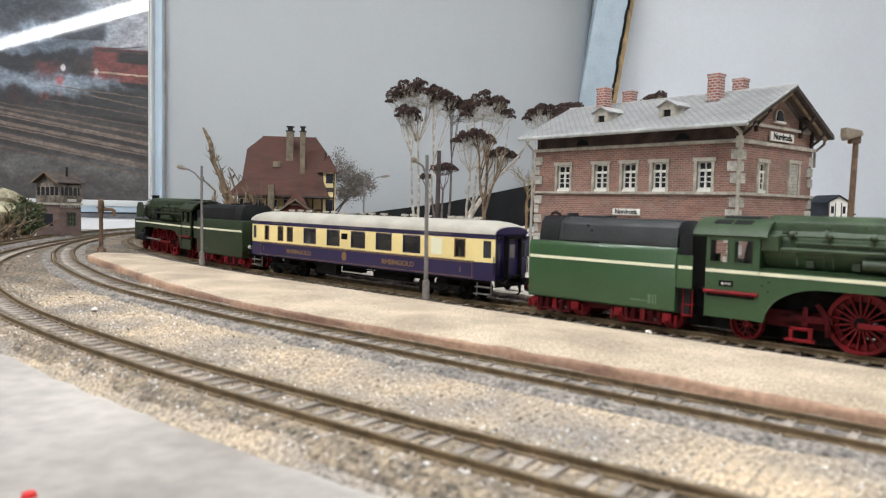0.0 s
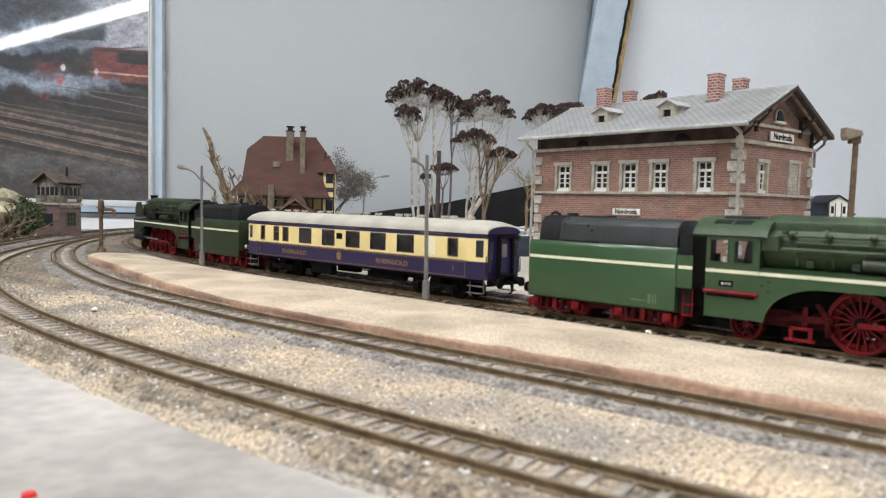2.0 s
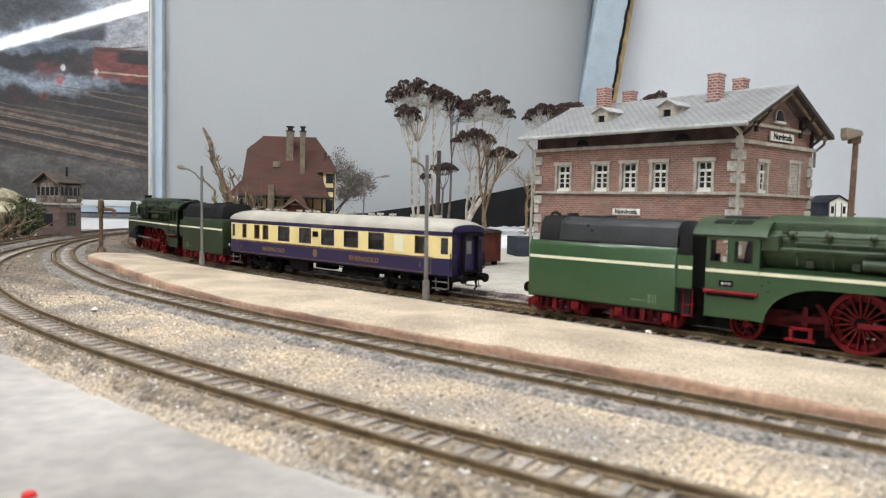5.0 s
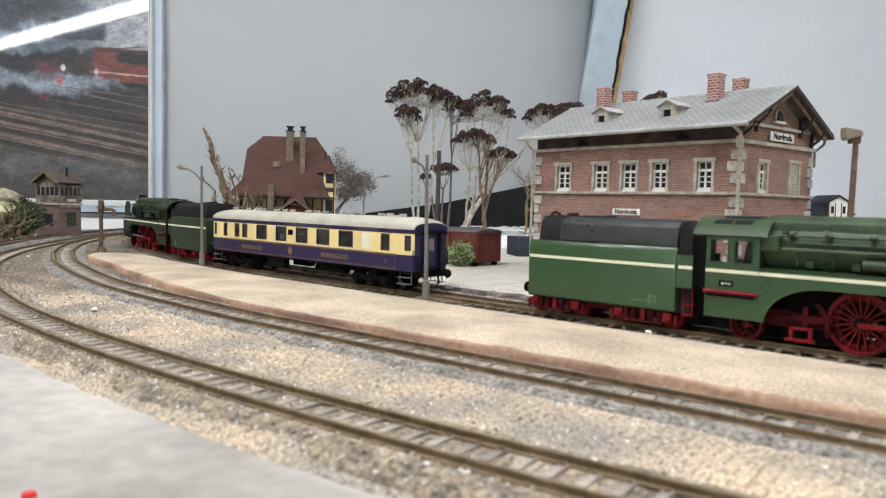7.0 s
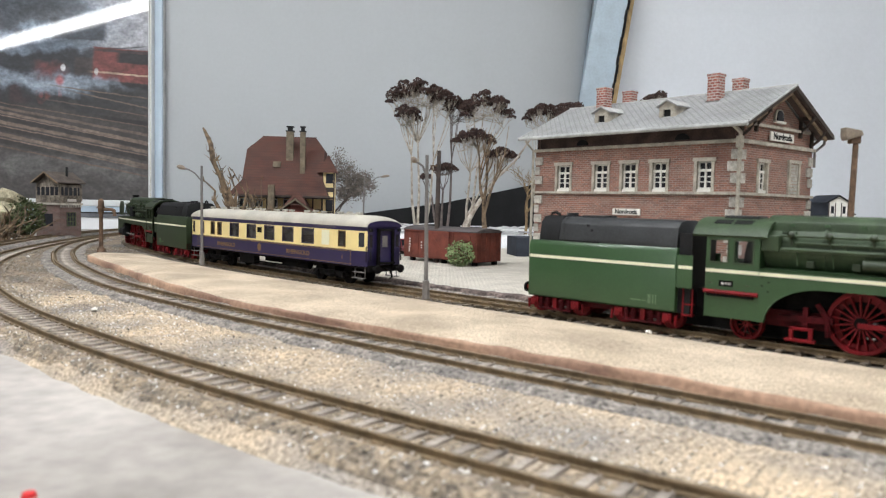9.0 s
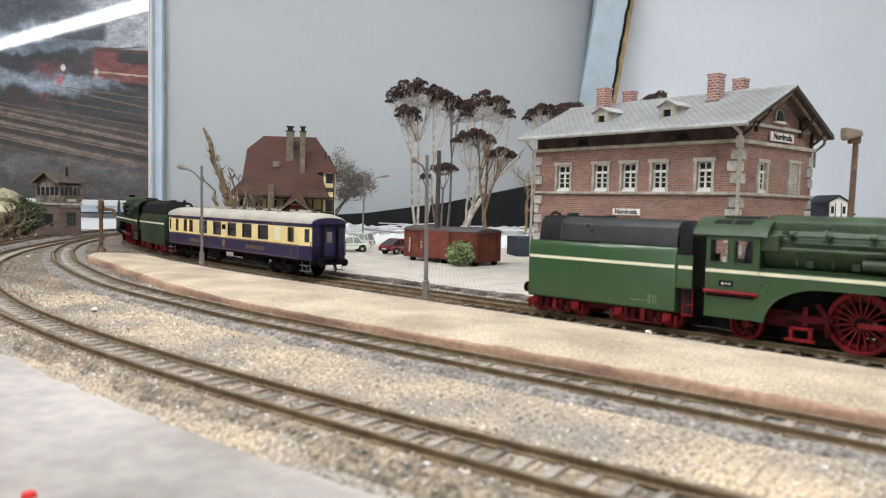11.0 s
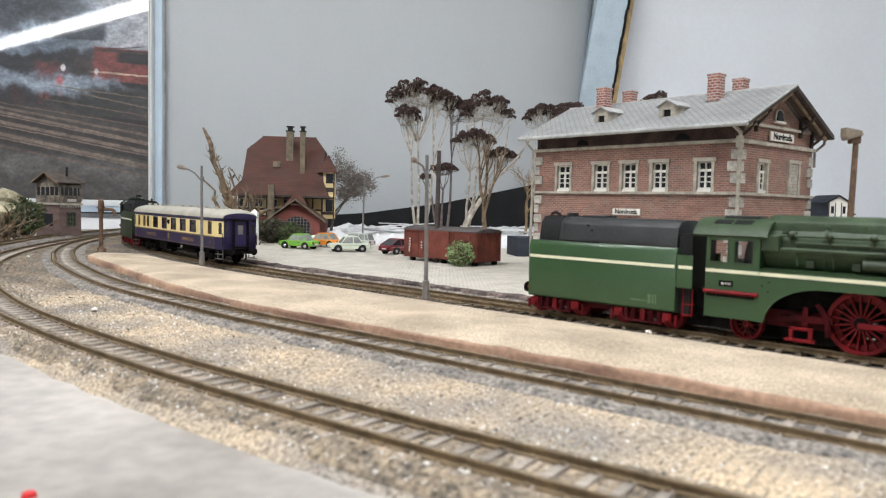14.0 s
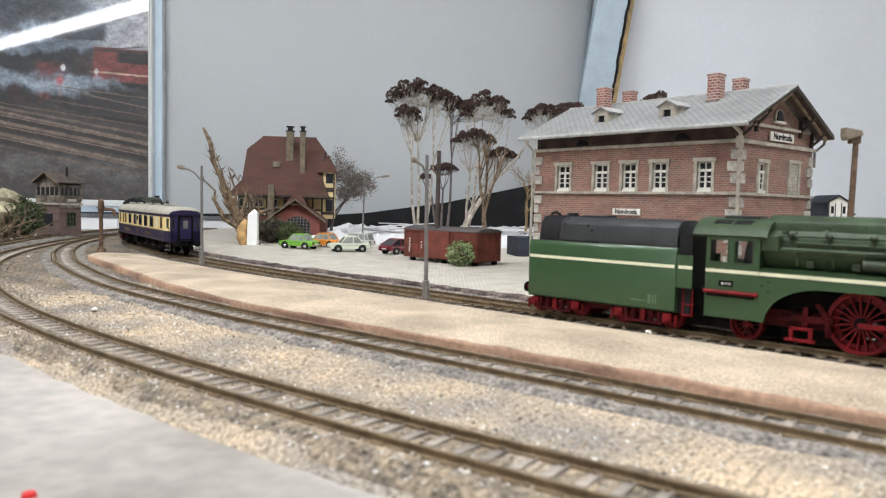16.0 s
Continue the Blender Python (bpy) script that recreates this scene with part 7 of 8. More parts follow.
bars(gw, 0.009, 0.0009, 0.0110, (0.0045,), 0.0003, CHALK)
part("ventilator", Mesh().box(0.006, 0.018, 0.0009, 0.0014, 0.0215, 0.0265), WAGON, gw)
for x in (0.004, 0.040, 0.080):
    for y in (-0.031, -0.003):
        part("foot", Mesh().box(x - 0.002, x + 0.002, y - 0.0018, y + 0.0018, 0, 0.0036), UNDER, gw)
part("axle_beam", Mesh().box(0.003, 0.085, -0.028, -0.006, 0.0026, 0.0038), UNDER, gw)
gb = thing("grey_box", "low slate-grey card box behind the wagon", "box", pose(0.098, 0.80, 0.0018, 0, 0, 10))
part("box_body", Mesh().box(-0.024, 0.02, -0.02, 0.02, 0, 0.0205), CARDGREY, gb, bevel=0.0006)

# ---------- parked cars ----------
def make_car(label, colour, at, wagon=False, hatch=False):
    c = thing("car", label, "car", at @ Matrix.Scale(1.09, 4), "parked model cars")
    L, W = 0.0405, 0.0083
    low = [(-0.0200, 0.0030), (-0.0202, 0.0068), (-0.0188, 0.0082), (-0.0085, 0.0088), (0.0165, 0.0088), (0.0192, 0.0082), (0.0200, 0.0062), (0.0198, 0.0030)]
    if hatch:
        low = [(-0.0200, 0.0032), (-0.0203, 0.0060), (-0.0185, 0.0072), (-0.0070, 0.0085), (0.0180, 0.0088), (0.0198, 0.0075), (0.0200, 0.0032)]
    part("body", Mesh().prism(low, -W, W), colour, c, bevel=0.0009, smooth=True)
    if hatch:
        top = [(-0.0080, 0.0084), (-0.0010, 0.0143), (0.0085, 0.0146), (0.0185, 0.0088)]
    elif wagon:
        top = [(-0.0095, 0.0086), (-0.0045, 0.0150), (0.0165, 0.0152), (0.0190, 0.0086)]
    else:
        top = [(-0.0095, 0.0086), (-0.0045, 0.0150), (0.0075, 0.0152), (0.0125, 0.0086)]
    gl = Mesh()
    n = len(top)
    lo, hi = W - 0.0006, W - 0.0019
    for s in (-1, 1):
        gl.v += [(u, s * (lo if w < 0.01 else hi), w - (0.0004 if w > 0.01 else 0)) for u, w in top]
    gl.f = [tuple(range(n)), tuple(range(2 * n - 1, n - 1, -1))] + [(i, i + n, (i + 1) % n + n, (i + 1) % n) for i in range(n)]
    part("glass_house", gl, PANE_DARK if hatch else paint("car_glass", (0.30, 0.31, 0.30), 0.12, vary=0.15, scale=150), c, "grey car windows")
    part("roof", Mesh().prism([(top[1][0] - 0.0004, top[1][1] - 0.0006), (top[1][0] + 0.001, top[1][1] + 0.0006), (top[2][0] - 0.001, top[2][1] + 0.0006), (top[2][0] + 0.0004, top[2][1] - 0.0006)], -hi - 0.0002, hi + 0.0002), colour, c, bevel=0.0004, smooth=True)
    for s in (-1, 1):
        pl = Mesh()
        for (u0, w0), (u1, w1) in ((top[0], top[1]), (top[3], top[2])):
            pl.tube([(u0, s * lo, w0), (u1, s * hi, w1 - 0.0003)], 0.0005, 5)
        um = (top[1][0] + top[2][0]) / 2 + 0.001
        pl.tube([(um, s * lo, 0.0086), (um, s * hi, 0.0148 if not hatch else 0.0142)], 0.00045, 5)
        if wagon:
            pl.tube([(um + 0.007, s * lo, 0.0086), (um + 0.007, s * hi, 0.0148)], 0.00045, 5)
        part("window_post", pl, colour, c)
        part("side_trim", Mesh().box(-0.0180, 0.0180, s * W - 0.0001, s * W + 0.0002, 0.0066, 0.0069), CHROME, c)
        part("door_handle", Mesh().box(um - 0.003, um - 0.0012, s * W, s * W + 0.0004, 0.0076, 0.0080), CHROME, c)
        for x in (-0.0125, 0.0115):
            part("wheel_arch", Mesh().cyl((x, s * (W - 0.0012), 0.0034), (x, s * (W + 0.0001), 0.0034), 0.0041, n=18), UNDER, c)
            w = part("wheel", Mesh().cyl((x, s * (W - 0.0016), 0.0033), (x, s * (W + 0.0003), 0.0033), 0.0033, n=20), TYRE, c, "black tyre", smooth=True)
            part("hub_cap", Mesh().cyl((x, s * (W + 0.0003), 0.0033), (x, s * (W + 0.0006), 0.0033), 0.0015, 0.0012, 14), CHROME, w)
    for e in (-1, 1):
        part("bumper", Mesh().box(e * 0.0204 - 0.0005, e * 0.0204 + 0.0005, -0.0078, 0.0078, 0.0036, 0.0046), CHROME if not hatch else UNDER, c, bevel=0.0003)
        for s in (-1, 1):
            part("headlight" if e < 0 else "tail_light", Mesh().cyl((e * 0.0196, s * 0.0062, 0.0064), (e * 0.0205, s * 0.0062, 0.0064), 0.0012, n=12), CHALK if e < 0 else RED, c)
    bars(c, -0.002, 0.0, 0.0, (0.0001,), 0.0001, colour)
    pm = Mesh().box(0.0203, 0.0207, -0.0025, 0.0025, 0.0048, 0.0060)
    part("plate_bar", pm, CHALK, c)
    return c


CAR_GREEN = paint("lime_green_paint", (0.16, 0.42, 0.035), 0.35, vary=0.03, coat=0.3)
CAR_ORANGE = paint("orange_paint", (0.75, 0.25, 0.02), 0.35, vary=0.03, coat=0.3)
CAR_WHITE = paint("pale_green_white_paint", (0.62, 0.68, 0.55), 0.35, vary=0.03, coat=0.3)
CAR_GREY = paint("light_grey_paint", (0.50, 0.52, 0.48), 0.35, vary=0.03, coat=0.3)
CAR_RED = paint("wine_red_paint", (0.16, 0.016, 0.026), 0.3, vary=0.03, coat=0.4)
make_car("lime green model saloon car parked in the yard", CAR_GREEN, pose(-0.161, 0.822, 0.0018, 0, 0, -22))
make_car("orange model saloon car behind the green one", CAR_ORANGE, pose(-0.1385, 0.858, 0.0018, 0, 0, -25))
make_car("light grey model estate car behind the pale saloon", CAR_GREY, pose(-0.104, 0.868, 0.0018, 0, 0, -18), wagon=True)
make_car("pale green-white model saloon car parked in the yard", CAR_WHITE, pose(-0.1015, 0.792, 0.0018, 0, 0, 20), wagon=False)
make_car("wine red model hatchback seen from behind", CAR_RED, pose(-0.046, 0.778, 0.0018, 0, 0, 226), hatch=True)

# ---------- lamps, posts and water crane ----------
def arm_lamp(x, y, h, arm, lift, label, lean=0.0, turn=180):
    t = thing("street_lamp", label, "street lamp", pose(x, y, 0.0, 0, lean, turn), "platform and yard lamps")
    b = 0.0035 if y < 0.7 else 0.0018
    part("base", Mesh().tube([(0, 0, b), (0, 0, b + 0.010), (0, 0, b + 0.0105)], [0.0021, 0.0019, 0.0012], 12), STEEL, t, smooth=True)
    part("pole", Mesh().tube([(0, 0, b + 0.0104), (0, 0, h)], [0.0012, 0.0009], 10), STEEL, t, "grey metal pole", smooth=True)
    part("arm", Mesh().tube([(0, 0, h - 0.012), (arm * 0.35, 0, h - 0.006), (arm * 0.7, 0, h - 0.0035 + lift), (arm, 0, h - 0.0025 + lift)], 0.0006, 8), STEEL, t, smooth=True)
    hd = Mesh().tube([(arm * 0.86, 0, h - 0.0032 + lift), (arm, 0, h - 0.0022 + lift), (arm * 1.22, 0, h - 0.0014 + lift), (arm * 1.32, 0, h - 0.0012 + lift)], [0.0006, 0.0016, 0.0017, 0.0008], 10)
    part("lamp_head", hd, LAMP_HEAD, t, "tan lamp head", smooth=True)
    return t


arm_lamp(-0.0088, 0.4035, 0.0825, 0.0068, -0.001, "grey lamp post on the sandy platform, seen end on", 0.8, 200)
arm_lamp(-0.190, 0.578, 0.0812, 0.0145, 0.0005, "grey lamp post with a short arm on the platform", 0.4)
arm_lamp(-0.102, 0.925, 0.0878, 0.0235, 0.003, "grey lamp post with curved arm in the yard", 1.0, 0)
t = thing("street_lamp", "brown lamp post with a broad tan head behind the engine", "street lamp", pose(0.2205, 0.40, 0.0018), "platform and yard lamps")
part("pole", Mesh().tube([(0, 0, 0), (0.0012, 0, 0.098)], [0.0018, 0.0014], 10), RUST, t, "rusty brown pole", smooth=True)
part("lamp_head", Mesh().prism([(-0.0062, 0.1005), (0.003, 0.0990), (0.0036, 0.0962), (-0.0010, 0.0950), (-0.0050, 0.0935), (-0.0060, 0.0955)], -0.003, 0.003), LAMP_HEAD, t, "tan lamp head", bevel=0.0006)
part("bracket", Mesh().box(-0.0025, 0.003, -0.002, 0.002, 0.092, 0.0985), RUST, t, bevel=0.0005)
t = thing("mast", "dark brown bare mast in the yard", "mast", pose(-0.006, 0.676, 0.0018))
part("pole", Mesh().tube([(0, 0, 0), (0, 0, 0.05), (0.0005, 0, 0.1025)], [0.0024, 0.0022, 0.0018], 10), DARK_POLE, t, smooth=True)
part("bracket", Mesh().box(-0.0075, -0.001, -0.0008, 0.0008, 0.0880, 0.0892).tube([(-0.007, 0, 0.089), (-0.004, 0, 0.083), (0, 0, 0.08)], 0.0005, 6), RUST, t)
t = thing("water_crane", "rusty brown water crane beside the platform end", "water crane", pose(-0.362, 0.776, -0.004, 0, 0, 0))
part("column", Mesh().tube([(0, 0, 0), (0, 0, 0.004), (0.0, 0, 0.006), (0, 0, 0.040), (0, 0, 0.0415), (0, 0, 0.053), (0, 0, 0.0555), (0, 0, 0.057)], [0.0046, 0.0042, 0.0022, 0.0019, 0.0029, 0.0029, 0.0024, 0.0006], 14), RUST, t, smooth=True)
part("arm", Mesh().tube([(0.002, 0, 0.0455), (0.0115, -0.001, 0.0455), (0.0142, -0.001, 0.0445), (0.0148, -0.001, 0.042), (0.0148, -0.001, 0.0385)], [0.0019, 0.0017, 0.0018, 0.0017, 0.0018], 10), RUST, t, "curved outlet arm", smooth=True)
part("collar", Mesh().cyl((0, 0, 0.0465), (0, 0, 0.0485), 0.0042, n=14), RUST, t, smooth=True)
tagged(part("obelisk", Mesh().add([(-0.0078, -0.006, 0), (0.0072, -0.006, 0), (0.0072, 0.006, 0), (-0.0078, 0.006, 0), (-0.0066, -0.005, 0.036), (0.0068, -0.005, 0.038), (0.0068, 0.005, 0.038), (-0.0066, 0.005, 0.036), (0.002, 0, 0.0425)], [(0, 1, 5, 4), (1, 2, 6, 5), (2, 3, 7, 6), (3, 0, 4, 7), (4, 5, 8), (5, 6, 8), (6, 7, 8), (7, 4, 8), (3, 2, 1, 0)]), OBELISK, at=pose(-0.2235, 0.862, 0.0018) @ Matrix.Diagonal((0.8, 0.8, 1, 1)), bevel=0.0003), "white tapered card pillar standing in the yard", "pillar")

# ---------- plants ----------
def limb(m, p, d, length, r, depth, ends, spread=0.5, up=0.25, wig=0.12, kids=3):
    """A branching stem; collects the tips."""
    pts, rad = [Vector(p)], [r]
    d = Vector(d).normalized()
    for k in range(4):
        d = (d + Vector((rng.uniform(-wig, wig), rng.uniform(-wig, wig), rng.uniform(-wig, wig) + up * 0.1))).normalized()
        pts.append(pts[-1] + d * length / 4)
        rad.append(r * (1 - 0.11 * (k + 1)))
    m.tube(pts, rad, 5 if depth else 4)
    if depth == 0:
        ends.append(pts[-1])
        return
    for k in range(kids):
        q = pts[2 + k % 3] if k else pts[-1]
        nd = (d + Vector((rng.uniform(-spread, spread), rng.uniform(-spread, spread), rng.uniform(-0.1, up + 0.2)))).normalized()
        limb(m, q, nd, length * rng.uniform(0.55, 0.8), r * 0.6, depth - 1, ends, spread, up, wig, kids)


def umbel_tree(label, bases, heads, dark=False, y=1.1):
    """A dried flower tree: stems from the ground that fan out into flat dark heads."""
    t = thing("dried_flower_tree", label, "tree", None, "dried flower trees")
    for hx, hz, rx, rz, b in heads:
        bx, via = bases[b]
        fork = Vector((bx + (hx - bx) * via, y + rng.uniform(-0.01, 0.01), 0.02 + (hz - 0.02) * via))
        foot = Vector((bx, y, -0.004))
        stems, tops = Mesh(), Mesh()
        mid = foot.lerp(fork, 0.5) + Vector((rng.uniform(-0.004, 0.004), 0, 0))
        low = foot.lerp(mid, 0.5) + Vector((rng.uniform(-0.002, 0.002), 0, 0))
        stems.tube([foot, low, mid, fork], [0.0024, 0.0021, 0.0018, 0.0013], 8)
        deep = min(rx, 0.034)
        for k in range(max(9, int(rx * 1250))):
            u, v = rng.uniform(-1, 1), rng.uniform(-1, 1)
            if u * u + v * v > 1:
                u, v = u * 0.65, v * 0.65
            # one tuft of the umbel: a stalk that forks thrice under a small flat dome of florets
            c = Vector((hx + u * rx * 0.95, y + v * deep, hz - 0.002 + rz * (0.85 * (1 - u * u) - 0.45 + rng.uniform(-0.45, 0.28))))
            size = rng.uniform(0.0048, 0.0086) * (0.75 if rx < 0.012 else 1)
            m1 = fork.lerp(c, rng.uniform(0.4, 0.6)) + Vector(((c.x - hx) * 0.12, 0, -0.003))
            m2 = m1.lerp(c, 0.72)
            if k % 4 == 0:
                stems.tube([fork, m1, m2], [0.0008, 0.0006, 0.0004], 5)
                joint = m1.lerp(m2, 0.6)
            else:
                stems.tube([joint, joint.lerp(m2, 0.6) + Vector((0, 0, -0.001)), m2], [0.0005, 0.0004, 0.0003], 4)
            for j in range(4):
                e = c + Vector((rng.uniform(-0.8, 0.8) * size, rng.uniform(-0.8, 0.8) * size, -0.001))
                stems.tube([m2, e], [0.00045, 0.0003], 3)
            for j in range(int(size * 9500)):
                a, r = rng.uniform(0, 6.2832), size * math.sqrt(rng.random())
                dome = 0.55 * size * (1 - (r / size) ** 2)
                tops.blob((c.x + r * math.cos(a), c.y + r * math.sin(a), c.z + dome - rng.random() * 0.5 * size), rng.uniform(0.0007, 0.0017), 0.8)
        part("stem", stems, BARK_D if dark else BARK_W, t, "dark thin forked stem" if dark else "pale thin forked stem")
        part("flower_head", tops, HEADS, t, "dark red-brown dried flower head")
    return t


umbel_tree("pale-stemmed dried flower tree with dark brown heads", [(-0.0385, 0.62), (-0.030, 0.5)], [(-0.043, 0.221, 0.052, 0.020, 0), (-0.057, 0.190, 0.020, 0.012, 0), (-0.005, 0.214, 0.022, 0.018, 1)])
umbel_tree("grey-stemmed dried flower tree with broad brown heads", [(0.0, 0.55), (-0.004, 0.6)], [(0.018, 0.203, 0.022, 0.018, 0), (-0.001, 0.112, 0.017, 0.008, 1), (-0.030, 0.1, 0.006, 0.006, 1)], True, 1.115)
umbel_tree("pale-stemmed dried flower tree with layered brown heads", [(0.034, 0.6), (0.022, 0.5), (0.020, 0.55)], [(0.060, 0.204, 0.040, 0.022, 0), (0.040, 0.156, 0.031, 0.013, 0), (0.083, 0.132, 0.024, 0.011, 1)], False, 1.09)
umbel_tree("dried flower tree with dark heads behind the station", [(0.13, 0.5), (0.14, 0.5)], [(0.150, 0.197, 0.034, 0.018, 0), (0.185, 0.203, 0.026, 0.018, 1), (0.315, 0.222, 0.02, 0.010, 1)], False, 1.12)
t = thing("leaning_branch", "pale bare branch leaning among the trees", "branch")
part("stem", Mesh().tube([(0.018, 1.07, -0.003), (0.045, 1.07, 0.05), (0.075, 1.07, 0.095), (0.100, 1.07, 0.118), (0.125, 1.07, 0.155), (0.142, 1.07, 0.175)], [0.0042, 0.0036, 0.0028, 0.0018, 0.0011, 0.0007], 7), BARK_W, t, smooth=True)
part("twig", Mesh().tube([(0.075, 1.07, 0.095), (0.086, 1.07, 0.13), (0.091, 1.07, 0.17)], [0.0016, 0.0011, 0.0007], 5).tube([(0.045, 1.07, 0.05), (0.03, 1.075, 0.075)], [0.001, 0.0006], 5), BARK_W, t)


def bare_tree(label, x, y, z, d, length, r, depth, mat, seed, spread, up, kids, crown=None, leaves=0, size=0.003, cat="tree", wig=0.12):
    global rng
    keep, rng = rng, random.Random(seed)
    t = thing("bare_tree" if not leaves else "leafy_tree", label, cat, pose(x, y, z))
    m, ends = Mesh(), []
    limb(m, (0, 0, -0.001), d, length, r, depth, ends, spread, up, wig, kids)
    part("trunk", m, mat, t, smooth=True)
    if leaves:
        c = Mesh()
        for e in ends:
            for k in range(leaves):
                c.leaf(e + Vector((rng.gauss(0, 1), rng.gauss(0, 1), rng.gauss(0, 1))) * size * 2.2, size * rng.uniform(0.6, 1.4))
        part("crown", c, crown, t)
    rng = keep
    return t


bare_tree("small dry straw-coloured bare tree", 0.122, 1.10, 0.0018, (0.02, 0, 1), 0.046, 0.0028, 5, STRAW, 5, 1.1, 0.1, 3)
bare_tree("bundle of dry brown stalks under the trees", 0.066, 1.08, 0.0, (-0.25, 0, 1), 0.060, 0.0046, 4, BARK_B, 9, 0.45, 0.3, 3)
# gnarled root standing as a tree
t = thing("gnarled_root_tree", "gnarled dry root with split trunk standing as a tree", "tree", pose(-0.237, 0.872, 0.0018))
tr = Mesh()
tr.tube([(0.004, 0, -0.002), (0.002, 0, 0.012), (-0.006, 0, 0.03), (-0.018, 0, 0.045), (-0.024, 0.002, 0.062), (-0.029, 0.002, 0.08), (-0.037, 0.002, 0.098), (-0.0405, 0.003, 0.118), (-0.047, 0.003, 0.131), (-0.0495, 0.003, 0.137)], [0.0048, 0.0050, 0.0046, 0.0036, 0.0028, 0.0023, 0.0020, 0.0017, 0.0013, 0.0008], 9)
tr.tube([(-0.004, -0.003, 0.02), (-0.022, -0.004, 0.03), (-0.034, -0.004, 0.052), (-0.033, -0.004, 0.063), (-0.045, -0.004, 0.073)], [0.0040, 0.0026, 0.0018, 0.0012, 0.0006], 7)
tr.tube([(-0.012, 0, 0.04), (-0.010, 0.004, 0.06), (-0.016, 0.004, 0.078), (-0.02, 0.003, 0.09)], [0.0032, 0.0017, 0.0011, 0.0006], 6)
tr.tube([(0.004, 0, 0.018), (0.014, -0.002, 0.034), (0.026, -0.002, 0.041), (0.036, -0.002, 0.043)], [0.0050, 0.0034, 0.0022, 0.0010], 7)
tr.tube([(-0.002, 0, 0.035), (0.002, 0, 0.058), (-0.006, 0, 0.075), (-0.014, 0, 0.088)], [0.003, 0.0015, 0.001, 0.0005], 6)
spine = [Vector(p) for p in ((0.006, 0, -0.002), (0.003, 0, 0.012), (-0.005, 0, 0.03), (-0.015, 0, 0.045), (-0.022, 0.002, 0.062), (-0.0285, 0.002, 0.08), (-0.036, 0.002, 0.098))]
for k in range(15):
    ph, top = 6.2832 * k / 15, 7 if k % 3 == 0 else rng.randint(4, 6)
    pts = []
    for j, p in enumerate(spine[:top]):
        r = 0.0062 * (1 - 0.125 * j) + rng.uniform(-0.001, 0.0012)
        pts.append(p + Vector((r * math.cos(ph + 0.5 * j), r * math.sin(ph + 0.5 * j), rng.uniform(-0.002, 0.002))))
    pts.append(pts[-1] + Vector((rng.uniform(-0.008, 0.004), rng.uniform(-0.003, 0.003), rng.uniform(0.004, 0.012))))
    tr.tube(pts, [0.0030 - 0.0028 * j / (len(pts) - 1) for j in range(len(pts))], 6)
for k in range(5):
    a = Vector((rng.uniform(0.006, 0.034), rng.uniform(-0.004, 0.004), 0.034 + rng.uniform(0, 0.006)))
    tr.tube([a, a + Vector((rng.uniform(-0.002, 0.004), 0, 0.014)), a + Vector((rng.uniform(-0.006, 0.005), 0, rng.uniform(0.02, 0.042)))], [0.0010, 0.0007, 0.0003], 5)
stock = [v for v in tr.v if v[2] < 0.125 and rng.random() < (0.35 if v[2] > 0.06 else 1.0)]
for k in range(330):
    a = rng.choice(stock)
    d = Vector((rng.uniform(-1, 1), rng.uniform(-0.5, 0.5), rng.uniform(0, 1))).normalized() * rng.uniform(0.002, 0.009)
    tr.tube([a, Vector(a) + d * 0.5, Vector(a) + d + Vector((0, 0, 0.003))], [0.0009, 0.0006, 0.0003], 4)
for i, p in enumerate(tr.v):
    w = noise.noise(Vector(p) * 300) * 0.0019
    tr.v[i] = (p[0] + w, p[1] + w, p[2] + w * 0.4)
part("root_trunk", tr, BARK_B, t, smooth=True)
cw = Mesh().tube([(0.004, -0.008, -0.001), (0.001, -0.009, 0.008), (0.001, -0.009, 0.02), (0.004, -0.007, 0.03)], [0.005, 0.0068, 0.0062, 0.002], 9)
part("split_wood", cw, CUT, t, "pale orange split wood", smooth=True)


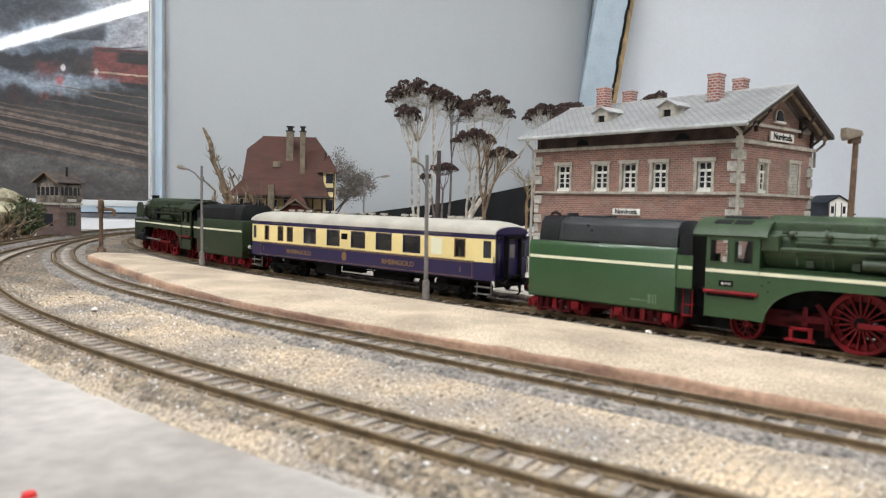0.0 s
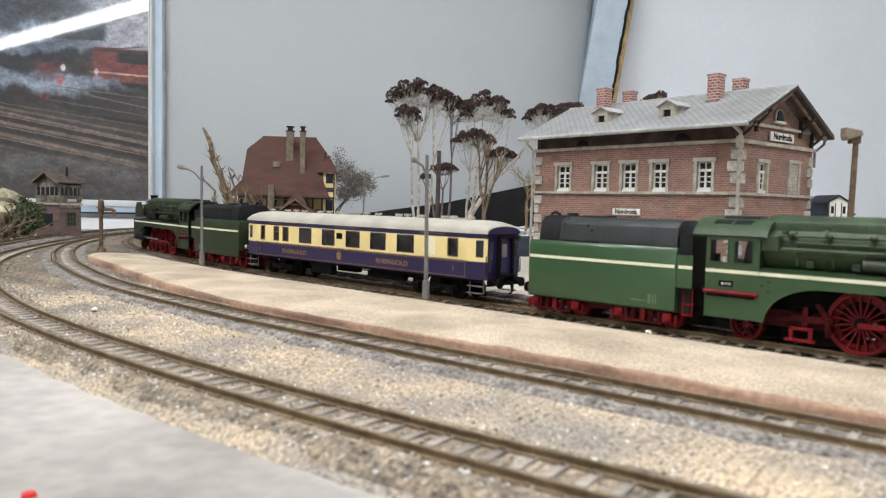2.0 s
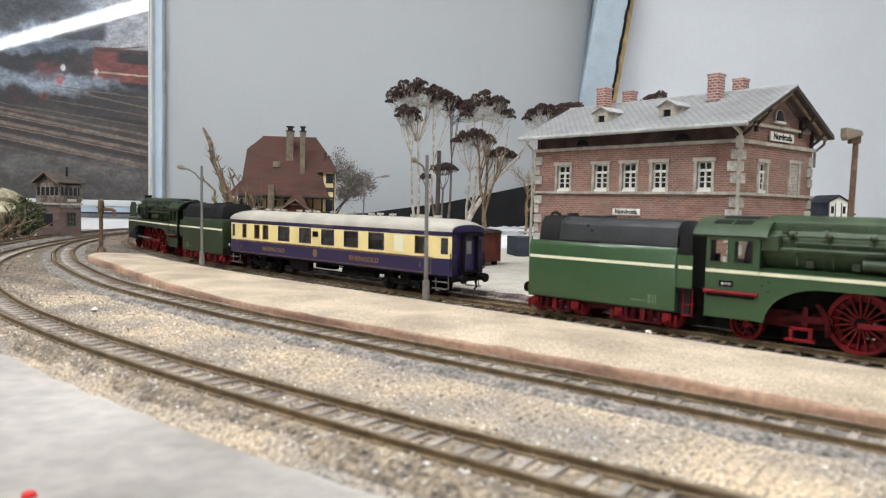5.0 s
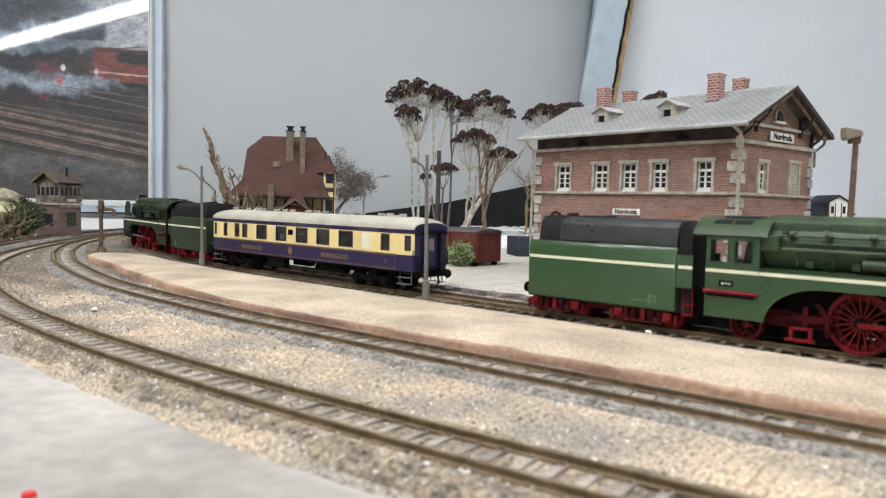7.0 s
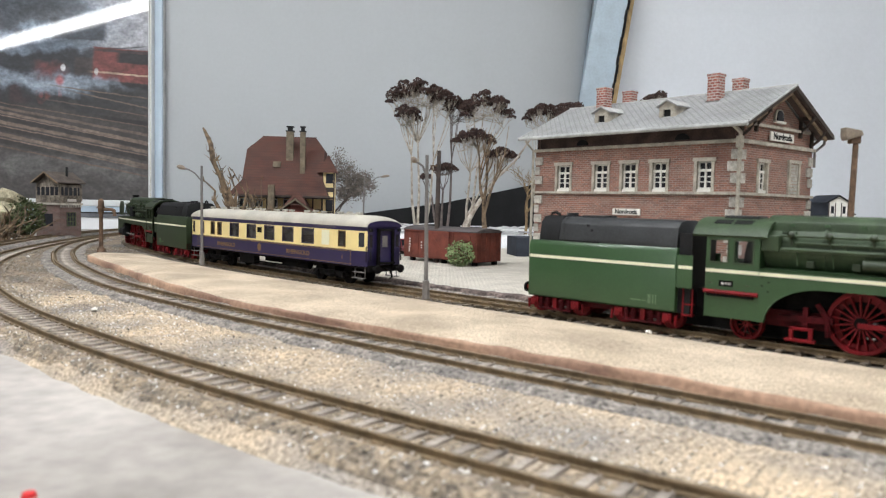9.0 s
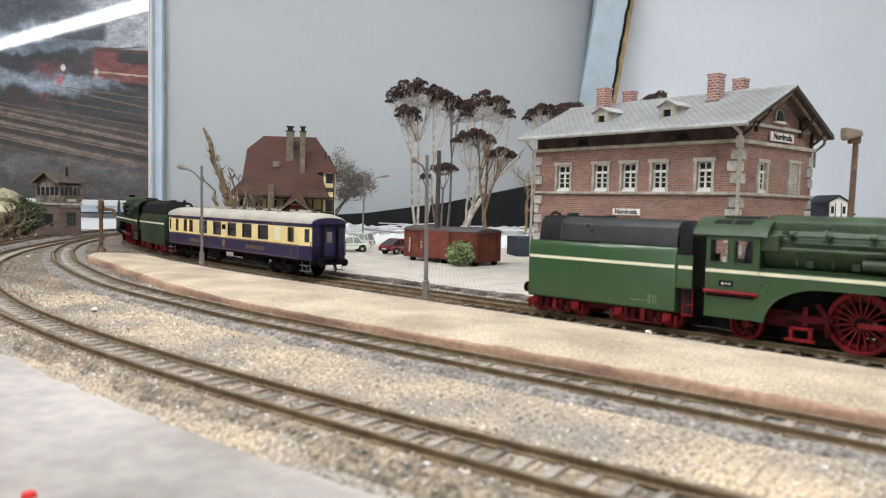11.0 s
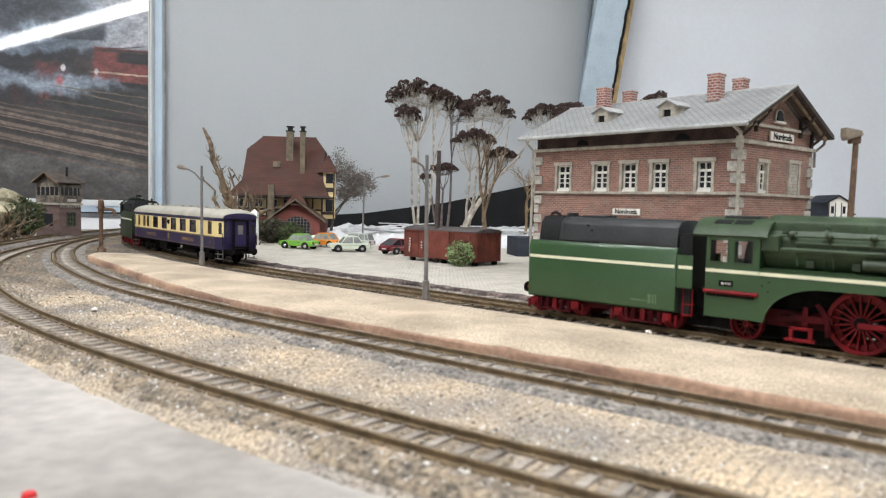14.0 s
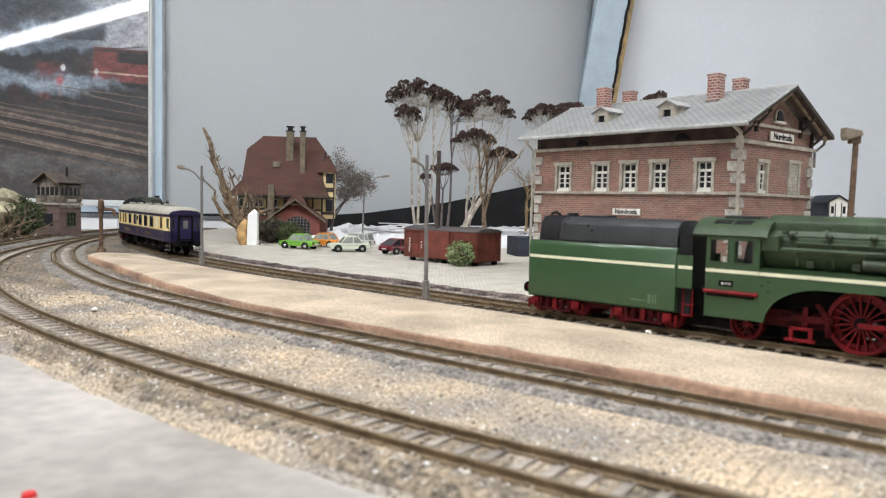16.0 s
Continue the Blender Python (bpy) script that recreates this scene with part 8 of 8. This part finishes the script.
def bush(label, x, y, z, rx, rz, n, mat, size, seed, twig=None, name="bush"):
    global rng
    keep, rng = rng, random.Random(seed)
    t = thing(name, label, name.split("_")[-1], pose(x, y, z))
    st, lf = Mesh(), Mesh()
    for k in range(14):
        e = Vector((rng.uniform(-1, 1) * rx * 0.8, rng.uniform(-1, 1) * rx * 0.7, rng.uniform(0.5, 0.95) * rz))
        st.tube([(0, 0, -0.001), e * 0.5 + Vector((0, 0, 0.002)), e], [0.0007, 0.0005, 0.0003], 4)
    for k in range(n):
        u = Vector((rng.gauss(0, 1), rng.gauss(0, 1), rng.gauss(0, 1))).normalized() * rng.uniform(0.45, 1.0) ** 0.5
        f = 1 + 0.35 * noise.noise(u * 2.2 + Vector((seed, 0, 0)))
        p = Vector((u.x * rx * f, u.y * rx * f, rz * 0.5 + u.z * rz * 0.5 * f))
        if p.z > 0.0005:
            lf.leaf(p, size * rng.uniform(0.6, 1.5))
    part("stem", st, twig or BARK_B, t)
    part("leaves", lf, mat, t)
    rng = keep
    return t


bare_tree("grey dry-leaved tree beside the house", -0.172, 1.115, 0.0018, (0.1, 0, 1), 0.040, 0.0026, 5, BARK_D, 26, 1.0, 0.16, 3, GREYLEAF, 26, 0.0024)
bush("small fresh green leafy bush before the wagon", 0.0155, 0.640, 0.0018, 0.0125, 0.0215, 1050, LEAF, 0.0019, 21)
bush("dark mossy bush before the house", -0.214, 0.915, 0.0018, 0.019, 0.030, 3000, OLIVE, 0.0026, 22)
bush("green mossy bush beside the arched window", -0.186, 0.895, 0.0018, 0.0145, 0.026, 2600, MOSS, 0.0024, 23)
bush("dark green mossy bush beside the signal box", -0.565, 0.985, -0.004, 0.026, 0.056, 3200, MOSS, 0.003, 24)
bush("green mossy bush at the edge of the layout", -0.632, 0.985, -0.004, 0.028, 0.050, 2600, OLIVE, 0.003, 25)
keep, rng = rng, random.Random(31)
t = thing("root_tangle", "tangle of dry brown roots beside the signal box", "roots", pose(-0.585, 0.955, -0.004))
m = Mesh()
for k in range(46):
    a = Vector((rng.uniform(-0.05, 0.035), rng.uniform(-0.012, 0.012), -0.001))
    pts = [a]
    d = Vector((rng.uniform(-1, 1), rng.uniform(-0.3, 0.3), rng.uniform(0.2, 1))).normalized()
    for j in range(5):
        d = (d + Vector((rng.uniform(-0.5, 0.5), rng.uniform(-0.2, 0.2), rng.uniform(-0.4, 0.3)))).normalized()
        q = pts[-1] + d * 0.011
        q.z = min(max(q.z, 0.0), 0.044)
        pts.append(q)
    part("root", Mesh().tube(pts, [0.0018, 0.0016, 0.0013, 0.001, 0.0008, 0.0005], 6), BARK_B, t, smooth=True)
rng = keep
tagged(part("lichen_rock", Mesh().blob((0, 0, 0.026), 0.022, 0.65).blob((-0.012, 0, 0.024), 0.016, 0.7).blob((0.0, 0, 0.008), 0.022, 0.9), LICHEN, at=pose(-0.578, 0.975, 0.024)), "pale lichen clump lying on the bush", "lichen")

motions()
